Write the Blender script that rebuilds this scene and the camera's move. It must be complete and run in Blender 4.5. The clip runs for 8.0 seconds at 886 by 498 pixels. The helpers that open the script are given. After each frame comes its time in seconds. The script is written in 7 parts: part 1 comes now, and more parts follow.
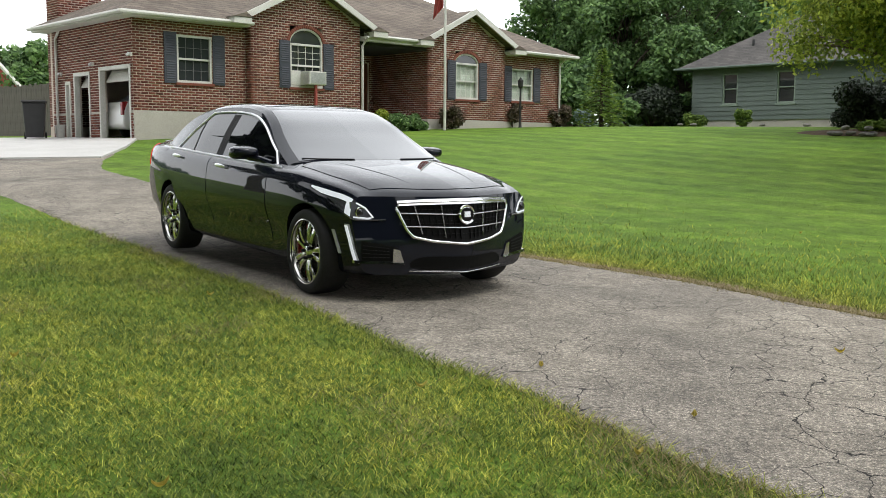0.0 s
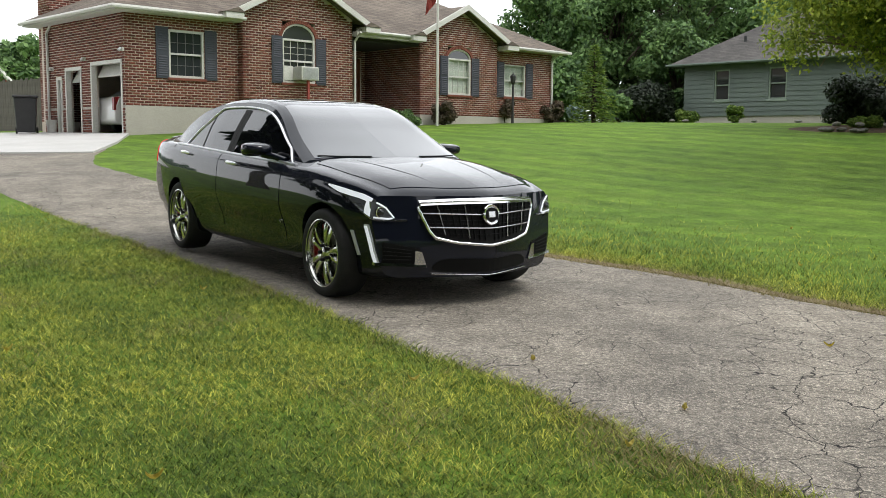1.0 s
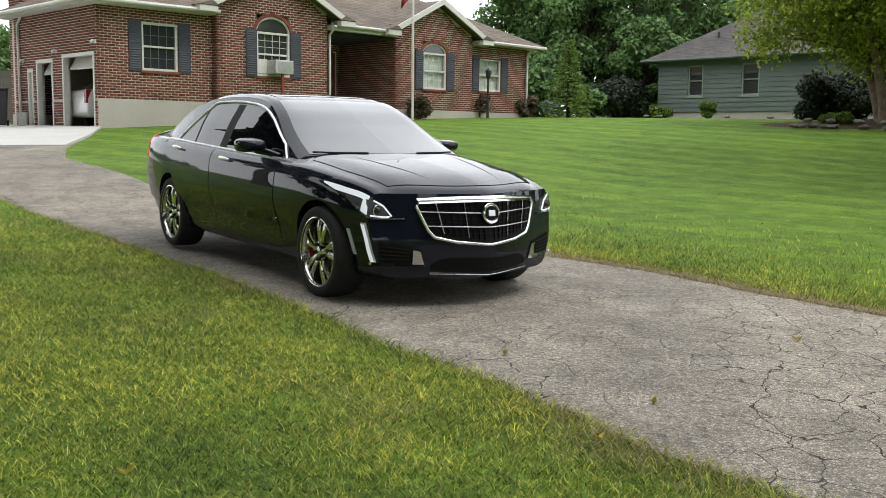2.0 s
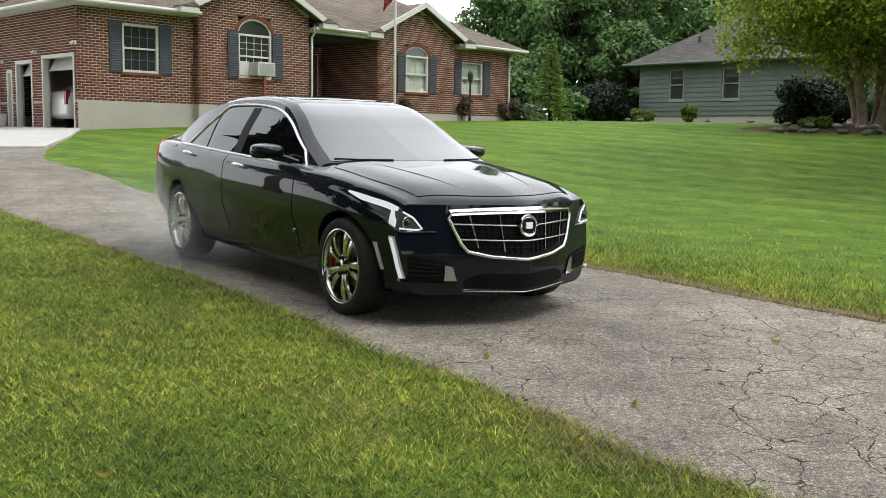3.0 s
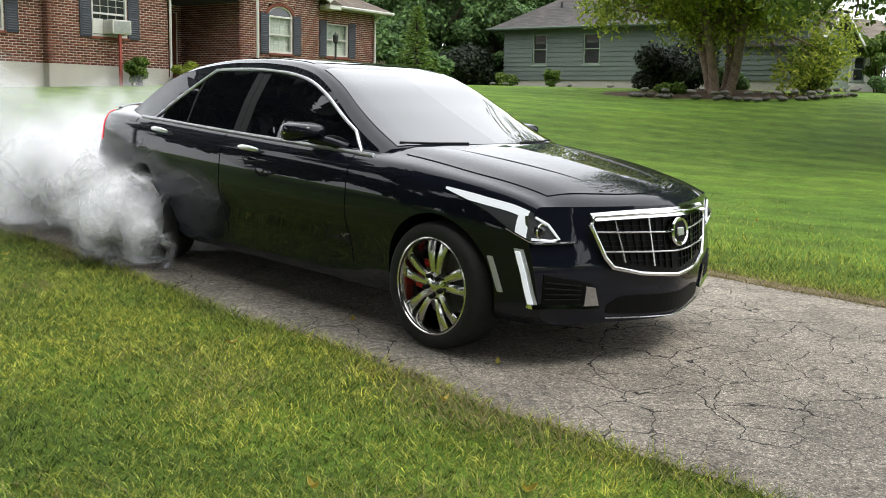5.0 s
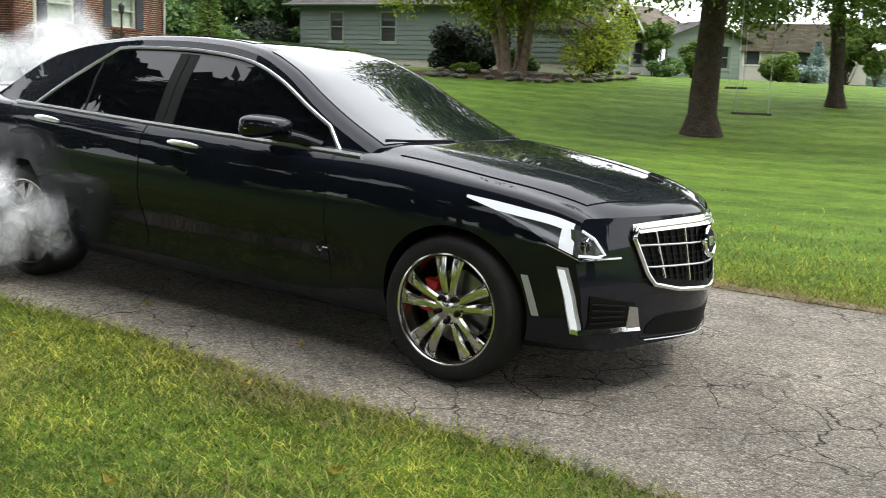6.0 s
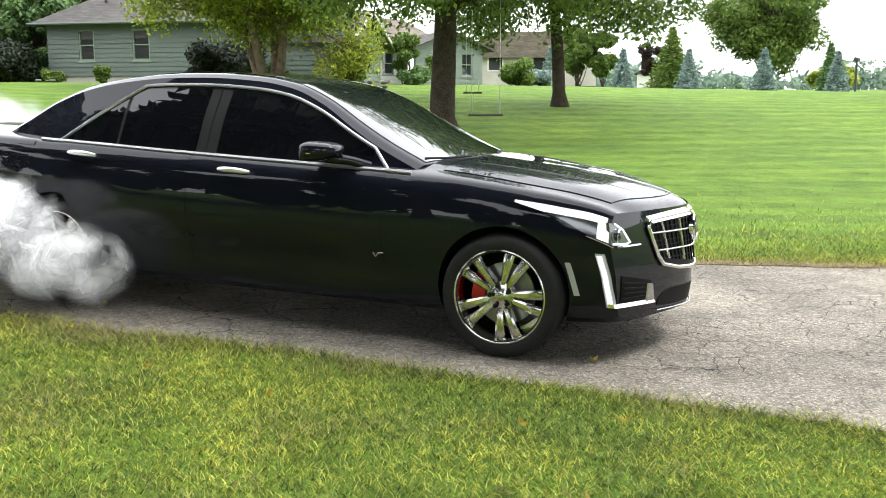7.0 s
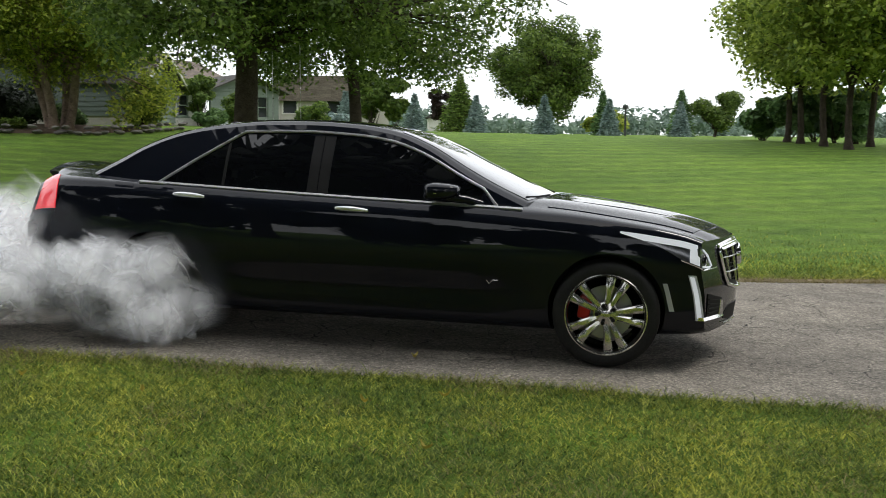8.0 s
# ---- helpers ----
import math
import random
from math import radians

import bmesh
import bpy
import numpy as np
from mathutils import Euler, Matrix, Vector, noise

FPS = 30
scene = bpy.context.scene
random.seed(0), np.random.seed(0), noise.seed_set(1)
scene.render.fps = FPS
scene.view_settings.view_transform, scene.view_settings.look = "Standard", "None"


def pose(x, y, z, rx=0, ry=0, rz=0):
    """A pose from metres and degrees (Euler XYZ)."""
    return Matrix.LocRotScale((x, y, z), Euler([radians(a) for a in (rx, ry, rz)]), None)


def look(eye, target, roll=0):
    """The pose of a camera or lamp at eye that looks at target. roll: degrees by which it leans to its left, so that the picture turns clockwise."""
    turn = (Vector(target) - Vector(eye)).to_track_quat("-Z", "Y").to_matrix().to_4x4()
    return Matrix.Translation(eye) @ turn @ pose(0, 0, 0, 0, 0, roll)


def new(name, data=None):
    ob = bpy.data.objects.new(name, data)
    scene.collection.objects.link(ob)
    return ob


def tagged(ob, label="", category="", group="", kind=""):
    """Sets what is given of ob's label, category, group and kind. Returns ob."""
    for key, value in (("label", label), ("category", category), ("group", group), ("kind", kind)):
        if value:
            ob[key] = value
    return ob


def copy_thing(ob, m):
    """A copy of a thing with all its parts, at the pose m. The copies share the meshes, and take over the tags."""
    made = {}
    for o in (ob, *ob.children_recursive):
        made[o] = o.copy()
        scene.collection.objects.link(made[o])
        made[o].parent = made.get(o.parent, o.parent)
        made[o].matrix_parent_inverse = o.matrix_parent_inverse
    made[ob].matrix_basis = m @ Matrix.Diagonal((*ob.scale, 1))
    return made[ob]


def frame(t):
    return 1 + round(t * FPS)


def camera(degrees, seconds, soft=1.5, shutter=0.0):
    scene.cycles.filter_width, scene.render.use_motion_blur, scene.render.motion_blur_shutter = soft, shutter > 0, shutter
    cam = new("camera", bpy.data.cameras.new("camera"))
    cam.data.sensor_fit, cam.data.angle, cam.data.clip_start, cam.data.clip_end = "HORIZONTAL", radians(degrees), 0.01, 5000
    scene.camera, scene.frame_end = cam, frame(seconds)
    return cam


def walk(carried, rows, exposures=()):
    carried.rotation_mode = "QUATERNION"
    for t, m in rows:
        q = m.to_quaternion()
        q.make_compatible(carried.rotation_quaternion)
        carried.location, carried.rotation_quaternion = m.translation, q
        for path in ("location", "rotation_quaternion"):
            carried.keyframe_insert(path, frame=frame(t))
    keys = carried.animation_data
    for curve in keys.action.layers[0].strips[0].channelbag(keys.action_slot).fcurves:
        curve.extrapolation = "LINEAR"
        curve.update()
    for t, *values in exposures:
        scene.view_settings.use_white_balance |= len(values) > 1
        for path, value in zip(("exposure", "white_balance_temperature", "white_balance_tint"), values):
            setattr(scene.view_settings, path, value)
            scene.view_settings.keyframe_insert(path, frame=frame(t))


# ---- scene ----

# ---------- the camera and its way ----------
cam = camera(48.63, 8.0, soft=0.75, shutter=0.1)
EYE_ROWS = [
    (0.0, 0.002, 0.001, 1.500, 0.00, -6.00, -0.33),
    (0.5, 0.006, 0.000, 1.499, -0.03, -6.16, -0.30),
    (1.0, 0.001, -0.026, 1.495, -0.44, -6.24, -0.41),
    (1.5, 0.009, -0.045, 1.498, -1.25, -6.57, -0.49),
    (3.0, 0.018, -0.050, 1.502, -2.89, -6.38, -0.83),
    (3.5, 0.021, -0.058, 1.502, -3.69, -6.19, -0.72),
    (4.0, 0.027, -0.055, 1.502, -5.21, -6.19, -0.83),
    (4.5, 0.040, -0.072, 1.500, -8.97, -7.83, -1.07),
    (5.8, 0.017, -0.069, 1.509, -17.28, -8.97, -1.90),
    (6.0, 0.024, -0.049, 1.511, -22.27, -9.33, -2.15),
    (6.5, -0.152, -0.506, 1.514, -31.70, -9.85, -1.07),
    (7.0, -0.644, -1.654, 1.503, -35.95, -8.47, 0.07),
    (7.5, -1.214, -2.140, 1.452, -39.60, -5.81, 0.26),
    (8.0, -1.420, -2.227, 1.471, -47.96, -5.99, -0.13),
]
walk(cam, [(t, pose(x, y, z, 90 + pitch, roll, yaw)) for t, x, y, z, yaw, pitch, roll in EYE_ROWS], exposures=[(0.0, 0.54), (3.0, 0.58), (4.5, 0.74), (6.0, 0.93), (6.5, 1.42), (7.0, 1.47), (7.5, 1.03), (8.0, 0.2)])

scene.cycles.transparent_max_bounces = 240

# ---------- daylight: a bright overcast sky ----------
SUN_TURN, SUN_HEIGHT = 205.0, 58.0
world = bpy.data.worlds.new("overcast_sky")
scene.world = world
world.use_nodes = True
_w = world.node_tree
_sky = _w.nodes.new("ShaderNodeTexSky")
_sky.sky_type, _sky.sun_disc = "NISHITA", False
_sky.sun_elevation, _sky.sun_rotation = radians(SUN_HEIGHT), radians(SUN_TURN)
_sky.dust_density, _sky.air_density = 4.0, 1.0
_mul = _w.nodes.new("ShaderNodeMix")
_mul.data_type, _mul.blend_type = "RGBA", "MULTIPLY"
_mul.inputs[0].default_value = 1.0
_mul.inputs[7].default_value = (0.1, 0.1, 0.1, 1)
_mix = _w.nodes.new("ShaderNodeMix")
_mix.data_type = "RGBA"
_mix.inputs[0].default_value = 0.85
_mix.inputs[7].default_value = (1.42, 1.46, 1.5, 1)
_w.links.new(_sky.outputs[0], _mul.inputs[6])
_w.links.new(_mul.outputs[2], _mix.inputs[6])
_w.links.new(_mix.outputs[2], _w.nodes["Background"].inputs[0])
_w.nodes["Background"].inputs[1].default_value = 1.0
sun = new("sun", bpy.data.lights.new("sun", "SUN"))
sun.data.energy, sun.data.angle, sun.data.color = 1.0, radians(14), (1.0, 0.96, 0.9)
sun.matrix_basis = look((0, 0, 40), (40 * math.cos(radians(SUN_HEIGHT)) * math.sin(radians(-60)), 40 * math.cos(radians(SUN_HEIGHT)) * math.cos(radians(-60)), 40 - 40 * math.sin(radians(SUN_HEIGHT))))

# ---------- materials ----------
def mat(name):
    m = bpy.data.materials.new(name)
    m.use_nodes = True
    nt = m.node_tree
    return m, nt, nt.nodes["Principled BSDF"]


def coords(nt, scale=1.0, kind="Object"):
    tc = nt.nodes.new("ShaderNodeTexCoord")
    mp = nt.nodes.new("ShaderNodeMapping")
    mp.inputs["Scale"].default_value = (scale, scale, scale) if not isinstance(scale, tuple) else scale
    nt.links.new(tc.outputs[kind], mp.inputs[0])
    return mp.outputs[0]


def noise_node(nt, vec, scale, detail=4.0, rough=0.55):
    n = nt.nodes.new("ShaderNodeTexNoise")
    n.inputs["Scale"].default_value, n.inputs["Detail"].default_value, n.inputs["Roughness"].default_value = scale, detail, rough
    nt.links.new(vec, n.inputs["Vector"])
    return n.outputs["Fac"]


def ramp(nt, fac, stops):
    r = nt.nodes.new("ShaderNodeValToRGB")
    e = r.color_ramp.elements
    while len(e) < len(stops):
        e.new(0.5)
    for el, (p, c) in zip(e, stops):
        el.position, el.color = p, (*c, 1)
    nt.links.new(fac, r.inputs[0])
    return r.outputs[0]


def mix(nt, fac, a, b, blend="MIX"):
    n = nt.nodes.new("ShaderNodeMix")
    n.data_type, n.blend_type = "RGBA", blend
    for sock, v in ((n.inputs[0], fac), (n.inputs[6], a), (n.inputs[7], b)):
        if isinstance(v, (int, float)):
            sock.default_value = v
        elif isinstance(v, tuple):
            sock.default_value = (*v, 1)
        else:
            nt.links.new(v, sock)
    return n.outputs[2]


def bump(nt, bsdf, height, strength=0.3, dist=0.01):
    b = nt.nodes.new("ShaderNodeBump")
    b.inputs["Strength"].default_value, b.inputs["Distance"].default_value = strength, dist
    nt.links.new(height, b.inputs["Height"])
    nt.links.new(b.outputs[0], bsdf.inputs["Normal"])


def mottled(name, c1, c2, scale=8.0, rough=0.7, fine=60.0, relief=0.15, metal=0.0, spec=0.5, dist=0.004, c3=None):
    """A surface with stains at a large scale and grain at a small one."""
    m, nt, b = mat(name)
    v = coords(nt)
    big, small = noise_node(nt, v, scale), noise_node(nt, v, fine, 2.0)
    col = ramp(nt, big, [(0.3, c1), (0.7, c2)])
    col = mix(nt, 0.35, col, ramp(nt, small, [(0.3, tuple(x * 0.7 for x in c1)), (0.7, tuple(min(1, x * 1.25) for x in (c3 or c2)))]))
    nt.links.new(col, b.inputs["Base Color"])
    b.inputs["Roughness"].default_value, b.inputs["Metallic"].default_value = rough, metal
    b.inputs["Specular IOR Level"].default_value = spec
    if relief:
        bump(nt, b, small, relief, dist)
    return m


def island(nt):
    g = nt.nodes.new("ShaderNodeNewGeometry")
    return g.outputs["Random Per Island"]


def pieces(name, stops, rough=0.8, fine=40.0, relief=0.3, spec=0.3):
    """A surface of many joined pieces, each with its own tone."""
    m, nt, b = mat(name)
    v = coords(nt)
    small = noise_node(nt, v, fine, 3.0)
    col = ramp(nt, island(nt), stops)
    col = mix(nt, 0.5, col, ramp(nt, small, [(0.25, (0.6, 0.6, 0.6)), (0.75, (1.25, 1.25, 1.25))]), "MULTIPLY")
    nt.links.new(col, b.inputs["Base Color"])
    b.inputs["Roughness"].default_value, b.inputs["Specular IOR Level"].default_value = rough, spec
    bump(nt, b, small, relief, 0.004)
    return m


def leafy(name, dark, light, rough=0.55, through_light=0.35, patches=0.0):
    """Leaves: each with its own green, letting some light through."""
    m, nt, b = mat(name)
    col = ramp(nt, island(nt), [(0.0, dark), (0.55, tuple((a + c) / 2 for a, c in zip(dark, light))), (1.0, light)])
    big = noise_node(nt, coords(nt), 0.6, 2.0)
    col = mix(nt, 0.6, col, ramp(nt, big, [(0.3, (0.7, 0.75, 0.7)), (0.7, (1.2, 1.15, 1.0))]), "MULTIPLY")
    if patches:
        tuft = noise_node(nt, coords(nt), 19.0, 4.0, 0.75)
        col = mix(nt, patches, col, ramp(nt, tuft, [(0.36, (0.3, 0.4, 0.4)), (0.64, (1.7, 1.52, 1.4))]), "MULTIPLY")
        band = noise_node(nt, coords(nt), 1.3, 3.0, 0.6)
        col = mix(nt, patches, col, ramp(nt, band, [(0.34, (0.62, 0.72, 0.7)), (0.62, (1.2, 1.14, 1.05))]), "MULTIPLY")
    nt.links.new(col, b.inputs["Base Color"])
    b.inputs["Roughness"].default_value = rough
    b.inputs["Specular IOR Level"].default_value = 0.3
    tr = nt.nodes.new("ShaderNodeBsdfTranslucent")
    nt.links.new(col, tr.inputs[0])
    ms = nt.nodes.new("ShaderNodeMixShader")
    ms.inputs[0].default_value = through_light
    nt.links.new(b.outputs[0], ms.inputs[1])
    nt.links.new(tr.outputs[0], ms.inputs[2])
    nt.links.new(ms.outputs[0], nt.nodes["Material Output"].inputs[0])
    return m


def plain(name, c, rough=0.5, metal=0.0, spec=0.5, coat=0.0, emit=0.0, ecol=None):
    m, nt, b = mat(name)
    b.inputs["Base Color"].default_value = (*c, 1)
    b.inputs["Roughness"].default_value, b.inputs["Metallic"].default_value = rough, metal
    b.inputs["Specular IOR Level"].default_value, b.inputs["Coat Weight"].default_value = spec, coat
    b.inputs["Coat Roughness"].default_value = 0.02
    if emit:
        b.inputs["Emission Color"].default_value, b.inputs["Emission Strength"].default_value = (*(ecol or c), 1), emit
    return m


def lawn_material():
    m, nt, b = mat("mown_grass")
    v = coords(nt, 1.0)
    # mowing stripes run along the drive; the drive's frame is turned by the mapping
    mp = nt.nodes.new("ShaderNodeMapping")
    mp.inputs["Rotation"].default_value = (0, 0, radians(STRIPE_TURN))
    nt.links.new(v, mp.inputs[0])
    wave = nt.nodes.new("ShaderNodeTexWave")
    wave.wave_type, wave.bands_direction, wave.wave_profile = "BANDS", "Y", "SIN"
    wave.inputs["Scale"].default_value, wave.inputs["Distortion"].default_value = 0.26, 0.6
    wave.inputs["Detail"].default_value, wave.inputs["Detail Scale"].default_value = 2.0, 0.6
    nt.links.new(mp.outputs[0], wave.inputs["Vector"])
    big, mid, small = noise_node(nt, v, 0.35), noise_node(nt, v, 2.2, 5.0, 0.65), noise_node(nt, v, 34.0, 6.0, 0.8)
    col = ramp(nt, mid, [(0.28, (0.058, 0.105, 0.014)), (0.55, (0.105, 0.18, 0.025)), (0.78, (0.15, 0.205, 0.046))])
    col = mix(nt, ramp(nt, wave.outputs["Fac"], [(0.35, (0, 0, 0)), (0.65, (1, 1, 1))]), col, mix(nt, 1.0, col, (1.22, 1.24, 1.12), "MULTIPLY"))
    col = mix(nt, 1.0, col, ramp(nt, big, [(0.3, (0.8, 0.85, 0.85)), (0.7, (1.15, 1.1, 1.0))]), "MULTIPLY")
    col = mix(nt, 0.8, col, ramp(nt, small, [(0.36, (0.28, 0.36, 0.3)), (0.64, (1.65, 1.58, 1.5))]), "MULTIPLY")
    nt.links.new(col, b.inputs["Base Color"])
    b.inputs["Roughness"].default_value, b.inputs["Specular IOR Level"].default_value = 0.85, 0.15
    bump(nt, b, small, 0.8, 0.03)
    return m


def asphalt_material():
    m, nt, b = mat("worn_asphalt")
    v = coords(nt)
    grit = nt.nodes.new("ShaderNodeTexVoronoi")
    grit.inputs["Scale"].default_value = 150.0
    nt.links.new(v, grit.inputs["Vector"])
    big, mid, fine = noise_node(nt, v, 0.5, 4.0), noise_node(nt, v, 3.0, 6.0, 0.7), noise_node(nt, v, 160.0, 2.0)
    col = ramp(nt, mid, [(0.25, (0.165, 0.15, 0.128)), (0.75, (0.345, 0.316, 0.27))])
    col = mix(nt, 1.0, col, ramp(nt, big, [(0.3, (0.68, 0.68, 0.69)), (0.7, (1.25, 1.23, 1.2))]), "MULTIPLY")
    pit = noise_node(nt, v, 38.0, 3.0, 0.7)
    col = mix(nt, 0.62, col, ramp(nt, grit.outputs["Color"], [(0.1, (0.25, 0.25, 0.25)), (0.65, (0.95, 0.94, 0.92)), (0.92, (2.5, 2.45, 2.35))]), "MULTIPLY")
    col = mix(nt, 0.8, col, ramp(nt, pit, [(0.34, (0.45, 0.45, 0.45)), (0.52, (1.05, 1.05, 1.05)), (0.7, (1.35, 1.33, 1.3))]), "MULTIPLY")
    # a net of old cracks, broken up so that it comes and goes
    warp = nt.nodes.new("ShaderNodeTexNoise")
    warp.inputs["Scale"].default_value, warp.inputs["Detail"].default_value = 4.0, 9.0
    nt.links.new(v, warp.inputs["Vector"])
    wv = mix(nt, 0.17, v, warp.outputs["Color"], "ADD")
    cell = nt.nodes.new("ShaderNodeTexVoronoi")
    cell.feature = "DISTANCE_TO_EDGE"
    cell.inputs["Scale"].default_value = 3.6
    nt.links.new(wv, cell.inputs["Vector"])
    line = ramp(nt, cell.outputs["Distance"], [(0.0, (1, 1, 1)), (0.005, (1, 1, 1)), (0.013, (0, 0, 0))])
    where = ramp(nt, noise_node(nt, v, 0.6, 4.0), [(0.4, (0, 0, 0)), (0.52, (1, 1, 1))])
    crack = mix(nt, 1.0, line, where, "MULTIPLY")
    col = mix(nt, crack, col, (0.012, 0.011, 0.01))
    nt.links.new(col, b.inputs["Base Color"])
    b.inputs["Roughness"].default_value, b.inputs["Specular IOR Level"].default_value = 0.85, 0.25
    bump(nt, b, mix(nt, crack, grit.outputs["Distance"], (0, 0, 0)), 0.6, 0.008)
    return m


def shingle_material(name, c1, c2):
    m, nt, b = mat(name)
    v = coords(nt)
    br = nt.nodes.new("ShaderNodeTexBrick")
    br.inputs["Scale"].default_value = 1.0
    br.inputs["Brick Width"].default_value, br.inputs["Row Height"].default_value, br.inputs["Mortar Size"].default_value = 0.32, 0.075, 0.004
    br.inputs["Color1"].default_value, br.inputs["Color2"].default_value, br.inputs["Mortar"].default_value = (*c1, 1), (*c2, 1), (*[x * 0.35 for x in c1], 1)
    sep = nt.nodes.new("ShaderNodeSeparateXYZ")
    com = nt.nodes.new("ShaderNodeCombineXYZ")
    nt.links.new(v, sep.inputs[0])
    add = nt.nodes.new("ShaderNodeMath")
    nt.links.new(sep.outputs[0], add.inputs[0])
    nt.links.new(sep.outputs[1], add.inputs[1])
    nt.links.new(add.outputs[0], com.inputs[0])
    nt.links.new(sep.outputs[2], com.inputs[1])
    nt.links.new(com.outputs[0], br.inputs["Vector"])
    big, small = noise_node(nt, v, 0.8), noise_node(nt, v, 90.0, 2.0)
    col = mix(nt, 1.0, br.outputs["Color"], ramp(nt, big, [(0.3, (0.8, 0.8, 0.8)), (0.7, (1.2, 1.18, 1.15))]), "MULTIPLY")
    col = mix(nt, 0.5, col, ramp(nt, small, [(0.2, (0.6, 0.6, 0.6)), (0.8, (1.4, 1.4, 1.4))]), "MULTIPLY")
    nt.links.new(col, b.inputs["Base Color"])
    b.inputs["Roughness"].default_value, b.inputs["Specular IOR Level"].default_value = 0.9, 0.2
    bump(nt, b, br.outputs["Fac"], 0.5, 0.01)
    return m


STRIPE_TURN = 38.0
GRASS = lawn_material()
ASPHALT = asphalt_material()
CONCRETE = mottled("pale_concrete", (0.42, 0.41, 0.39), (0.52, 0.51, 0.49), 1.2, 0.85, 70)
FOUNDATION = mottled("foundation_concrete", (0.33, 0.31, 0.27), (0.45, 0.42, 0.37), 1.0, 0.9, 50)
BRICK = pieces("red_brown_brick", [(0.0, (0.085, 0.028, 0.02)), (0.35, (0.15, 0.048, 0.032)), (0.7, (0.2, 0.068, 0.045)), (1.0, (0.12, 0.042, 0.035))], 0.85)
MORTAR = mottled("mortar", (0.48, 0.4, 0.33), (0.62, 0.53, 0.45), 3.0, 0.95, 80)
ROOF = shingle_material("grey_brown_shingle", (0.17, 0.145, 0.12), (0.115, 0.095, 0.08))
ROOF_GREY = shingle_material("grey_shingle", (0.10, 0.095, 0.09), (0.07, 0.066, 0.064))
TRIM = mottled("white_trim", (0.5, 0.49, 0.45), (0.62, 0.61, 0.57), 1.5, 0.5, 40, 0.05)
SHUTTER = mottled("slate_blue_shutter", (0.028, 0.033, 0.045), (0.045, 0.05, 0.065), 2.0, 0.55, 40, 0.05)
PANE = plain("window_pane", (0.03, 0.034, 0.036), 0.03, 0.0, 0.8)
CURTAIN = mottled("pale_curtain", (0.4, 0.42, 0.36), (0.55, 0.56, 0.5), 6.0, 0.9, 60)
# flat near-black: indoor shade put into the colour of porch and garage surfaces
SHADED_ROOM = plain("painted_interior_shade", (0.02, 0.018, 0.016), 0.9)
WOODDOOR = mottled("red_brown_door", (0.12, 0.035, 0.018), (0.2, 0.06, 0.03), 5.0, 0.45, 60)
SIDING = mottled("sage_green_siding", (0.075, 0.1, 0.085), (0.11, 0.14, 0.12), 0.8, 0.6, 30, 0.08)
# the sage siding with light painted in for brighter-facing walls; also window frames
SIDING_LIT = mottled("lit_sage_siding", (0.16, 0.2, 0.165), (0.22, 0.27, 0.22), 0.8, 0.6, 30, 0.08)
BARK = mottled("bark", (0.028, 0.022, 0.017), (0.08, 0.064, 0.05), 5.0, 0.95, 25, 1.0, 0.0, 0.1, 0.04)
BIRCH = mottled("peeling_bark", (0.07, 0.045, 0.032), (0.3, 0.22, 0.17), 5.0, 0.9, 25, 0.6)
VERGE_SOIL = mottled("dry_verge_soil", (0.16, 0.125, 0.08), (0.34, 0.28, 0.19), 9.0, 0.95, 70, 0.8, 0.0, 0.1, 0.02)
FENCE_WOOD = mottled("weathered_boards", (0.06, 0.052, 0.045), (0.13, 0.115, 0.1), 3.0, 0.9, 30, 0.3)
BLACK_PLASTIC = mottled("black_plastic", (0.02, 0.02, 0.021), (0.03, 0.03, 0.031), 8.0, 0.5, 80, 0.05)
STEEL = mottled("galvanised_steel", (0.45, 0.45, 0.45), (0.6, 0.6, 0.6), 4.0, 0.4, 40, 0.05, 0.9)
BARN_RED = mottled("red_barn_boards", (0.28, 0.05, 0.04), (0.36, 0.08, 0.06), 1.0, 0.8, 20)
STONE = mottled("grey_field_stone", (0.08, 0.075, 0.07), (0.2, 0.185, 0.17), 4.0, 0.9, 30, 0.5)
MULCH = mottled("brown_mulch", (0.06, 0.04, 0.028), (0.13, 0.095, 0.07), 8.0, 0.95, 60, 0.8, 0.0, 0.1, 0.03)
LEAF_DARK = leafy("dark_green_leaves", (0.042, 0.095, 0.034), (0.21, 0.34, 0.12))
# greyer and paler: the haze of distance is mixed into this green
LEAF_HAZED = leafy("hazed_distant_leaves", (0.1, 0.15, 0.125), (0.2, 0.27, 0.22), 0.7, 0.2)
LEAF_MID = leafy("green_leaves", (0.045, 0.095, 0.02), (0.24, 0.34, 0.07), 0.55, 0.45)
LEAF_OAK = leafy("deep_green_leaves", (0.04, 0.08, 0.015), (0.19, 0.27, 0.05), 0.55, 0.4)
# the mid green brightened for the grove, sunlight put into the leaf colour
LEAF_GROVE = leafy("painted_sunlit_leaves", (0.1, 0.16, 0.03), (0.5, 0.58, 0.12), 0.55, 0.5)
# dark yew green; on the trees and hedge behind it stands for deep shade
LEAF_YEW_SHADE = leafy("yew_and_shade_leaves", (0.006, 0.012, 0.006), (0.03, 0.045, 0.024), 0.6, 0.1)
LEAF_YELLOW = leafy("yellow_green_leaves", (0.12, 0.19, 0.035), (0.54, 0.59, 0.1), 0.55, 0.55)
LEAF_BLUE = leafy("blue_spruce_needles", (0.10, 0.16, 0.15), (0.36, 0.46, 0.46), 0.6, 0.1)
LEAF_RED = leafy("dark_red_leaves", (0.014, 0.011, 0.009), (0.05, 0.03, 0.024))
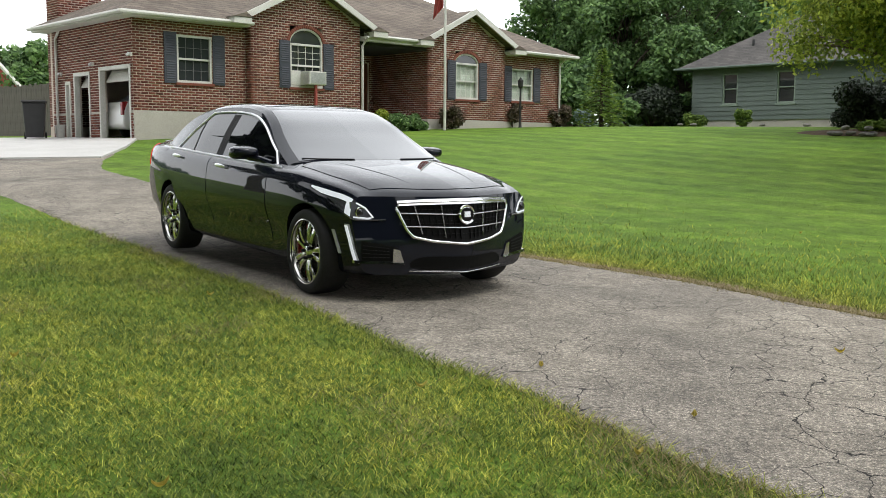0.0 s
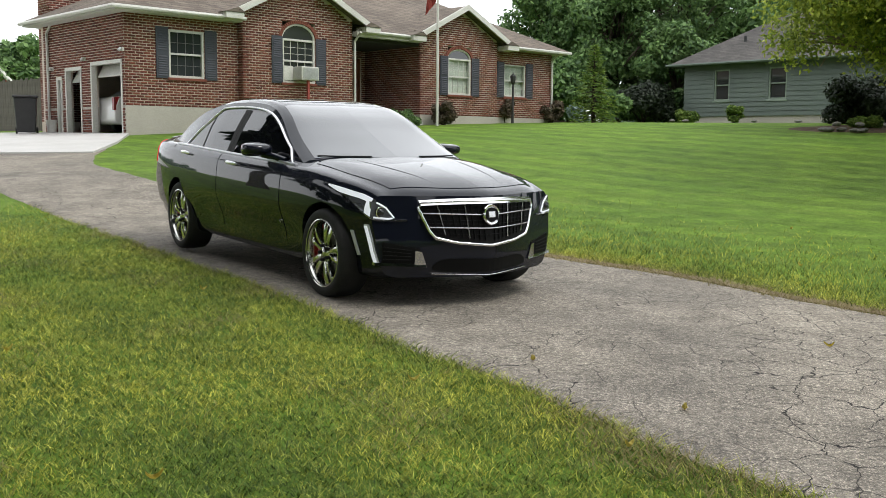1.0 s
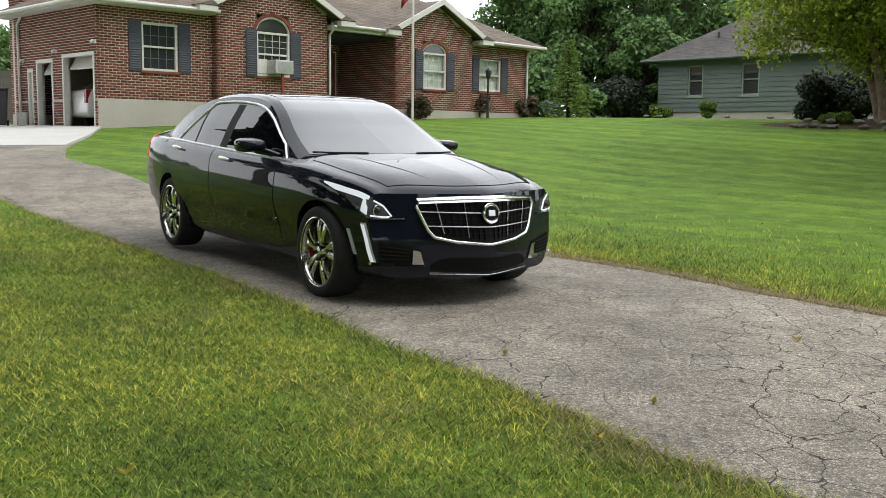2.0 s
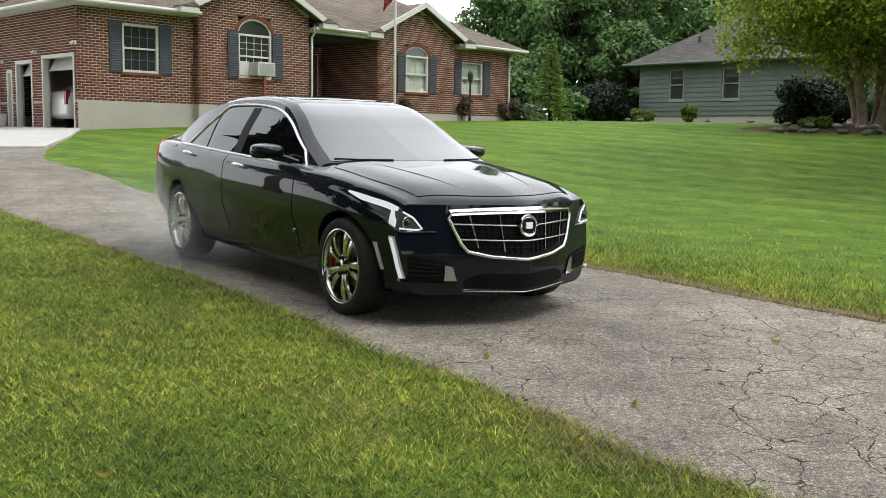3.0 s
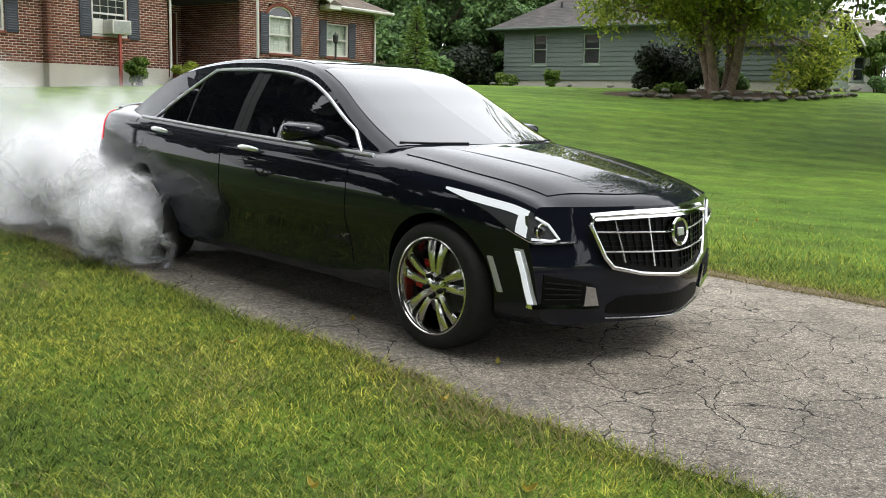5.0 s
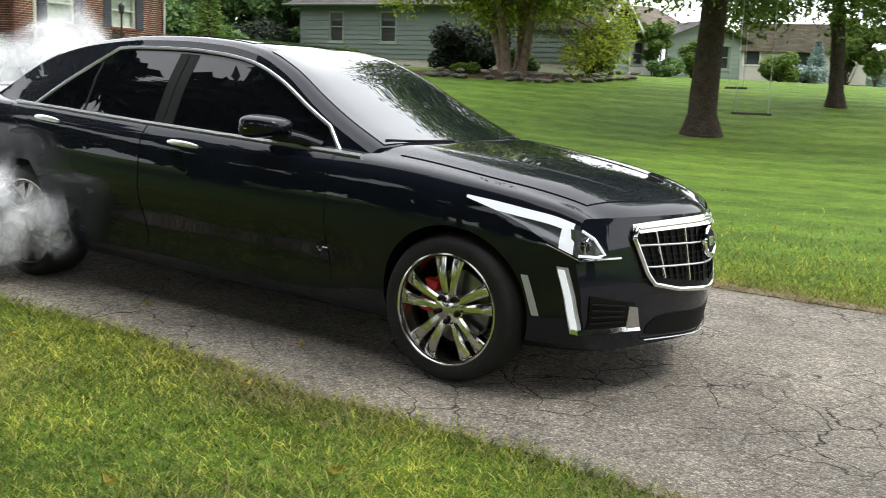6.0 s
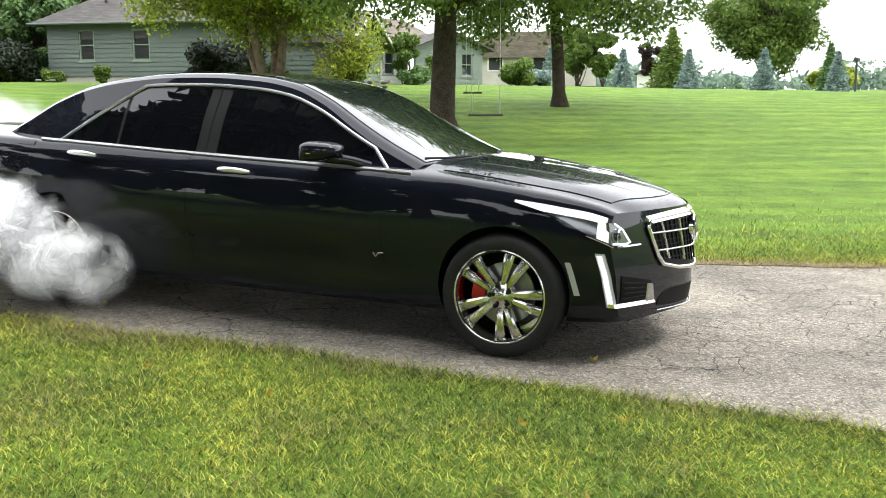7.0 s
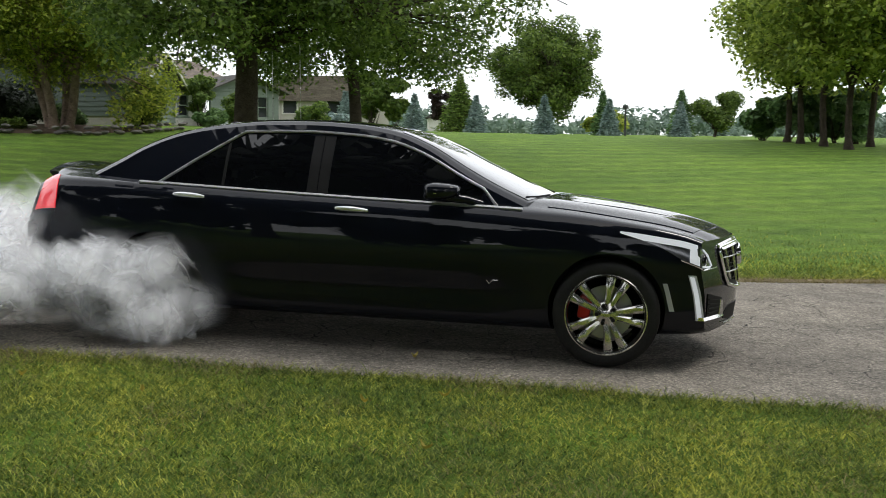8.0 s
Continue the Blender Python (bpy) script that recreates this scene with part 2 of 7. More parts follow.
LEAF_BROWN = leafy("brownish_leaves", (0.05, 0.045, 0.03), (0.2, 0.15, 0.11), 0.7, 0.2)
BLADES = leafy("grass_blades", (0.05, 0.1, 0.014), (0.55, 0.6, 0.14), 0.6, 0.35, 1.0)
DRY = leafy("dry_grass_blades", (0.2, 0.17, 0.07), (0.4, 0.34, 0.18), 0.8, 0.2)
FALLEN = leafy("fallen_leaf", (0.45, 0.36, 0.03), (0.7, 0.62, 0.3), 0.6, 0.2)

# the car
PAINT, _nt, _b = mat("black_car_paint")
_b.inputs["Base Color"].default_value = (0.006, 0.0075, 0.013, 1)
_b.inputs["Roughness"].default_value, _b.inputs["Specular IOR Level"].default_value = 0.4, 0.02
_b.inputs["Coat Weight"].default_value, _b.inputs["Coat Roughness"].default_value = 1.0, 0.012
_b.inputs["Coat IOR"].default_value = 1.38
TINT = plain("dark_tinted_glass", (0.004, 0.0045, 0.006), 0.01, 0.0, 0.6)
SCREEN = plain("tinted_windscreen", (0.012, 0.015, 0.02), 0.02, 0.0, 0.8, 1.0)
SCREEN.node_tree.nodes["Principled BSDF"].inputs["Coat IOR"].default_value = 1.45
CHROME = plain("chrome", (0.78, 0.78, 0.78), 0.08, 1.0)
BRIGHTWORK = plain("brushed_brightwork", (0.86, 0.86, 0.87), 0.36, 1.0)
SATIN = plain("satin_silver", (0.5, 0.5, 0.5), 0.25, 1.0)
RIM = plain("polished_alloy", (0.6, 0.59, 0.55), 0.18, 1.0)
RUBBER = mottled("tyre_rubber", (0.012, 0.012, 0.012), (0.022, 0.022, 0.021), 10.0, 0.75, 90, 0.2, 0.0, 0.25)
MATTE = mottled("matt_black_trim", (0.005, 0.005, 0.005), (0.009, 0.009, 0.009), 10.0, 0.6, 90, 0.1, 0.0, 0.2)
GRILLE = plain("grille_black", (0.003, 0.003, 0.003), 0.55, 0.0, 0.12)
LIGHT = plain("white_running_light", (0.5, 0.52, 0.56), 0.2, 0, 0.5, 0, 0.34, (0.92, 0.96, 1.0))
REDLAMP = plain("red_tail_lamp", (0.35, 0.01, 0.015), 0.08, 0, 0.6, 1.0, 0.45, (1.0, 0.03, 0.05))
TAIL_RED = plain("unlit_red_lamp", (0.2, 0.008, 0.01), 0.1, 0, 0.6)
LENS = plain("headlamp_lens", (0.1, 0.105, 0.115), 0.15, 0.5, 0.8, 1.0)
MARKER = plain("clear_lamp_plastic", (0.5, 0.51, 0.53), 0.25, 0.0, 0.6)
CALIPER = plain("red_caliper", (0.5, 0.012, 0.012), 0.3)
DISC = plain("brake_disc", (0.3, 0.3, 0.3), 0.35, 1.0)
WHITEPAINT = plain("white_car_paint", (0.6, 0.6, 0.58), 0.3, 0, 0.5, 0.8)
SMOKE, _nt, _b = mat("tyre_smoke")
_b.inputs["Base Color"].default_value, _b.inputs["Roughness"].default_value = (0.97, 0.98, 0.99, 1), 1.0
_b.inputs["Specular IOR Level"].default_value = 0.0
_tr = _nt.nodes.new("ShaderNodeBsdfTranslucent")
_tr.inputs[0].default_value = (0.97, 0.98, 0.99, 1)
_ms = _nt.nodes.new("ShaderNodeMixShader")
_ms.inputs[0].default_value = 0.5
_nt.links.new(_b.outputs[0], _ms.inputs[1])
_nt.links.new(_tr.outputs[0], _ms.inputs[2])
# each wisp is thick in its middle and fades to nothing at its rim
_uv = _nt.nodes.new("ShaderNodeTexCoord")
_gr = _nt.nodes.new("ShaderNodeTexGradient")
_gr.gradient_type = "SPHERICAL"
_mp = _nt.nodes.new("ShaderNodeMapping")
_mp.inputs["Location"].default_value, _mp.inputs["Scale"].default_value = (-1, -1, 0), (2, 2, 1)
_nt.links.new(_uv.outputs["UV"], _mp.inputs[0])
_nt.links.new(_mp.outputs[0], _gr.inputs[0])
_soft = ramp(_nt, _gr.outputs["Fac"], [(0.0, (0, 0, 0)), (0.4, (0.2, 0.2, 0.2)), (1.0, (0.55, 0.55, 0.55))])
_wisp = ramp(_nt, noise_node(_nt, coords(_nt), 4.5, 4.0, 0.6), [(0.3, (0.5, 0.5, 0.5)), (0.6, (1, 1, 1))])
_al = mix(_nt, 1.0, _soft, _wisp, "MULTIPLY")
_clear = _nt.nodes.new("ShaderNodeBsdfTransparent")
_out = _nt.nodes.new("ShaderNodeMixShader")
_nt.links.new(_al, _out.inputs[0])
_nt.links.new(_clear.outputs[0], _out.inputs[1])
_nt.links.new(_ms.outputs[0], _out.inputs[2])
_nt.links.new(_out.outputs[0], _nt.nodes["Material Output"].inputs[0])


# ---------- mesh helpers ----------
def smooth(me, angle=None):
    me.polygons.foreach_set("use_smooth", [True] * len(me.polygons))
    if angle:
        me.set_sharp_from_angle(angle=radians(angle))


def part(name, bm, material, parent=None, label="", at=None, shade=None):
    """Links a bmesh as one mesh object, under a thing or a part."""
    me = bpy.data.meshes.new(name)
    bm.to_mesh(me)
    bm.free()
    return mesh_part(name, me, material, parent, label, at, shade)


def mesh_part(name, me, material, parent=None, label="", at=None, shade=None):
    me.materials.append(material)
    if shade:
        smooth(me, shade)
    ob = new(name, me)
    if parent is not None:
        ob.parent = parent
    if at is not None:
        ob.matrix_basis = at
    if label:
        tagged(ob, label)
    return ob


def arrays_mesh(name, verts, faces):
    """A mesh from numpy arrays of vertices and of equal-sized faces."""
    me = bpy.data.meshes.new(name)
    verts, faces = np.asarray(verts, np.float32), np.asarray(faces, np.int32)
    n = faces.shape[1]
    me.vertices.add(len(verts))
    me.vertices.foreach_set("co", verts.ravel())
    me.loops.add(faces.size)
    me.loops.foreach_set("vertex_index", faces.ravel())
    me.polygons.add(len(faces))
    me.polygons.foreach_set("loop_start", np.arange(0, faces.size, n, dtype=np.int32))
    me.update(calc_edges=True)
    me.validate()
    return me


def box(bm, x0, x1, y0, y1, z0, z1, bev=0.0, m=None):
    vs = [bm.verts.new((x, y, z)) for x in (x0, x1) for y in (y0, y1) for z in (z0, z1)]
    fs = [bm.faces.new([vs[i] for i in q]) for q in ((0, 1, 3, 2), (4, 6, 7, 5), (0, 4, 5, 1), (2, 3, 7, 6), (0, 2, 6, 4), (1, 5, 7, 3))]
    if bev:
        es = list({e for fc in fs for e in fc.edges})
        r = bmesh.ops.bevel(bm, geom=es, offset=bev, segments=2, profile=0.5, affect="EDGES")
        vs = list({v for fc in r["faces"] for v in fc.verts} | {v for v in vs if v.is_valid})
    if m is not None:
        bmesh.ops.transform(bm, matrix=m, verts=[v for v in vs if v.is_valid])
    return bm


def boxed(*a, **k):
    return box(bmesh.new(), *a, **k)


def tube(bm, pts, radius, sides=8, closed=False):
    """A round bar along points; radius a number or one a point."""
    pts = [Vector(p) for p in pts]
    rad_of = radius if isinstance(radius, (list, tuple)) else [radius] * len(pts)
    rings, up = [], None
    for i, p in enumerate(pts):
        a, c = pts[max(i - 1, 0)], pts[min(i + 1, len(pts) - 1)]
        if closed:
            a, c = pts[i - 1], pts[(i + 1) % len(pts)]
        d = (c - a).normalized()
        if up is None or abs(up.dot(d)) > 0.95:
            up = Vector((0, 0, 1)) if abs(d.z) < 0.9 else Vector((1, 0, 0))
        x = d.cross(up).normalized()
        up = x.cross(d).normalized()
        rings.append([bm.verts.new(p + (x * math.cos(q) + up * math.sin(q)) * rad_of[i]) for q in (2 * math.pi * j / sides for j in range(sides))])
    for i in range(len(rings) - (0 if closed else 1)):
        r0, r1 = rings[i], rings[(i + 1) % len(rings)]
        for j in range(sides):
            bm.faces.new((r0[j], r0[(j + 1) % sides], r1[(j + 1) % sides], r1[j]))
    if not closed:
        bm.faces.new(rings[0][::-1])
        bm.faces.new(rings[-1])
    return bm


def lathe(bm, profile, steps=32, axis="Z"):
    """Turns (radius, height) points round an axis."""
    rings = []
    for i in range(steps):
        q = 2 * math.pi * i / steps
        c, s = math.cos(q), math.sin(q)
        rings.append([bm.verts.new((r * c, r * s, h) if axis == "Z" else (r * c, h, r * s)) for r, h in profile])
    for i in range(steps):
        a, b = rings[i], rings[(i + 1) % steps]
        for j in range(len(profile) - 1):
            bm.faces.new((a[j], b[j], b[j + 1], a[j + 1]))
    bmesh.ops.remove_doubles(bm, verts=bm.verts, dist=1e-5)
    bmesh.ops.recalc_face_normals(bm, faces=bm.faces)
    return bm


def prism(bm, outline, y0, y1):
    """An outline in x and z, pulled from y0 to y1."""
    a = [bm.verts.new((x, y0, z)) for x, z in outline]
    b = [bm.verts.new((x, y1, z)) for x, z in outline]
    bm.faces.new(a)
    bm.faces.new(b[::-1])
    for i in range(len(a)):
        j = (i + 1) % len(a)
        bm.faces.new((a[j], a[i], b[i], b[j]))
    bmesh.ops.recalc_face_normals(bm, faces=bm.faces)
    return bm


def spline(xs, ys):
    """A smooth curve through points that does not overshoot."""
    xs, ys = np.array(xs, float), np.array(ys, float)
    if xs[0] > xs[-1]:
        xs, ys = xs[::-1], ys[::-1]
    d = np.diff(ys) / np.diff(xs)
    m = np.concatenate([[d[0]], [0 if d[i] * d[i + 1] <= 0 else 2 * d[i] * d[i + 1] / (d[i] + d[i + 1]) for i in range(len(d) - 1)], [d[-1]]])

    def at(x):
        x = min(max(x, xs[0]), xs[-1])
        i = min(max(int(np.searchsorted(xs, x)) - 1, 0), len(d) - 1)
        h = xs[i + 1] - xs[i]
        q = (x - xs[i]) / h
        return float((1 + 2 * q) * (1 - q) ** 2 * ys[i] + q * (1 - q) ** 2 * h * m[i] + q * q * (3 - 2 * q) * ys[i + 1] + q * q * (q - 1) * h * m[i + 1])
    return at


# ---------- the ground ----------
# the drive runs along U; V goes across it, away from the first standing place
U, V = Vector((0.53, -0.848)), Vector((0.848, 0.53))


def from_uv(u, v):
    return u * U.x + v * V.x, u * U.y + v * V.y


def to_uv(x, y):
    return x * U.x + y * U.y, x * V.x + y * V.y


LEVELS = [from_uv(u, v) + (0.163 - 0.03 * u,) for u in (-12.0, -8.0, -4.0, 0.0, 4.0) for v in (3.0, 5.8)]
LEVELS += [(-7.9, 20, 1.22), (-8, 25, 1.62), (-12, 29.5, 1.66), (-6, 17.5, 1.05), (-4.4, 14.6, 0.86), (-6.1, 13.5, 0.72), (4.25, 36.5, 2.25),
           (-0.5, 31, 2.02), (5.8, 36.3, 2.26), (10.7, 41.8, 2.4), (14.8, 37.3, 2.32), (14.3, 29.3, 2.1), (12.9, 17, 0.78), (19.1, 19.7, 1.42), (38, 41, 2.5),
           (42.6, 34.8, 2.26), (54, 28, 2.1), (36, 11, 1.5), (9, 2, 0.12), (0, 0, 0.12), (-4, 5, 0.34), (-1.4, -2.2, 0.06), (-9, 9, 0.52),
           (0, -30, -0.3), (35, -25, 0.4), (110, 80, 3.2), (110, 0, 1.9), (-60, 70, 2.2), (-60, 0, 0.6), (10, 100, 3.0), (-15, 45, 2.0)]
_P = np.array(LEVELS)


def _kernel(r):
    return np.where(r > 0, r * r * np.log(np.maximum(r, 1e-9)), 0.0)


_n = len(_P)
_A = np.zeros((_n + 3, _n + 3))
_A[:_n, :_n] = _kernel(np.linalg.norm(_P[:, None, :2] - _P[None, :, :2], axis=2)) + np.eye(_n) * 0.4
_A[:_n, _n], _A[:_n, _n + 1:], _A[_n, :_n], _A[_n + 1:, :_n] = 1, _P[:, :2], 1, _P[:, :2].T
_W = np.linalg.solve(_A, np.concatenate([_P[:, 2], [0, 0, 0]]))


def heights(x, y):
    """The ground's height, for arrays."""
    x, y = np.asarray(x, float), np.asarray(y, float)
    cx, cy = np.clip(x, -70, 120), np.clip(y, -40, 110)
    r = np.sqrt((cx[..., None] - _P[:, 0]) ** 2 + (cy[..., None] - _P[:, 1]) ** 2)
    return _kernel(r) @ _W[:_n] + _W[_n] + _W[_n + 1] * cx + _W[_n + 2] * cy


def ground_z(x, y):
    return float(heights(x, y))


def spaced(lo, hi, near, step, grow):
    """Grid lines: even round near, wider and wider outwards."""
    out, q, d = [], near[1], step
    line = list(np.arange(near[0], near[1] + step, step))
    q, d = line[-1], step
    while q < hi:
        d *= grow
        q += d
        line.append(q)
    q, d = line[0], step
    while q > lo:
        d *= grow
        q -= d
        line.insert(0, q)
    return np.array(line)


def grid_faces(nx, ny):
    i = np.arange(nx * ny).reshape(nx, ny)
    return np.stack([i[:-1, :-1], i[1:, :-1], i[1:, 1:], i[:-1, 1:]], -1).reshape(-1, 4)


near_edge = spline([-26, -15.5, -10, -4, 0, 3, 12, 30], [1.0, 2.05, 2.72, 2.9, 3.03, 3.1, 3.0, 2.0])
far_edge = spline([-26, -21.5, -19.7, -18, -15, -12, -9.5, -7.8, -6, -4, -1, 0.5, 2, 4, 8, 30], [6.5, 5.2, 4.5, 4.2, 4.3, 4.9, 5.5, 5.95, 6.3, 6.45, 6.7, 7.15, 7.8, 8.3, 9.0, 14])


def edge_near(u):
    return near_edge(u) + 0.06 * noise.noise(Vector((u * 0.9, 3.1, 0))) + 0.025 * noise.noise(Vector((u * 4.0, 7.7, 0)))


def edge_far(u):
    return far_edge(u) + 0.07 * noise.noise(Vector((u * 0.9, 13.1, 0))) + 0.03 * noise.noise(Vector((u * 4.0, 17.7, 0)))


def build_ground():
    xs, ys = spaced(-900, 1500, (-16, 16), 0.4, 1.14), spaced(-900, 1500, (-6, 36), 0.4, 1.14)
    gx, gy = np.meshgrid(xs, ys, indexing="ij")
    z = heights(gx, gy) - 0.025
    me = arrays_mesh("ground", np.stack([gx, gy, z], -1).reshape(-1, 3), grid_faces(len(xs), len(ys)))
    ob = mesh_part("ground", me, GRASS, shade=60)
    tagged(ob, "striped green mown lawn rising gently to the houses", "lawn", kind="structure")


def build_drive():
    us = np.concatenate([np.arange(-21.5, 8, 0.12), np.arange(8, 30, 1.0)])
    vv = np.linspace(0, 1, 28)
    verts = []
    for u in us:
        a, b = edge_near(u), edge_far(u)
        verts += [from_uv(u, a + (b - a) * q) for q in vv]
    verts = np.array(verts)
    z = heights(verts[:, 0], verts[:, 1])
    q = np.tile(vv, len(us))
    z = z - 0.02 * (np.maximum(0, 0.02 - q) / 0.02 + np.maximum(0, q - 0.98) / 0.02)
    me = arrays_mesh("driveway", np.column_stack([verts, z]), grid_faces(len(us), len(vv)))
    ob = mesh_part("driveway", me, ASPHALT, shade=60)
    tagged(ob, "worn grey asphalt driveway with a net of cracks", "driveway", kind="structure")


def build_verge():
    """The strip of bare soil and clippings along the far edge of the drive."""
    us = np.arange(-12.0, 12.0, 0.06)
    verts = []
    for u in us:
        w = 0.07 + 0.09 * noise.noise(Vector((u * 1.7, 5.0, 0))) + 0.04 * noise.noise(Vector((u * 9.0, 2.0, 0)))
        a = edge_far(u) - 0.05 - 0.05 * noise.noise(Vector((u * 6.0, 9.0, 0)))
        for q, dz in ((0.0, -0.006), (0.3, 0.006), (0.7, 0.008), (1.0, -0.02)):
            x, y = from_uv(u, a + (w + 0.1) * q)
            verts.append((x, y, ground_z(x, y) + dz + 0.006 * noise.noise(Vector((u * 20, q * 9, 0)))))
    ob = mesh_part("verge_soil", arrays_mesh("verge_soil", np.array(verts), grid_faces(len(us), 4)), VERGE_SOIL, shade=60)
    tagged(ob, "dry brown soil and clippings along the driveway edge", "soil", kind="structure")


def blade_patch(name, pts, heights_m, width, lean, material, label):
    """Many bent blades of grass, two triangles each."""
    n = len(pts)
    rng = np.random.default_rng(len(name) + n)
    a = rng.uniform(0, 2 * np.pi, n)
    side = np.stack([np.cos(a), np.sin(a), np.zeros(n)], 1) * (width * rng.uniform(0.6, 1.3, n))[:, None]
    b = rng.uniform(0, 2 * np.pi, n)
    h = heights_m
    tip = np.stack([np.cos(b) * lean * h, np.sin(b) * lean * h, h], 1) * rng.uniform(0.7, 1.2, (n, 1))
    mid = tip * np.array([0.35, 0.35, 0.62])
    verts = np.stack([pts - side, pts + side, pts + mid + side * 0.7, pts + mid - side * 0.7, pts + tip], 1).reshape(-1, 3)
    i = np.arange(n)[:, None] * 5
    faces = np.concatenate([i + [0, 1, 2], i + [0, 2, 3], i + [3, 2, 4]], 0)
    ob = mesh_part(name, arrays_mesh(name, verts, faces), material)
    return tagged(ob, label, "grass", kind="stuff")


def build_grass():
    rng = np.random.default_rng(5)

    def scatter(n, u0, u1, v0, v1, bias=None):
        u, v = rng.uniform(u0, u1, n), rng.uniform(v0, v1, n)
        return u, v

    def points(u, v):
        x, y = u * U.x + v * V.x, u * U.y + v * V.y
        return np.stack([x, y, heights(x, y) - 0.03], 1)

    ne = np.vectorize(edge_near)
    fe = np.vectorize(edge_far)
    # the lawn on the standing side, thickest along the edge
    u, v = scatter(450000, -14.0, 5.0, -0.4, 3.2)
    gx, gy = u * U.x + v * V.x, u * U.y + v * V.y
    keep = (v < ne(u) + 0.02) & (rng.random(len(u)) < np.clip(1.25 + u * 0.07, 0.4, 1) * np.clip((v + 0.4) / 0.9, 0, 1) * np.clip((u + 14) / 3, 0, 1) * np.clip((5 - u) / 1.5, 0, 1) * np.clip((gx + 0.5 * gy + 1.2) / 0.9, 0, 1))
    u, v = u[keep], v[keep]
    d = np.clip((ne(u) - v) / 0.35, 0, 1)
    clump = np.array([noise.noise(Vector((a * 1.6, c * 1.6, 0))) for a, c in zip(u, v)])
    tuft = np.array([noise.noise(Vector((a * 13.0, c * 13.0, 4.0))) for a, c in zip(u, v)])
    h = (0.012 + 0.03 * (1 - d) ** 2 + 0.01 * clump + 0.016 * np.clip(tuft, -0.5, 1)) * rng.uniform(0.6, 1.3, len(u))
    h = np.maximum(h, 0.001)
    dry = (clump * 0.6 + rng.uniform(-1, 1, len(u)) * 0.5 + 0.35 * (1 - d)) > 0.54
    P = points(u, v)
    blade_patch("lawn_grass", P[~dry], h[~dry] + 0.021, 0.0027, 1.25, BLADES, "short bright green grass blades of a mown lawn")
    blade_patch("dry_grass", P[dry], h[dry] * 0.8 + 0.022, 0.0025, 1.6, DRY, "straw-coloured dry grass among the green lawn")
    # the lawn beyond the drive
    n = 58000
    u = rng.uniform(-12.0, 9.0, n)
    v = fe(u) + rng.exponential(0.9, n) + 0.01
    P = points(u, v)
    d = np.clip((v - fe(u)) / 0.4, 0, 1)
    h = (0.04 + 0.035 * (1 - d)) * rng.uniform(0.6, 1.3, n)
    blade_patch("verge_grass", P, h + 0.016, 0.0036, 0.9, BLADES, "bright green grass along the far edge of the driveway")
    u = rng.uniform(-12.0, 9.0, 24000)
    v = fe(u) + rng.normal(0.0, 0.09, 24000)
    blade_patch("verge_straw", points(u, v), rng.uniform(0.045, 0.075, 24000), 0.003, 1.2, DRY, "dead straw and clippings along the driveway edge")


build_ground()
build_drive()
build_verge()
build_grass()


# ---------- the brick house ----------
# its own frame: x along the front, y into the house, z up (heights are the world's)
HOUSE = Matrix(((0.724, -0.690, 0, -7.81), (0.690, 0.724, 0, 25.0), (0, 0, 1, 0), (0, 0, 0, 1)))
SOFFIT, FOOT, PITCH = 4.70, 2.36, 0.5


def place(ob, m):
    ob.matrix_basis = m
    return ob


def slab_cells(bm, x0, x1, z0, z1, y0, y1, holes):
    """A wall from x0 to x1 with rectangular holes."""
    xs = sorted({x0, x1, *[min(max(h[i], x0), x1) for h in holes for i in (0, 1)]})
    zs = sorted({z0, z1, *[min(max(h[i], z0), z1) for h in holes for i in (2, 3)]})
    for a, b in zip(xs[:-1], xs[1:]):
        run = None
        for c, d in zip(zs[:-1], zs[1:]):
            mx, mz = (a + b) / 2, (c + d) / 2
            if any(h[0] < mx < h[1] and h[2] < mz < h[3] for h in holes):
                if run:
                    box(bm, a, b, y0, y1, *run)
                run = None
            else:
                run = (run[0], d) if run else (c, d)
        if run:
            box(bm, a, b, y0, y1, *run)
    return bm


BRICK_L, BRICK_H, JOINT = 0.19, 0.053, 0.0155


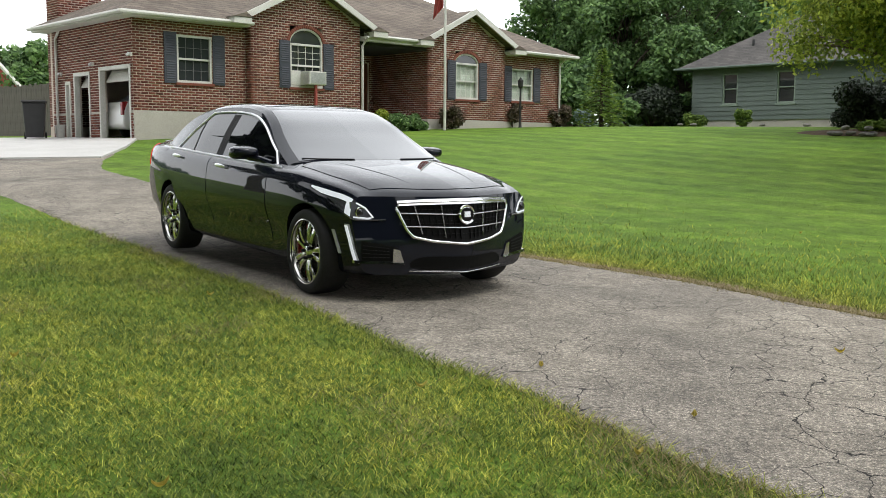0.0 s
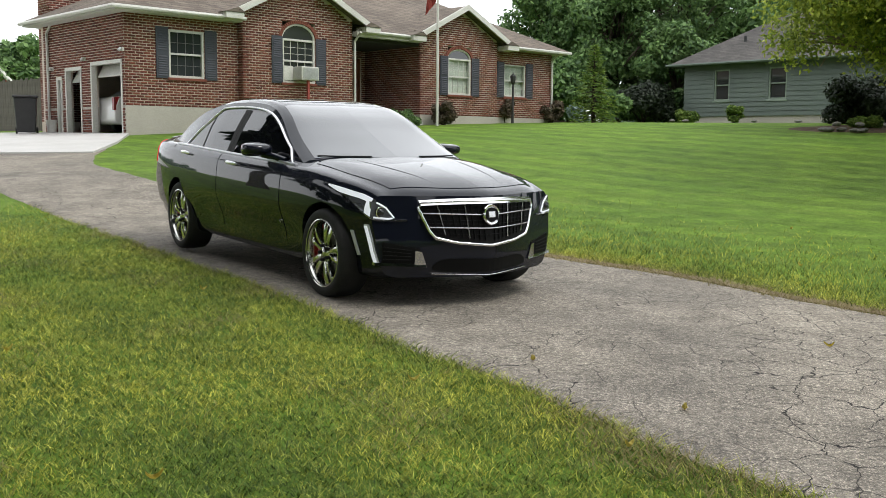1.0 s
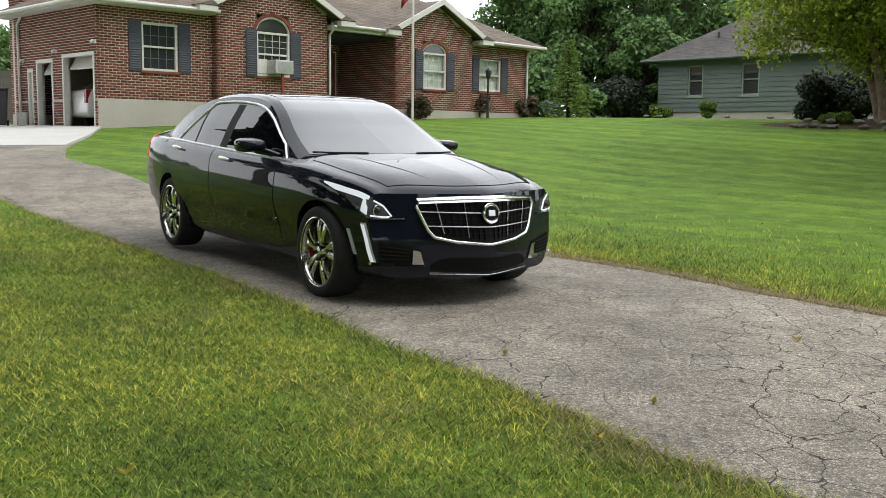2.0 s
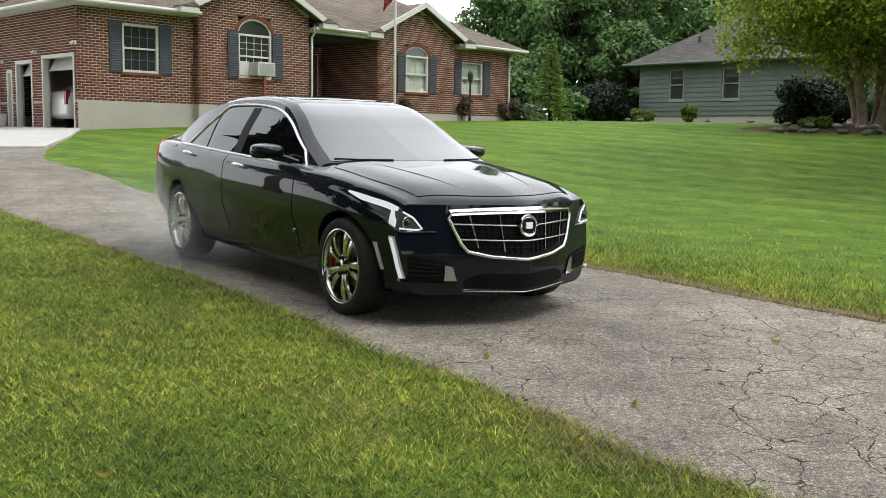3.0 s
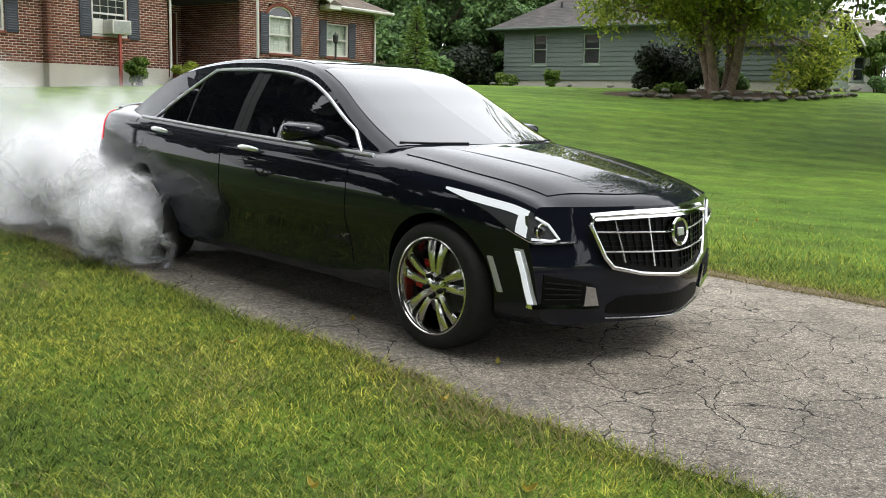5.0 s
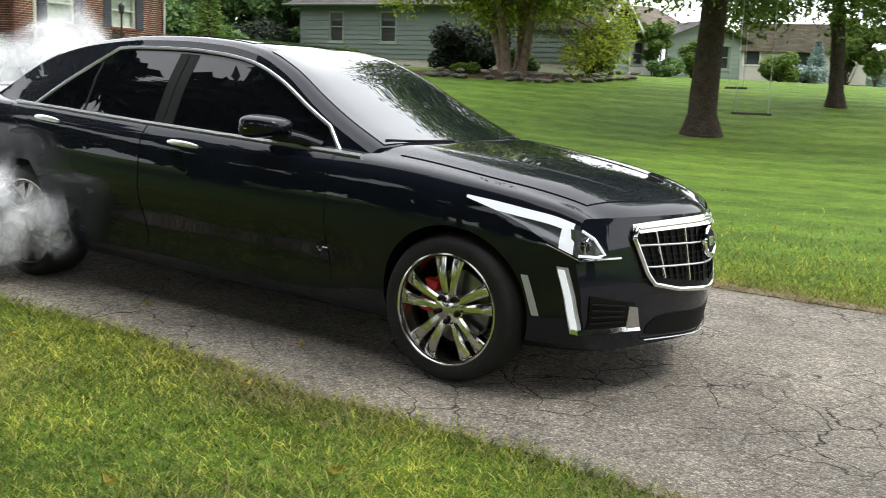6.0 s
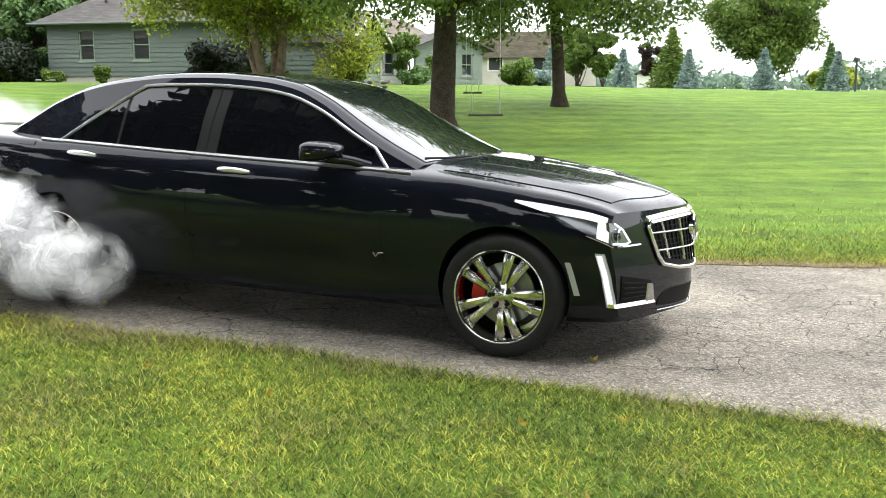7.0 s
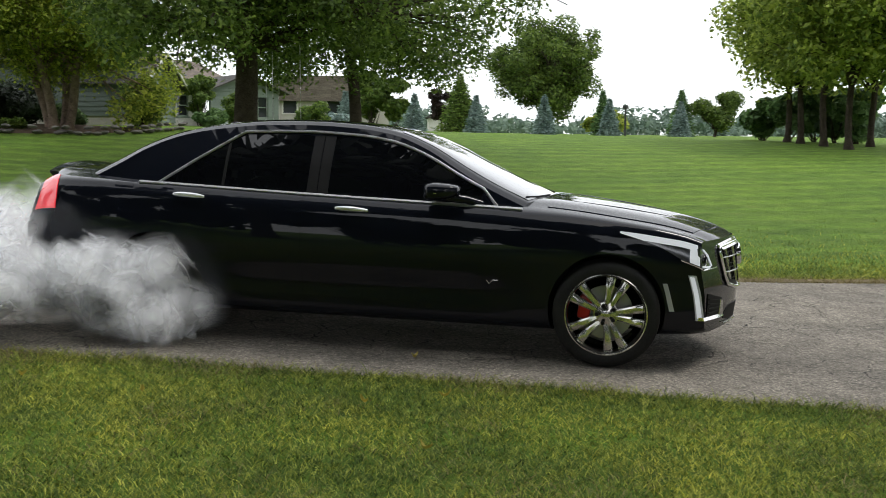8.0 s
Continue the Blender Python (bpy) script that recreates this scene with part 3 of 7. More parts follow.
def lay_bricks(x0, x1, z0, z1, y, holes=(), top=None, turned=None):
    """Brick boxes (open at the back) on a wall; top(x) cuts the courses under a gable."""
    out = []
    row = 0
    z = z0
    while z + BRICK_H <= z1 + 1e-6:
        off = (row % 2) * (BRICK_L + JOINT) / 2
        x = x0 - off
        while x < x1:
            a, b = max(x, x0), min(x + BRICK_L, x1)
            segs = [(a, b)] if b - a > 0.03 else []
            for h in holes:
                if h[2] < z + BRICK_H * 0.5 < h[3]:
                    nxt = []
                    for s, e in segs:
                        if e <= h[0] or s >= h[1]:
                            nxt.append((s, e))
                        else:
                            if h[0] - s > 0.03:
                                nxt.append((s, h[0]))
                            if e - h[1] > 0.03:
                                nxt.append((h[1], e))
                    segs = nxt
            for s, e in segs:
                if top is None or z + BRICK_H < min(top(s), top(e)):
                    out.append((s, e, z, z + BRICK_H))
            x += BRICK_L + JOINT
        z += BRICK_H + JOINT
        row += 1
    rng = np.random.default_rng(len(out))
    b = np.array(out)
    if not len(b):
        return None
    n = len(b)
    p = y - 0.009 - rng.uniform(0, 0.004, n)
    c = 0.004
    v = np.zeros((n, 8, 3))
    for i, (sx, sz) in enumerate(((0, 2), (1, 2), (1, 3), (0, 3))):
        v[:, i, 0], v[:, i, 1], v[:, i, 2] = b[:, sx], y + 0.003, b[:, sz]
        v[:, i + 4, 0] = b[:, sx] + (c if sx == 0 else -c)
        v[:, i + 4, 1] = p
        v[:, i + 4, 2] = b[:, sz] + (c if sz == 2 else -c)
    f = np.array([[4, 5, 6, 7], [0, 1, 5, 4], [1, 2, 6, 5], [2, 3, 7, 6], [3, 0, 4, 7]])
    faces = (np.arange(n)[:, None, None] * 8 + f[None]).reshape(-1, 4)
    verts = v.reshape(-1, 3)
    if turned is not None:
        verts = np.array([turned @ Vector(q) for q in verts])
    return verts, faces


def brick_wall(name, x0, x1, z0, z1, y, holes=(), top=None, m=HOUSE, thick=0.2, foot=None, label="red-brown brick wall with pale mortar"):
    bm = bmesh.new()
    if top is None:
        slab_cells(bm, x0, x1, z0, z1, y, y + thick, list(holes))
    else:
        n = 24
        slab_cells(bm, x0, x1, z0, SOFFIT, y, y + thick, list(holes))
        hole_up = [h for h in holes if h[3] > SOFFIT]
        xs = sorted({*np.linspace(x0, x1, n), *[q for h in hole_up for q in h[:2]]})
        for a, b in zip(xs[:-1], xs[1:]):
            za, zb = max(top(a), SOFFIT), max(top(b), SOFFIT)
            low = max([SOFFIT] + [h[3] for h in hole_up if h[0] <= (a + b) / 2 <= h[1]])
            if max(za, zb) - low > 0.02:
                prism(bm, [(a, low), (b, low), (b, max(zb, low)), (a, max(za, low) + 0.001)], y, y + thick)
    wall = tagged(place(part(name, bm, MORTAR), m), label, "wall", kind="structure")
    laid = lay_bricks(x0, x1, z0, z1 if top is None else z1 + 1.8, y, holes, top)
    if laid is not None:
        tagged(mesh_part("bricks", arrays_mesh("bricks", *laid), BRICK, wall), kind="stuff")
    if foot is not None:
        fo = tagged(place(part(name.replace("wall", "foundation"), slab_cells(bmesh.new(), x0, x1, foot, z0 - 0.002, y - 0.012, y + thick, [h for h in holes if h[2] < z0]), FOUNDATION), m), "pale concrete foundation wall", "foundation", kind="structure")
    return wall


def arch_pts(x0, x1, z, rise, n=14):
    c, w = (x0 + x1) / 2, (x1 - x0) / 2
    return [(c - w * math.cos(math.pi * i / n), z + rise * math.sin(math.pi * i / n)) for i in range(n + 1)]


def window(name, x0, x1, z0, z1, y, arch=0.0, cols=3, rows=(3, 3), curtain=False, shutters=True, m=HOUSE, muntins=True, frame_mat=None, shutter_w=0.36, bar_mat=None):
    """A double-hung window in its opening, with sill and shutters."""
    fm = frame_mat or TRIM
    win = tagged(place(new(name), m), "white double-hung window in the wall" if not arch else "white arched window in the brick wall", "window", kind="structure")
    fw, yy = 0.06, y + 0.05
    part("window_frame", boxed(x0, x0 + fw, yy - 0.045, yy + 0.06, z0, z1, 0.006), fm, win)
    part("window_frame", boxed(x1 - fw, x1, yy - 0.045, yy + 0.06, z0, z1, 0.006), fm, win)
    part("window_frame", boxed(x0 + fw, x1 - fw, yy - 0.045, yy + 0.06, z1 - fw, z1, 0.006), fm, win)
    part("window_frame", boxed(x0 + fw, x1 - fw, yy - 0.045, yy + 0.06, z0, z0 + fw, 0.006), fm, win)
    zm = (z0 + z1) / 2
    part("meeting_rail", boxed(x0 + fw, x1 - fw, yy - 0.03, yy + 0.05, zm - 0.025, zm + 0.025, 0.005), fm, win)
    for a, b, d in ((z0 + fw, zm - 0.025, 0.02), (zm + 0.025, z1 - fw, 0.0)):
        part("pane", boxed(x0 + fw, x1 - fw, yy + d + 0.008, yy + d + 0.014, a, b), GLASS if curtain else PANE, win).visible_shadow = False
        if muntins:
            for i in range(1, cols):
                xx = x0 + fw + (x1 - x0 - 2 * fw) * i / cols
                part("muntin", boxed(xx - 0.006, xx + 0.006, yy + d - 0.006, yy + d + 0.01, a, b), bar_mat or fm, win)
            for i in range(1, rows[0] if a < zm else rows[1]):
                zz = a + (b - a) * i / (rows[0] if a < zm else rows[1])
                part("muntin", boxed(x0 + fw, x1 - fw, yy + d - 0.005, yy + d + 0.009, zz - 0.006, zz + 0.006), bar_mat or fm, win)
    if curtain:
        part("curtain", boxed(x0, x1, yy + 0.09, yy + 0.1, z0, z1), CURTAIN, win)
    part("window_sill", boxed(x0 - 0.05, x1 + 0.05, y - 0.05, y + 0.05, z0 - 0.075, z0 - 0.004, 0.008), BRICK if m is HOUSE else fm, win)
    if arch:
        pts = arch_pts(x0, x1, z1, arch)
        part("fanlight", prism(bmesh.new(), pts, yy + 0.008, yy + 0.016), PANE, win)
        part("fanlight_frame", tube(bmesh.new(), [(a, yy - 0.005, b - 0.012) for a, b in pts], 0.035, 6), fm, win)
        for i in range(26):
            q = math.pi * (i + 0.5) / 26
            bm = boxed(-0.028, 0.028, -0.016, 0.03, 0, 0.10, 0.004)
            w, c = (x1 - x0) / 2 + 0.015, (x0 + x1) / 2
            bmesh.ops.transform(bm, matrix=Matrix.Translation((c - w * math.cos(q), y - 0.004, z1 + (arch + 0.015) * math.sin(q))) @ Matrix.Rotation(-(math.pi / 2 - q), 4, "Y"), verts=bm.verts)
            part("arch_brick", bm, BRICK, win)
    if shutters:
        for a in (x0 - shutter_w - 0.015, x1 + 0.015):
            sh = part("shutter", boxed(a, a + shutter_w, y - 0.045, y - 0.014, z0 - 0.03, z1 + 0.05, 0.006), SHUTTER, win, "dark slate-blue louvred shutter")
            for k in range(int((z1 - z0) / 0.06)):
                zz = z0 + 0.05 + k * 0.06
                if zz < z1 - 0.02 and abs(zz - zm) > 0.05:
                    bm = boxed(a + 0.05, a + shutter_w - 0.05, -0.006, 0.006, -0.02, 0.02)
                    bmesh.ops.transform(bm, matrix=Matrix.Translation((0, y - 0.048, zz)) @ Matrix.Rotation(radians(-28), 4, "X"), verts=bm.verts)
                    part("louvre", bm, SHUTTER, sh)
    return win


STEEL_DARK = plain("grey_grid_bar", (0.12, 0.12, 0.12), 0.5)
GLASS, _nt, _b = mat("clear_glass")
_b.inputs["Base Color"].default_value = (0.9, 0.95, 0.93, 1)
_b.inputs["Roughness"].default_value, _b.inputs["Transmission Weight"].default_value, _b.inputs["IOR"].default_value = 0.0, 1.0, 1.1


def roof_from(name, faces, material, m, thick=0.06, label="grey-brown shingled roof"):
    """A roof of sloping faces, each a slab."""
    bm = bmesh.new()
    for poly in faces:
        a = [bm.verts.new(p) for p in poly]
        b = [bm.verts.new((p[0], p[1], p[2] - thick)) for p in poly]
        bm.faces.new(a)
        bm.faces.new(b[::-1])
        for i in range(len(a)):
            j = (i + 1) % len(a)
            bm.faces.new((a[j], a[i], b[i], b[j]))
    bmesh.ops.recalc_face_normals(bm, faces=bm.faces)
    return tagged(place(part(name, bm, material), m), label, "roof", kind="structure")


def hip_roof(name, x0, x1, y0, y1, z, pitch, material, m=HOUSE, label="grey-brown shingled hip roof"):
    h = (y1 - y0) / 2 * pitch
    d = (y1 - y0) / 2
    r0, r1 = (x0 + d, (y0 + y1) / 2, z + h), (x1 - d, (y0 + y1) / 2, z + h)
    a, b, c, e = (x0, y0, z), (x1, y0, z), (x1, y1, z), (x0, y1, z)
    return roof_from(name, [[a, b, r1, r0], [b, c, r1], [c, e, r0, r1], [e, a, r0]], material, m, label=label)


def gable_roof(name, x0, x1, y0, y1, z, pitch, material, m=HOUSE):
    c = (x0 + x1) / 2
    h = (x1 - x0) / 2 * pitch
    return roof_from(name, [[(x0, y0, z), (c, y0, z + h), (c, y1, z + h), (x0, y1, z)], [(c, y0, z + h), (x1, y0, z), (x1, y1, z), (c, y1, z + h)]], material, m, label="grey-brown shingled gable roof")


def gutter(pts, m=HOUSE, material=None):
    """Fascia, gutter and soffit edge along an eave."""
    bm = bmesh.new()
    tube(bm, pts, 0.055, 6)
    return tagged(place(part("gutter", bm, material or TRIM), m), "cream-white metal gutter along the eave", "gutter", kind="structure")


def build_brick_house():
    y1, y2 = -0.25, -0.25
    g1, g2 = 5.2, 11.68
    gz = 4.98

    def top1(x):
        return gz + 0.02 + (2.05 - abs(x - g1)) * PITCH

    def top2(x):
        return 4.86 + (1.86 - abs(x - g2)) * PITCH
    w1 = (1.22, 2.25, 3.11, 4.34)
    w2 = (4.59, 5.72, 3.13, 4.36)
    w3 = (11.09, 12.16, 3.04, 4.22)
    w4 = (14.07, 15.2, 3.08, 4.23)
    brick_wall("wall_front_garage", 0.0, 3.3, FOOT, SOFFIT, 0.0, [w1], foot=1.3)
    brick_wall("wall_front_gable_1", 3.3, 7.1, FOOT, SOFFIT, y1, [w2, (4.59, 5.72, 4.3, 4.85)], top1, foot=1.4)
    brick_wall("wall_front_gable_2", 9.86, 13.44, FOOT, SOFFIT, y2, [w3, (11.09, 12.16, 4.1, 4.6)], top2, foot=1.7)
    brick_wall("wall_front_end", 13.44, 16.66, FOOT, SOFFIT, 0.0, [w4], foot=1.9)
    window("window_1", *w1, 0.0, cols=4, rows=(2, 2), bar_mat=STEEL_DARK)
    window("window_2", *w2, y1, arch=0.42, cols=4, rows=(2, 3))
    window("window_3", *w3, y2, arch=0.3, cols=4, rows=(2, 3), curtain=True)
    window("window_4", *w4, 0.0, cols=3, rows=(2, 2), curtain=True)
    # returns of the gables and the entry recess

    def cross_wall(name, x, ya, yb, holes=(), face=-1, z1=SOFFIT, foot=1.5, label="red-brown brick wall with pale mortar"):
        """A wall across the front, seen from its -x side (face -1) or its +x side."""
        if face < 0:
            m = HOUSE @ Matrix(((0, 1, 0, x), (-1, 0, 0, yb), (0, 0, 1, 0), (0, 0, 0, 1)))
            hs = [(yb - h[1], yb - h[0], h[2], h[3]) for h in holes]
        else:
            m = HOUSE @ Matrix(((0, -1, 0, x), (1, 0, 0, ya), (0, 0, 1, 0), (0, 0, 0, 1)))
            hs = [(h[0] - ya, h[1] - ya, h[2], h[3]) for h in holes]
        return brick_wall(name, 0, yb - ya, FOOT, z1, 0.0, hs, m=m, foot=foot, label=label), m
    cross_wall("wall_gable_side", 3.3, y1, 0.0)
    cross_wall("wall_entry_side", 9.86, y2, 2.5)
    cross_wall("wall_right_end", 16.66, 0.0, 9.0, face=1)
    brick_wall("wall_entry_back", 7.1, 9.86, FOOT, SOFFIT, 2.5, [(8.1, 9.7, 1.9, 4.3)], foot=1.6)
    door = tagged(place(new("door_1"), HOUSE), "red-brown panelled wooden front door in a dark porch", "door", kind="structure")
    for a, b in ((8.15, 8.9), (8.92, 9.66)):
        leaf = part("door_leaf", boxed(a, b, 2.52, 2.57, 2.1, 4.25, 0.008), WOODDOOR, door)
        for za, zb in ((2.3, 3.0), (3.15, 4.1)):
            part("door_panel", boxed(a + 0.12, b - 0.12, 2.505, 2.53, za, zb, 0.012), WOODDOOR, leaf)
    part("door_handle", tube(bmesh.new(), [(8.84, 2.50, 3.1), (8.84, 2.46, 3.12), (8.84, 2.46, 3.25), (8.84, 2.50, 3.27)], 0.012), STEEL, door)
    tagged(place(part("porch_floor", boxed(7.1, 9.86, -0.4, 2.5, 1.7, 2.12, 0.01), CONCRETE), HOUSE), "grey concrete porch floor", "porch", kind="structure")
    tagged(place(part("ceiling_porch", boxed(7.1, 9.86, -0.2, 2.5, 4.5, 4.6), SHADED_ROOM), HOUSE), "porch ceiling with the shade in its colour", "ceiling", kind="structure")
    tagged(place(part("porch_beam", boxed(7.15, 9.82, -0.42, -0.2, 4.6, 4.74), TRIM), HOUSE), "white beam over the porch", "trim", kind="structure")
    # garage side, with three doorways
    doors = [(0.12, 1.92, 1.3, 3.5), (2.5, 3.52, 1.3, 3.42), (3.75, 4.1, 1.3, 3.2)]
    wall, m = cross_wall("wall_garage_side", 0.0, 0.0, 4.95, doors, label="red-brown brick garage wall with open doorways")
    brick_low = lay_bricks(0, 4.95, 1.62, FOOT - 0.01, -0.013, [(4.95 - d[1], 4.95 - d[0], d[2], d[3]) for d in doors])
    if brick_low is not None:
        tagged(mesh_part("bricks", arrays_mesh("bricks", *brick_low), BRICK, wall), kind="stuff")
    for i, (a, b, z0, z1) in enumerate(doors):
        fr = tagged(place(new("door_%d" % (i + 2)), HOUSE), "white garage doorway trim with the door rolled up", "door", kind="structure")
        part("jamb", boxed(-0.03, 0.12, a - 0.005, a + 0.07, 1.5, z1 - 0.07, 0.005), TRIM, fr)
        part("jamb", boxed(-0.03, 0.12, b - 0.07, b + 0.005, 1.5, z1 - 0.07, 0.005), TRIM, fr)
        part("lintel", boxed(-0.03, 0.12, a - 0.005, b + 0.005, z1 - 0.07, z1 + 0.02, 0.005), TRIM, fr)
        if i < 2:
            bm = boxed(-0.02, 0.02, a + 0.08, b - 0.08, -0.02, 0.42, 0.01)
            bmesh.ops.transform(bm, matrix=Matrix.Translation((0.16, 0, z1 - 0.36)) @ Matrix.Rotation(radians(28), 4, "Y"), verts=bm.verts)
            part("door_section", bm, TRIM, fr, "tilted white door panel")
        else:
            part("door_leaf", boxed(0.05, 0.09, a + 0.07, b - 0.07, 1.55, z1 - 0.07, 0.01), TRIM, fr)
    tagged(place(part("floor_garage", boxed(0.0, 3.3, 0.0, 4.95, 1.4, 1.64), CONCRETE), HOUSE), "grey concrete garage floor", "floor", kind="structure")
    tagged(place(part("wall_garage_inner", boxed(3.1, 3.2, 0.2, 4.95, 1.6, 4.6), SHADED_ROOM), HOUSE), "inner garage wall with the shade in its colour", "wall", kind="structure")
    tagged(place(part("wall_garage_back", boxed(0.0, 3.2, 4.96, 5.1, 1.4, 4.7), MORTAR), HOUSE), "plain back wall of the garage", "wall", kind="structure")
    tagged(place(part("ceiling_garage", boxed(0.2, 3.2, 0.2, 4.95, 4.3, 4.36), SHADED_ROOM), HOUSE), "garage ceiling with the shade in its colour", "ceiling", kind="structure")
    # roofs, eaves, soffits
    zr = 4.8 + 2.95 * PITCH
    roof_from("roof_garage", [[(-0.45, -0.45, 4.8), (3.25, -0.45, 4.8), (3.25, 0.0, 5.025), (9.55, 0.0, 5.025), (9.55, 2.5, zr), (2.5, 2.5, zr)],
                              [(-0.45, 5.45, 4.8), (-0.45, -0.45, 4.8), (2.5, 2.5, zr)], [(9.55, 5.45, 4.8), (-0.45, 5.45, 4.8), (2.5, 2.5, zr), (9.55, 2.5, zr)]], ROOF, HOUSE)
    zm = 4.805 + 5.03 * PITCH
    roof_from("roof_main", [[(5.96, 0.0, 5.035), (7.3, 0.0, 5.035), (7.3, -0.46, 4.805), (9.75, -0.46, 4.805), (9.75, 0.0, 5.035), (13.6, 0.0, 5.035), (13.6, -0.46, 4.805), (17.1, -0.46, 4.805), (12.07, 4.57, zm), (10.53, 4.57, zm)],
                            [(5.5, 9.6, 4.805), (5.5, 0.0, 4.805), (5.96, 0.0, 5.035), (10.53, 4.57, zm)], [(17.1, -0.46, 4.805), (17.1, 9.6, 4.805), (12.07, 4.57, zm)],
                            [(17.1, 9.6, 4.805), (5.5, 9.6, 4.805), (10.53, 4.57, zm), (12.07, 4.57, zm)]], ROOF, HOUSE)
    gable_roof("roof_gable_1", g1 - 2.35, g1 + 2.35, y1 - 0.35, 4.5, gz - 0.05, PITCH, ROOF)
    gable_roof("roof_gable_2", g2 - 2.15, g2 + 2.15, y2 - 0.32, 4.0, 4.84, PITCH, ROOF)
    tagged(place(part("soffit", boxed(-0.42, 3.2, -0.42, 5.4, 4.66, 4.72), TRIM), HOUSE), "white soffit under the garage eaves", "soffit", kind="structure")
    tagged(place(part("soffit", boxed(13.5, 17.05, -0.43, 9.5, 4.705, 4.735), TRIM), HOUSE), "white soffit under the main eaves", "soffit", kind="structure")
    gutter([(-0.5, 5.4, 4.74), (-0.5, -0.5, 4.74), (3.25, -0.5, 4.74)])
    gutter([(7.35, -0.5, 4.74), (9.6, -0.5, 4.74)])
    gutter([(13.7, -0.5, 4.74), (17.15, -0.5, 4.74), (17.15, 6, 4.74)])
    for c, hw, z, y in ((g1, 2.38, gz - 0.06, y1 - 0.36), (g2, 2.18, 4.83, y2 - 0.33)):
        tr = tagged(place(new("gable_trim"), HOUSE), "white rake boards with boxed eave returns", "trim", kind="structure")
        for s in (-1, 1):
            bm = bmesh.new()
            prism(bm, [(c + s * hw, z - 0.15), (c + s * hw, z + 0.03), (c, z + 0.03 + hw * PITCH), (c, z - 0.15 + hw * PITCH)], y - 0.04, y + 0.02)
            part("rake_board", bm, TRIM, tr)
            part("eave_return", boxed(c + s * hw - 0.28, c + s * hw + 0.28, y - 0.06, y + 0.42, z - 0.22, z - 0.05, 0.015), TRIM, tr)
            roof_cap = bmesh.new()
            prism(roof_cap, [(c + s * hw - 0.32, z - 0.05), (c + s * hw + 0.32, z - 0.05), (c + s * (hw - 0.1), z + 0.09)], y - 0.08, y + 0.40)
            part("return_cap", roof_cap, ROOF, tr)
    # downpipes
    for x, yv, z0, z1 in ((-0.06, 4.6, 1.7, 4.6), (7.16, -0.28, 2.0, 4.6), (16.6, -0.06, 2.3, 4.6)):
        tagged(place(part("downpipe", tube(bmesh.new(), [(x, yv - 0.3, z1 + 0.1), (x, yv - 0.02, z1 - 0.15), (x, yv - 0.02, z0 + 0.1), (x, yv - 0.15, z0)], 0.04, 6), TRIM), HOUSE), "cream metal downpipe on the brick wall", "downpipe", kind="structure")
    # chimney
    chim = tagged(place(part("chimney", boxed(0.2, 1.5, 4.95, 5.75, 1.5, 7.6), MORTAR), HOUSE), "tall red-brown brick chimney", "chimney", kind="structure")
    for mm, w in ((Matrix.Translation((0.2, 4.95, 0)), 1.3), (Matrix(((0, 1, 0, 0.2), (-1, 0, 0, 5.75), (0, 0, 1, 0), (0, 0, 0, 1))), 0.8)):
        v, fcs = lay_bricks(0, w, 2.0, 7.5, 0.0, turned=mm)
        tagged(mesh_part("bricks", arrays_mesh("bricks", v, fcs), BRICK, chim), kind="stuff")
    # garage lights over the doors
    for yv, zv in ((0.0, 3.75), (2.2, 3.62), (4.3, 3.45)):
        la = tagged(place(new("garage_lamp"), HOUSE @ Matrix.Translation((-0.03, yv + 0.05, zv))), "small white outdoor wall lamp", "lamp")
        part("lamp_base", boxed(-0.03, 0.03, -0.05, 0.05, -0.05, 0.05, 0.01), TRIM, la)
        part("lamp_head", lathe(bmesh.new(), [(0.0, 0.05), (0.03, 0.045), (0.042, -0.02), (0.036, -0.05), (0.0, -0.05)], 14), STEEL, la, at=pose(-0.07, 0, 0.0, 0, 35, 0), shade=40)
    # window air conditioner on a post
    ac = tagged(place(new("air_conditioner"), HOUSE), "white window air conditioner on a red post", "air conditioner")
    part("case", boxed(4.95, 5.55, y1 - 0.42, y1 + 0.05, 3.2, 3.58, 0.02), TRIM, ac)
    part("coil_grille", boxed(5.0, 5.5, y1 - 0.432, y1 - 0.42, 3.24, 3.54), STEEL, ac)
    for i in range(9):
        part("vent_slat", boxed(4.938, 4.95, y1 - 0.38, y1 - 0.1, 3.26 + i * 0.034, 3.275 + i * 0.034), STEEL, ac)
    part("side_panel", boxed(4.62, 4.94, y1 - 0.01, y1 + 0.03, 3.2, 3.6, 0.005), TRIM, ac)
    part("post", boxed(5.2, 5.27, y1 - 0.36, y1 - 0.29, 1.75, 3.2, 0.006), BARN_RED, ac)
    # concrete apron before the garage
    bm = bmesh.new()
    pad = [(-9.4, 19.6), (-6.9, 19.9), (-7.2, 22.4), (-7.75, 25.0), (-11.3, 28.6), (-14.5, 31.0), (-20, 27.0), (-14.0, 19.6)]
    up = [bm.verts.new((x, y, ground_z(x, y) + 0.03)) for x, y in pad]
    dn = [bm.verts.new((x, y, ground_z(x, y) - 0.2)) for x, y in pad]
    bm.faces.new(up)
    for i in range(len(pad)):
        j = (i + 1) % len(pad)
        bm.faces.new((up[j], up[i], dn[i], dn[j]))
    bmesh.ops.triangulate(bm, faces=[f for f in bm.faces if len(f.verts) > 4])
    bmesh.ops.recalc_face_normals(bm, faces=bm.faces)
    tagged(part("pavement", bm, CONCRETE), "pale concrete apron before the garage", "concrete apron", kind="structure")


build_brick_house()


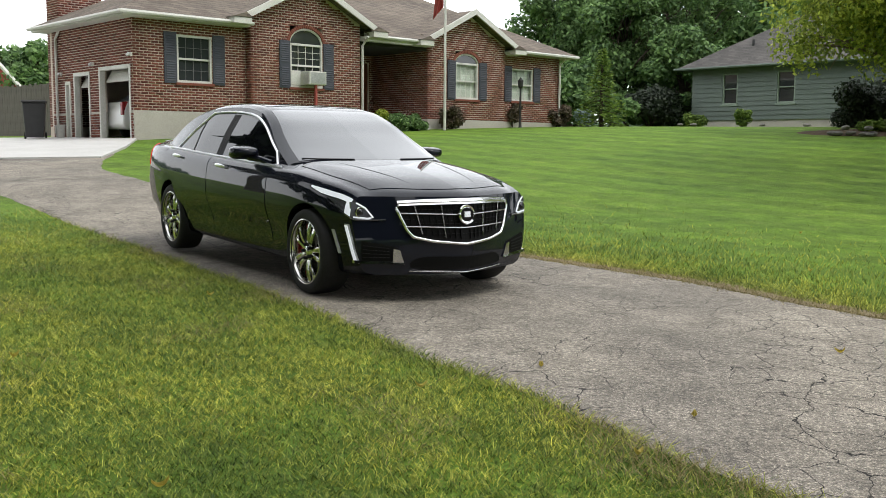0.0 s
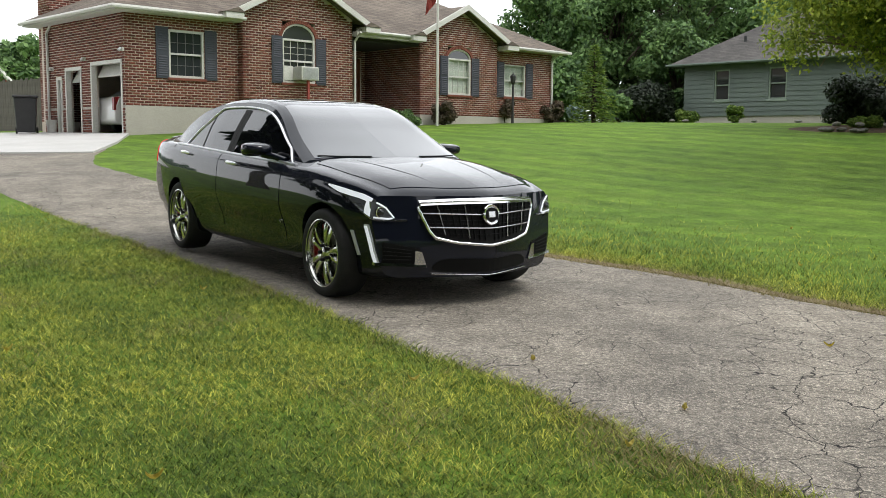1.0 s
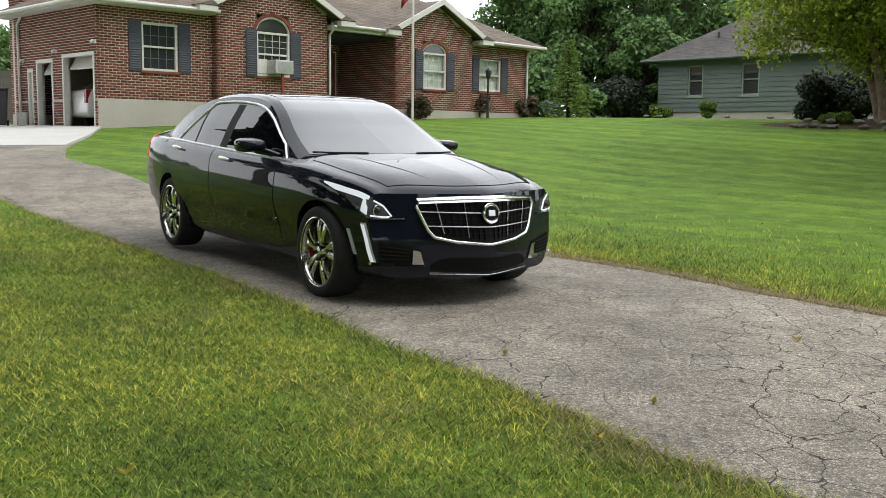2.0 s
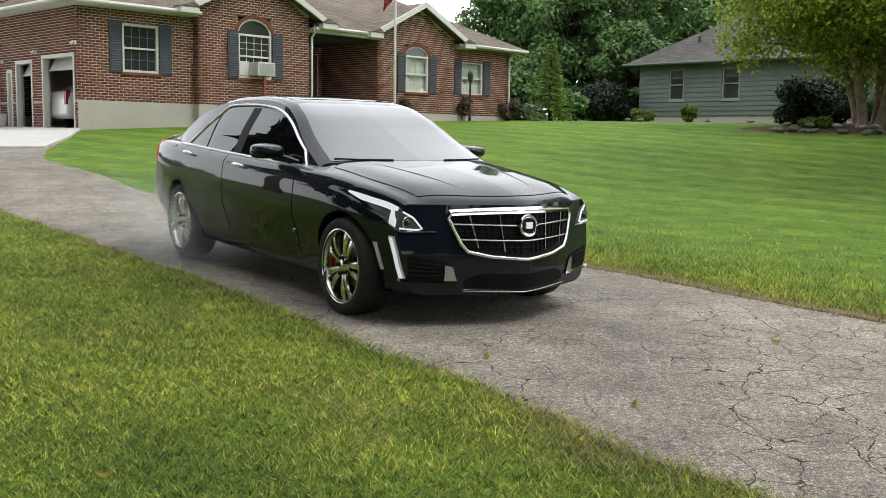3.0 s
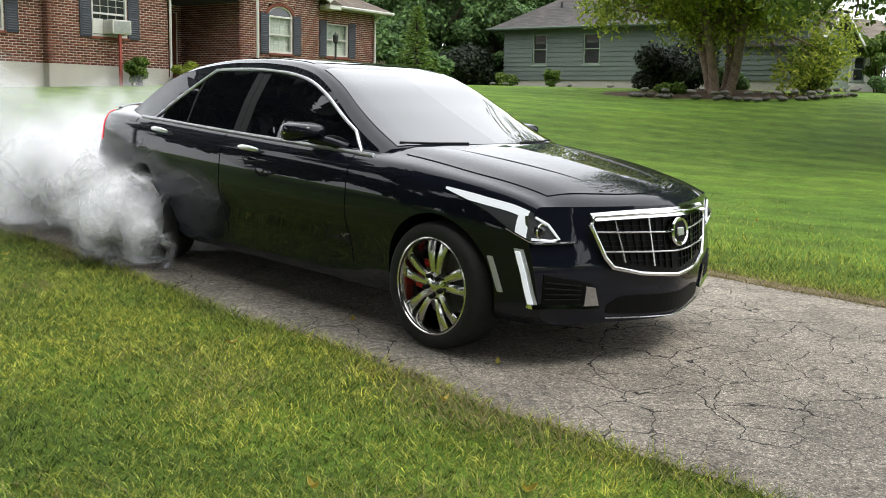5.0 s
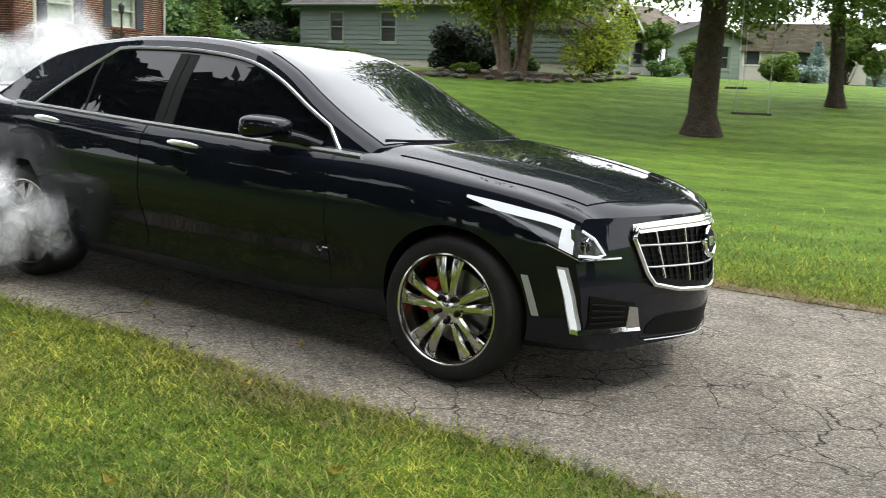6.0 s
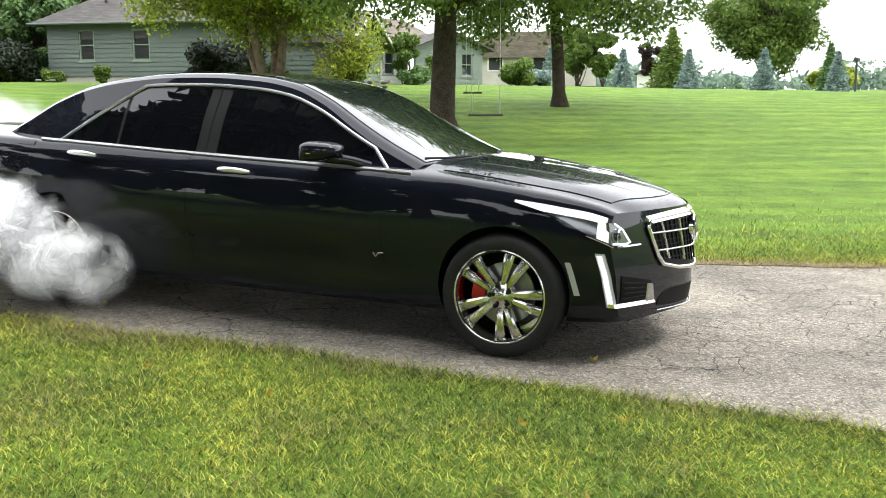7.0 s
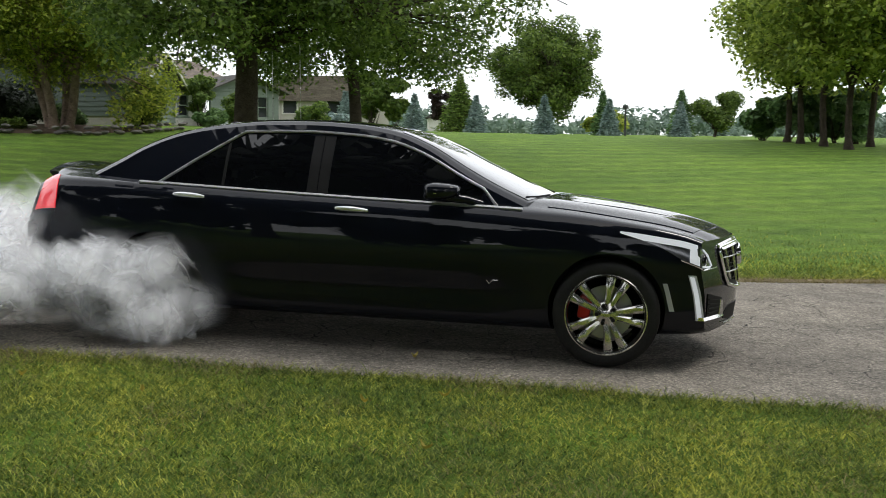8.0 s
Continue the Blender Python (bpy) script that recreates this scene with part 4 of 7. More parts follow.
# ---------- the green neighbour house ----------
def wall_frame(a, b):
    d = (Vector(b) - Vector(a)).normalized()
    return Matrix(((d.x, -d.y, 0, a[0]), (d.y, d.x, 0, a[1]), (0, 0, 1, 0), (0, 0, 0, 1))), (Vector(b) - Vector(a)).length


def siding_wall(name, a, b, z0, z1, material, windows=(), top=None, label="sage-green lapped board wall"):
    """A wall of lapped boards between two places on the ground, seen from its right-hand side."""
    m, n = wall_frame(a, b)
    bm = bmesh.new()
    slab_cells(bm, 0, n, z0, z1, 0.03, 0.2, windows)
    wall = tagged(place(part(name, bm, material), m), label, "wall", kind="structure")
    z = z0
    while z < (z1 if top is None else z1 + 2.2):
        h = 0.19
        segs = [(0.0, n)]
        if top is not None and z + h > z1:
            lim = (z + h - z1) / top
            segs = [(lim, n - lim)] if n - 2 * lim > 0.1 else []
        for w in windows:
            if w[2] - 0.02 < z + h * 0.5 < w[3] + 0.02:
                nxt = []
                for s, e in segs:
                    if e <= w[0] or s >= w[1]:
                        nxt.append((s, e))
                    else:
                        nxt += [(s, w[0])] if w[0] > s else []
                        nxt += [(w[1], e)] if e > w[1] else []
                segs = nxt
        for s, e in segs:
            bm = bmesh.new()
            prism(bm, [(s, 0), (e, 0), (e, h), (s, h)], 0, 0.02)
            for v in bm.verts:
                v.co.y += 0.028 * (v.co.z / h) - 0.03 if v.co.y < 0.01 else 0.01
                v.co.z += z
            part("board", bm, material, wall)
        z += h
    for i, w in enumerate(windows):
        window("window_%d" % (5 + len(bpy.data.objects) % 90), w[0], w[1], w[2], w[3], 0.0, cols=1, rows=(1, 1), shutters=False, m=m, muntins=False, frame_mat=SIDING_LIT)
    return wall, m, n


def build_neighbour():
    A, B = (10.55, 42.0), (19.25, 32.5)
    z0, z1 = 2.62, 4.78
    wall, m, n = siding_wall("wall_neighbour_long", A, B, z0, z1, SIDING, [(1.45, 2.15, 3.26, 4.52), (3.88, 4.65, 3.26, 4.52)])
    tagged(place(part("foundation_neighbour", boxed(0.05, n - 0.05, 0.03, 0.2, 1.7, z0), FOUNDATION), m), "pale concrete foundation under green boards", "foundation", kind="structure")
    C, zg = (22.5, 34.9), 4.1
    C2 = (22.9, 36.6)
    wall2, m2, n2 = siding_wall("wall_neighbour_gable", B, C, z0 - 0.2, zg, SIDING_LIT, [(2.55, 3.2, 2.85, 3.85)], top=0.55)
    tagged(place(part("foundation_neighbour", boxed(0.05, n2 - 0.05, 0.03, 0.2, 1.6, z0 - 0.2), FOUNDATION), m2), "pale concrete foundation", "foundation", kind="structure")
    tagged(place(part("wall_gable_backing", prism(bmesh.new(), [(0, zg), (n2, zg), (n2 / 2, zg + n2 / 2 * 0.55)], 0.04, 0.2), SIDING_LIT), m2), "green gable wall with light painted into its colour", "wall", kind="structure")
    # hip roof over the long part, gable roof over the other
    roof_from("roof_neighbour", [[(-0.5, -0.5, z1), (n - 0.6, -0.5, z1), (n - 3.6, 4.2, z1 + 2.9), (4.2, 4.2, z1 + 2.9)], [(-0.5, 9.0, z1), (-0.5, -0.5, z1), (4.2, 4.2, z1 + 2.9)],
                                [(-0.5, 9.0, z1), (4.2, 4.2, z1 + 2.9), (n - 3.6, 4.2, z1 + 2.9), (n - 0.6, 9.0, z1)], [(n - 0.6, -0.5, z1), (n - 0.6, 9.0, z1), (n - 3.6, 4.2, z1 + 2.9)]], ROOF_GREY, m, label="dark grey shingled hip roof")
    gutter([(-0.55, 8.5, z1 - 0.03), (-0.55, -0.55, z1 - 0.03), (n - 0.7, -0.55, z1 - 0.03)], m, SIDING)
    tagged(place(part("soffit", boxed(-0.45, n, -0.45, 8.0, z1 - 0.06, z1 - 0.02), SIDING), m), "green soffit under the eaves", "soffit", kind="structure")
    gable_roof("roof_neighbour_gable", -0.45, n2 + 0.45, -0.5, 5.0, zg - 0.22, 0.55, ROOF_GREY, m2)
    tr = tagged(place(new("gable_trim"), m2), "white rake boards on the green gable", "trim", kind="structure")
    for s in (-1, 1):
        c, hw = n2 / 2, n2 / 2 + 0.45
        part("rake_board", prism(bmesh.new(), [(c + s * hw, zg - 0.36), (c + s * hw, zg - 0.22), (c, zg - 0.22 + hw * 0.55), (c, zg - 0.36 + hw * 0.55)], -0.56, -0.5), TRIM, tr)
    for x, y, zz in ((4.5, 2.2, 1.55), (2.2, 1.0, 0.75)):
        v = tagged(place(part("roof_vent", lathe(bmesh.new(), [(0.0, 0.3), (0.055, 0.3), (0.055, 0.0), (0.14, -0.06), (0.0, -0.08)], 12), TRIM if y > 2 else BLACK_PLASTIC), m @ Matrix.Translation((x, y, z1 + zz + 0.1))), "small pipe vent on the shingles", "roof vent")
    # set-back porch wall and the far wing
    D = (25.3, 37.0)
    siding_wall("wall_neighbour_porch", C2, D, 2.2, 4.0, TRIM, [(0.9, 1.6, 2.8, 3.8)], label="cream boarded wall behind the shrubs")
    w3 = siding_wall("wall_neighbour_wing", (25.1, 36.0), (28.6, 35.5), 2.25, 4.0, SIDING_LIT, [(1.3, 1.9, 2.75, 3.8), (2.4, 3.0, 2.75, 3.8)])
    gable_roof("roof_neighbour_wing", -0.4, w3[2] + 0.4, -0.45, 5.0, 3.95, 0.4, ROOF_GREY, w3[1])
    tagged(place(part("wall_gable_backing", prism(bmesh.new(), [(0, 4.0), (w3[2], 4.0), (w3[2] / 2, 4.0 + w3[2] / 2 * 0.4)], 0.04, 0.2), SIDING_LIT), w3[1]), "green gable wall with light painted into its colour", "wall", kind="structure")
    m4, n4 = wall_frame(C2, D)
    roof_from("roof_neighbour_porch", [[(-3, -0.6, 3.95), (n4 + 3, -0.6, 3.95), (n4 + 3, 3.5, 5.7), (-3, 3.5, 5.7)]], ROOF, m4, label="grey-brown shingled roof")


build_neighbour()


# ---------- further buildings, fence, poles ----------
def far_house(x, y, yaw, w, d, h, roof_h, wall_mat, roof_mat, label, doors=0):
    ho = tagged(place(new("house"), pose(x, y, ground_z(x, y) - 0.1, 0, 0, yaw)), label, "house")
    wall = part("wall", boxed(0, w, 0, d, 0, h, 0.02), wall_mat, ho)
    r = part("roof", prism(bmesh.new(), [(-0.4, h), (w + 0.4, h), (w - 1.2, h + roof_h), (1.2, h + roof_h)], -0.4, d + 0.4), roof_mat, ho)
    for i in range(doors):
        part("garage_door", boxed(0.4 + i * 2.6, 2.6 + i * 2.6, -0.05, -0.004, 0, 1.2, 0.01), TRIM, ho)
    n = 0 if doors else int(w // 3)
    for i in range(n):
        wi = part("window", boxed(1.2 + i * 3, 2.3 + i * 3, -0.05, -0.004, 1.0, 2.3, 0.01), TRIM, ho)
        part("pane", boxed(1.3 + i * 3, 2.2 + i * 3, -0.06, -0.052, 1.1, 2.2), PANE, wi)
    return ho


def build_surroundings():
    far_house(40.5, 52.0, -42, 8.5, 7, 1.9, 1.7, FOUNDATION, ROOF, "low cream house with a tan shingled roof behind trees")
    far_house(71.0, 65.0, -45, 5.5, 4, 1.5, 0.9, TRIM, ROOF_GREY, "low white garage with a grey roof far off", doors=2)
    barn = tagged(place(new("barn"), pose(-33.5, 57, 1.9, 0, 0, 10)), "red boarded barn with a curved pale roof edge", "barn")
    prof = [(0, 0), (8.5, 0), (8.5, 3.0), (7.4, 4.3), (4.25, 5.2), (1.1, 4.3), (0, 3.0)]
    part("wall", prism(bmesh.new(), prof, 0, 8), BARN_RED, barn)
    bm = bmesh.new()
    tube(bm, [(8.7, -0.1, 2.9), (7.45, -0.1, 4.4), (4.25, -0.1, 5.32), (1.05, -0.1, 4.4), (-0.2, -0.1, 2.9)], 0.14, 6)
    part("roof_edge", bm, TRIM, barn)
    # board fence
    fence = tagged(new("fence"), "weathered grey upright board fence behind the garage", "fence")
    a, b = Vector((-24.0, 44.0)), Vector((-13.6, 36.0))
    n = 74
    for i in range(n):
        p = a + (b - a) * i / n
        z = ground_z(p.x, p.y)
        h = 1.9 + 0.04 * math.sin(i * 2.7)
        part("board", boxed(0, 0.165, -0.012, 0.012, -0.05, h, 0.004), FENCE_WOOD, fence, at=pose(p.x, p.y, z, 0, 0, math.degrees(math.atan2(b.y - a.y, b.x - a.x))))
    for i in range(0, n, 14):
        p = a + (b - a) * i / n
        part("post", boxed(0, 0.1, 0.02, 0.12, -0.05, 1.8, 0.006), FENCE_WOOD, fence, at=pose(p.x, p.y, ground_z(p.x, p.y), 0, 0, -37.5))
    # flag pole with the foot of a red flag, lamp post, yard pole
    def stand(x, y):
        return Matrix.Translation((x, y, ground_z(x, y) - 0.02))
    fp = tagged(place(new("flagpole"), stand(0.05, 30.5)), "tall slim pale flagpole with a red flag", "flagpole")
    part("pole", tube(bmesh.new(), [(0, 0, 0), (0, 0, 4.2), (0, 0, 6.6)], [0.045, 0.04, 0.025], 10), TRIM, fp)
    part("flag", flag_mesh(), BARN_RED, fp, "hanging red flag")
    lp = tagged(place(new("lamp_post"), stand(2.65, 34.0)), "black iron lamp post on the lawn", "lamp post")
    part("pole", tube(bmesh.new(), [(0, 0, 0), (0, 0, 0.3), (0, 0, 1.35)], [0.06, 0.04, 0.035], 10), BLACK_PLASTIC, lp)
    part("lantern", lathe(bmesh.new(), [(0.0, 1.72), (0.03, 1.68), (0.1, 1.6), (0.075, 1.38), (0.04, 1.33), (0.0, 1.33)], 8), BLACK_PLASTIC, lp)
    yp = tagged(place(new("yard_pole"), stand(47.4, 27.8)), "thin dark pole standing in the field", "pole")
    part("pole", tube(bmesh.new(), [(0, 0, 0), (0, 0, 1.7)], 0.06, 8), BLACK_PLASTIC, yp)
    part("head", boxed(-0.12, 0.12, -0.12, 0.12, 1.55, 1.75, 0.02), BLACK_PLASTIC, yp)
    # wheeled bin and buckets on the concrete
    bn = tagged(place(new("wheeled_bin"), pose(-11.4, 27.6, ground_z(-11.4, 27.6), 0, 0, 20)), "dark grey wheeled rubbish bin with its lid shut", "bin")
    bm = boxed(-0.3, 0.3, -0.33, 0.33, 0.05, 1.0, 0.03)
    for v in bm.verts:
        q = 0.78 + 0.22 * v.co.z
        v.co.x, v.co.y = v.co.x * q, v.co.y * q
    part("body", bm, BLACK_PLASTIC, bn)
    part("lid", boxed(-0.33, 0.33, -0.37, 0.36, 1.0, 1.07, 0.03), BLACK_PLASTIC, bn)
    part("handle", tube(bmesh.new(), [(-0.25, 0.36, 0.98), (-0.25, 0.42, 1.0), (0.25, 0.42, 1.0), (0.25, 0.36, 0.98)], 0.015), BLACK_PLASTIC, bn)
    for s in (-0.27, 0.27):
        part("wheel", lathe(bmesh.new(), [(0.0, -0.025), (0.1, -0.025), (0.1, 0.025), (0.0, 0.025)], 16), RUBBER, bn, at=pose(s, 0.3, 0.1, 0, 90, 0))
    for i, (x, y, r, mt) in enumerate(((-10.85, 28.0, 0.15, TRIM), (-10.5, 28.3, 0.14, STEEL))):
        bk = tagged(place(new("bucket"), pose(x, y, ground_z(x, y) + 0.02)), "white plastic bucket on the concrete" if i == 0 else "grey metal bucket on the concrete", "bucket")
        part("pail", lathe(bmesh.new(), [(0.0, 0.0), (r * 0.8, 0.0), (r, 0.36), (r + 0.012, 0.36), (r + 0.012, 0.34), (r - 0.01, 0.34), (r * 0.78, 0.02), (0.0, 0.02)], 18), mt, bk, shade=40)
        part("handle", tube(bmesh.new(), [(-r, 0, 0.33), (-r * 0.7, 0.05, 0.22), (0, 0.12, 0.17), (r * 0.7, 0.05, 0.22), (r, 0, 0.33)], 0.006), STEEL, bk)
    build_white_car()


def flag_mesh():
    bm = bmesh.new()
    rows = [[bm.verts.new((-0.05 - 0.3 * i / 8 * (0.6 + 0.1 * j), 0.05 * math.sin(i * 1.3 + j), 5.25 - 0.3 * j - 0.05 * i)) for i in range(9)] for j in range(6)]
    for a, b in zip(rows[:-1], rows[1:]):
        for j in range(8):
            bm.faces.new((a[j], a[j + 1], b[j + 1], b[j]))
    bmesh.ops.solidify(bm, geom=bm.faces[:], thickness=0.008)
    return bm


def build_white_car():
    """The parked car's tail inside the garage."""
    wc = tagged(place(new("car"), HOUSE @ Matrix.Translation((0.22, 1.85, 1.64))), "white saloon car parked inside the garage", "car")
    prof = [(0.0, 0.35), (0.02, 0.75), (0.12, 0.98), (0.55, 1.02), (1.2, 1.38), (2.3, 1.42), (2.5, 0.9), (2.5, 0.25), (0.1, 0.25)]
    bm = prism(bmesh.new(), prof, -0.78, 0.78)
    bmesh.ops.bevel(bm, geom=[e for e in bm.edges], offset=0.06, segments=3, profile=0.5, affect="EDGES")
    part("body", bm, WHITEPAINT, wc, shade=50)
    for s in (-1, 1):
        part("tail_lamp", prism(bmesh.new(), [(-0.012, 0.62), (-0.012, 0.95), (0.1, 0.98), (0.16, 0.94), (0.05, 0.62)], s * 0.72 - 0.05, s * 0.72 + 0.06), TAIL_RED, wc)
        part("wheel", lathe(bmesh.new(), [(0.0, -0.1), (0.2, -0.1), (0.31, -0.1), (0.33, -0.06), (0.33, 0.06), (0.31, 0.1), (0.2, 0.1), (0.18, 0.07), (0.0, 0.07)], 28, "Y"), RUBBER, wc, at=pose(0.95, s * 0.74, 0.33), shade=40)
    part("side_window", prism(bmesh.new(), [(0.75, 1.06), (1.2, 1.32), (2.2, 1.36), (2.3, 1.04)], -0.79, -0.775), TINT, wc)


build_surroundings()


# ---------- trees, shrubs and small things on the lawn ----------
def leaf_cloud(centres, radii, n, size, rng, flat=0.35, droop=0.0, shell_only=0.55):
    """Leaf cards in clumps: n leaves shared out over the clumps by their size."""
    centres, radii = np.asarray(centres, float), np.asarray(radii, float)
    share = radii ** 2
    pick = rng.choice(len(centres), n, p=share / share.sum())
    d = rng.normal(size=(n, 3))
    d /= np.linalg.norm(d, axis=1)[:, None]
    r = radii[pick] * (shell_only + (1 - shell_only) * rng.random(n) ** 0.6) * rng.uniform(0.75, 1.12, n)
    p = centres[pick] + d * r[:, None] * np.array([1, 1, 0.78])
    p[:, 2] -= droop * rng.random(n) ** 2 * radii[pick]
    nrm = d * (1 - flat) + np.array([0, 0, flat]) + rng.normal(size=(n, 3)) * 0.55
    nrm /= np.linalg.norm(nrm, axis=1)[:, None]
    a = np.cross(nrm, rng.normal(size=(n, 3)))
    a /= np.linalg.norm(a, axis=1)[:, None]
    b = np.cross(nrm, a)
    s = size * rng.uniform(0.55, 1.3, n)[:, None]
    verts = np.stack([p - a * s, p + b * s * 0.5 + nrm * s * 0.12, p + a * s, p - b * s * 0.5 + nrm * s * 0.12], 1).reshape(-1, 3)
    return verts, np.arange(4 * n).reshape(-1, 4)


def limb(bm, p0, p1, r0, r1, rng, sag=0.12, n=6, sides=7):
    p0, p1 = np.array(p0, float), np.array(p1, float)
    length = np.linalg.norm(p1 - p0)
    side = rng.normal(size=3) * length * 0.07
    pts, rr = [], []
    for i in range(n + 1):
        q = i / n
        p = p0 + (p1 - p0) * q + side * math.sin(q * math.pi) + np.array([0, 0, sag * length * math.sin(q * math.pi)])
        pts.append(p)
        rr.append(r0 + (r1 - r0) * q ** 0.8)
    tube(bm, pts, rr, sides)


def broadleaf(x, y, height, crown_r, crown_low, trunk_r, n_leaves, leaf, material, seed, label, name="tree", stems=1, clumps=26, offset=(0, 0), bark=None, lean=(0, 0), droop=0.3, clump_r=0.34, fork=None, top_flat=1.0, extra=()):
    rng = np.random.default_rng(seed)
    t = tagged(new(name), label, "tree")
    t.matrix_basis = Matrix.Translation((x, y, ground_z(x, y) - 0.08))
    ch = (height - crown_low) / 2
    cz = crown_low + ch
    centres, radii = [], []
    for i in range(clumps):
        d = rng.normal(size=3)
        d /= np.linalg.norm(d)
        q = rng.uniform(0.35, 0.82)
        if d[2] < -0.3:
            q *= 0.85
        centres.append((offset[0] + d[0] * q * crown_r, offset[1] + d[1] * q * crown_r, cz + d[2] * q * ch * top_flat))
        radii.append(crown_r * clump_r * rng.uniform(0.65, 1.25))
    for c in extra:
        centres.append(c[:3])
        radii.append(c[3])
    bm = bmesh.new()
    fk = fork or crown_low * 0.85 + 0.15 * height
    for s in range(stems):
        q = 2 * math.pi * s / max(stems, 1) + 0.6
        foot = (0.28 * math.cos(q) * (stems > 1), 0.28 * math.sin(q) * (stems > 1), 0)
        top = (foot[0] * 3.0 + lean[0] + offset[0] * 0.3, foot[1] * 3.0 + lean[1] + offset[1] * 0.3, fk)
        n = 8
        pts, rr = [], []
        for i in range(n + 1):
            w = i / n
            pts.append((foot[0] + (top[0] - foot[0]) * w + 0.05 * math.sin(w * 5 + seed), foot[1] + (top[1] - foot[1]) * w + 0.05 * math.cos(w * 4 + seed), fk * w))
            rr.append(trunk_r * (1.0 + 0.55 * max(0, 0.12 - w) / 0.12) * (1 - 0.25 * w))
        tube(bm, pts, rr, 12)
        mine = [c for i, c in enumerate(centres) if i % stems == s]
        for c in mine:
            start = pts[rng.integers(n - 2, n + 1)]
            limb(bm, start, c, trunk_r * rng.uniform(0.28, 0.5), 0.02, rng, 0.1)
            for _ in range(2):
                e = np.array(c) + np.clip(rng.normal(size=3), -1.1, 1.1) * crown_r * 0.16
                mid = np.array(start) * 0.4 + np.array(c) * 0.6 + np.array([0, 0, 0.05 * crown_r])
                limb(bm, mid, e, trunk_r * 0.12, 0.012, rng, 0.05, 4, 5)
    part("trunk", bm, bark or BARK, t, shade=50)
    v, f = leaf_cloud(centres, radii, n_leaves, leaf, rng, droop=droop)
    tagged(mesh_part("crown", arrays_mesh("crown", v, f), material, t), kind="stuff")
    return t


def conifer(x, y, height, radius, material, seed, label, name="spruce_tree", tiers=22, per=26, low=0.04, leaf=0.11):
    rng = np.random.default_rng(seed)
    t = tagged(new(name), label, "tree")
    t.matrix_basis = Matrix.Translation((x, y, ground_z(x, y) - 0.05))
    part("trunk", tube(bmesh.new(), [(0, 0, 0), (0, 0, height * 0.5), (0, 0, height * 0.98)], [radius * 0.09, radius * 0.06, 0.01], 8), BARK, t)
    verts = []
    bm = bmesh.new()
    for i in range(tiers):
        w = (i + 0.5) / tiers
        z = height * (low + (1 - low) * w)
        r = radius * (1 - w) ** 0.85 * rng.uniform(0.82, 1.1) + 0.03
        k = max(5, int(per * (1 - w) + 4))
        for j in range(k):
            q = 2 * math.pi * (j + rng.random()) / k
            rr = r * rng.uniform(0.75, 1.12)
            dx, dy = math.cos(q), math.sin(q)
            if j % 3 == 0:
                tube(bm, [(0, 0, z + 0.06 * radius), (dx * rr * 0.9, dy * rr * 0.9, z - 0.1 * rr)], [0.02 * radius, 0.006], 4)
            for s in np.linspace(0.25, 1.0, 7):
                p = np.array([dx * rr * s, dy * rr * s, z - 0.16 * rr * s + rng.normal() * 0.02 * height])
                for side in (-1, 1):
                    o = np.array([-dy, dx, 0]) * side * leaf * rng.uniform(0.5, 1.2) + np.array([dx, dy, 0]) * leaf * 0.9 + np.array([0, 0, rng.normal() * leaf * 0.35])
                    wv = np.cross(o, rng.normal(size=3))
                    wv *= leaf * 0.24 / max(np.linalg.norm(wv), 1e-6)
                    verts += [p - wv, p + wv, p + o]
    tagged(part("branch_frame", bm, BARK, t), kind="stuff")
    verts = np.array(verts)
    tagged(mesh_part("crown", arrays_mesh("crown", verts, np.arange(len(verts)).reshape(-1, 3)), material, t), kind="stuff")
    return t


def shrub(x, y, rx, rz, n, leaf, material, seed, label, name="shrub", twigs=10):
    rng = np.random.default_rng(seed)
    t = tagged(new(name), label, "shrub")
    t.matrix_basis = Matrix.Translation((x, y, ground_z(x, y) - 0.05))
    cs, rs = [], []
    for i in range(9):
        d = rng.normal(size=3)
        d /= np.linalg.norm(d)
        cs.append((d[0] * rx * 0.55, d[1] * rx * 0.55, rz * (0.52 + 0.3 * d[2])))
        rs.append(min(rx, rz) * rng.uniform(0.32, 0.5))
    bm = bmesh.new()
    for i in range(twigs):
        c = cs[i % len(cs)]
        limb(bm, (rng.normal() * 0.05, rng.normal() * 0.05, 0), c, 0.03, 0.006, rng, 0.05, 4, 5)
    part("stems", bm, BARK, t)
    v, f = leaf_cloud(cs, rs, n, leaf, rng, shell_only=0.35)
    v[:, 2] = np.maximum(v[:, 2], 0.02)
    tagged(mesh_part("foliage", arrays_mesh("foliage", v, f), material, t), kind="stuff")
    return t


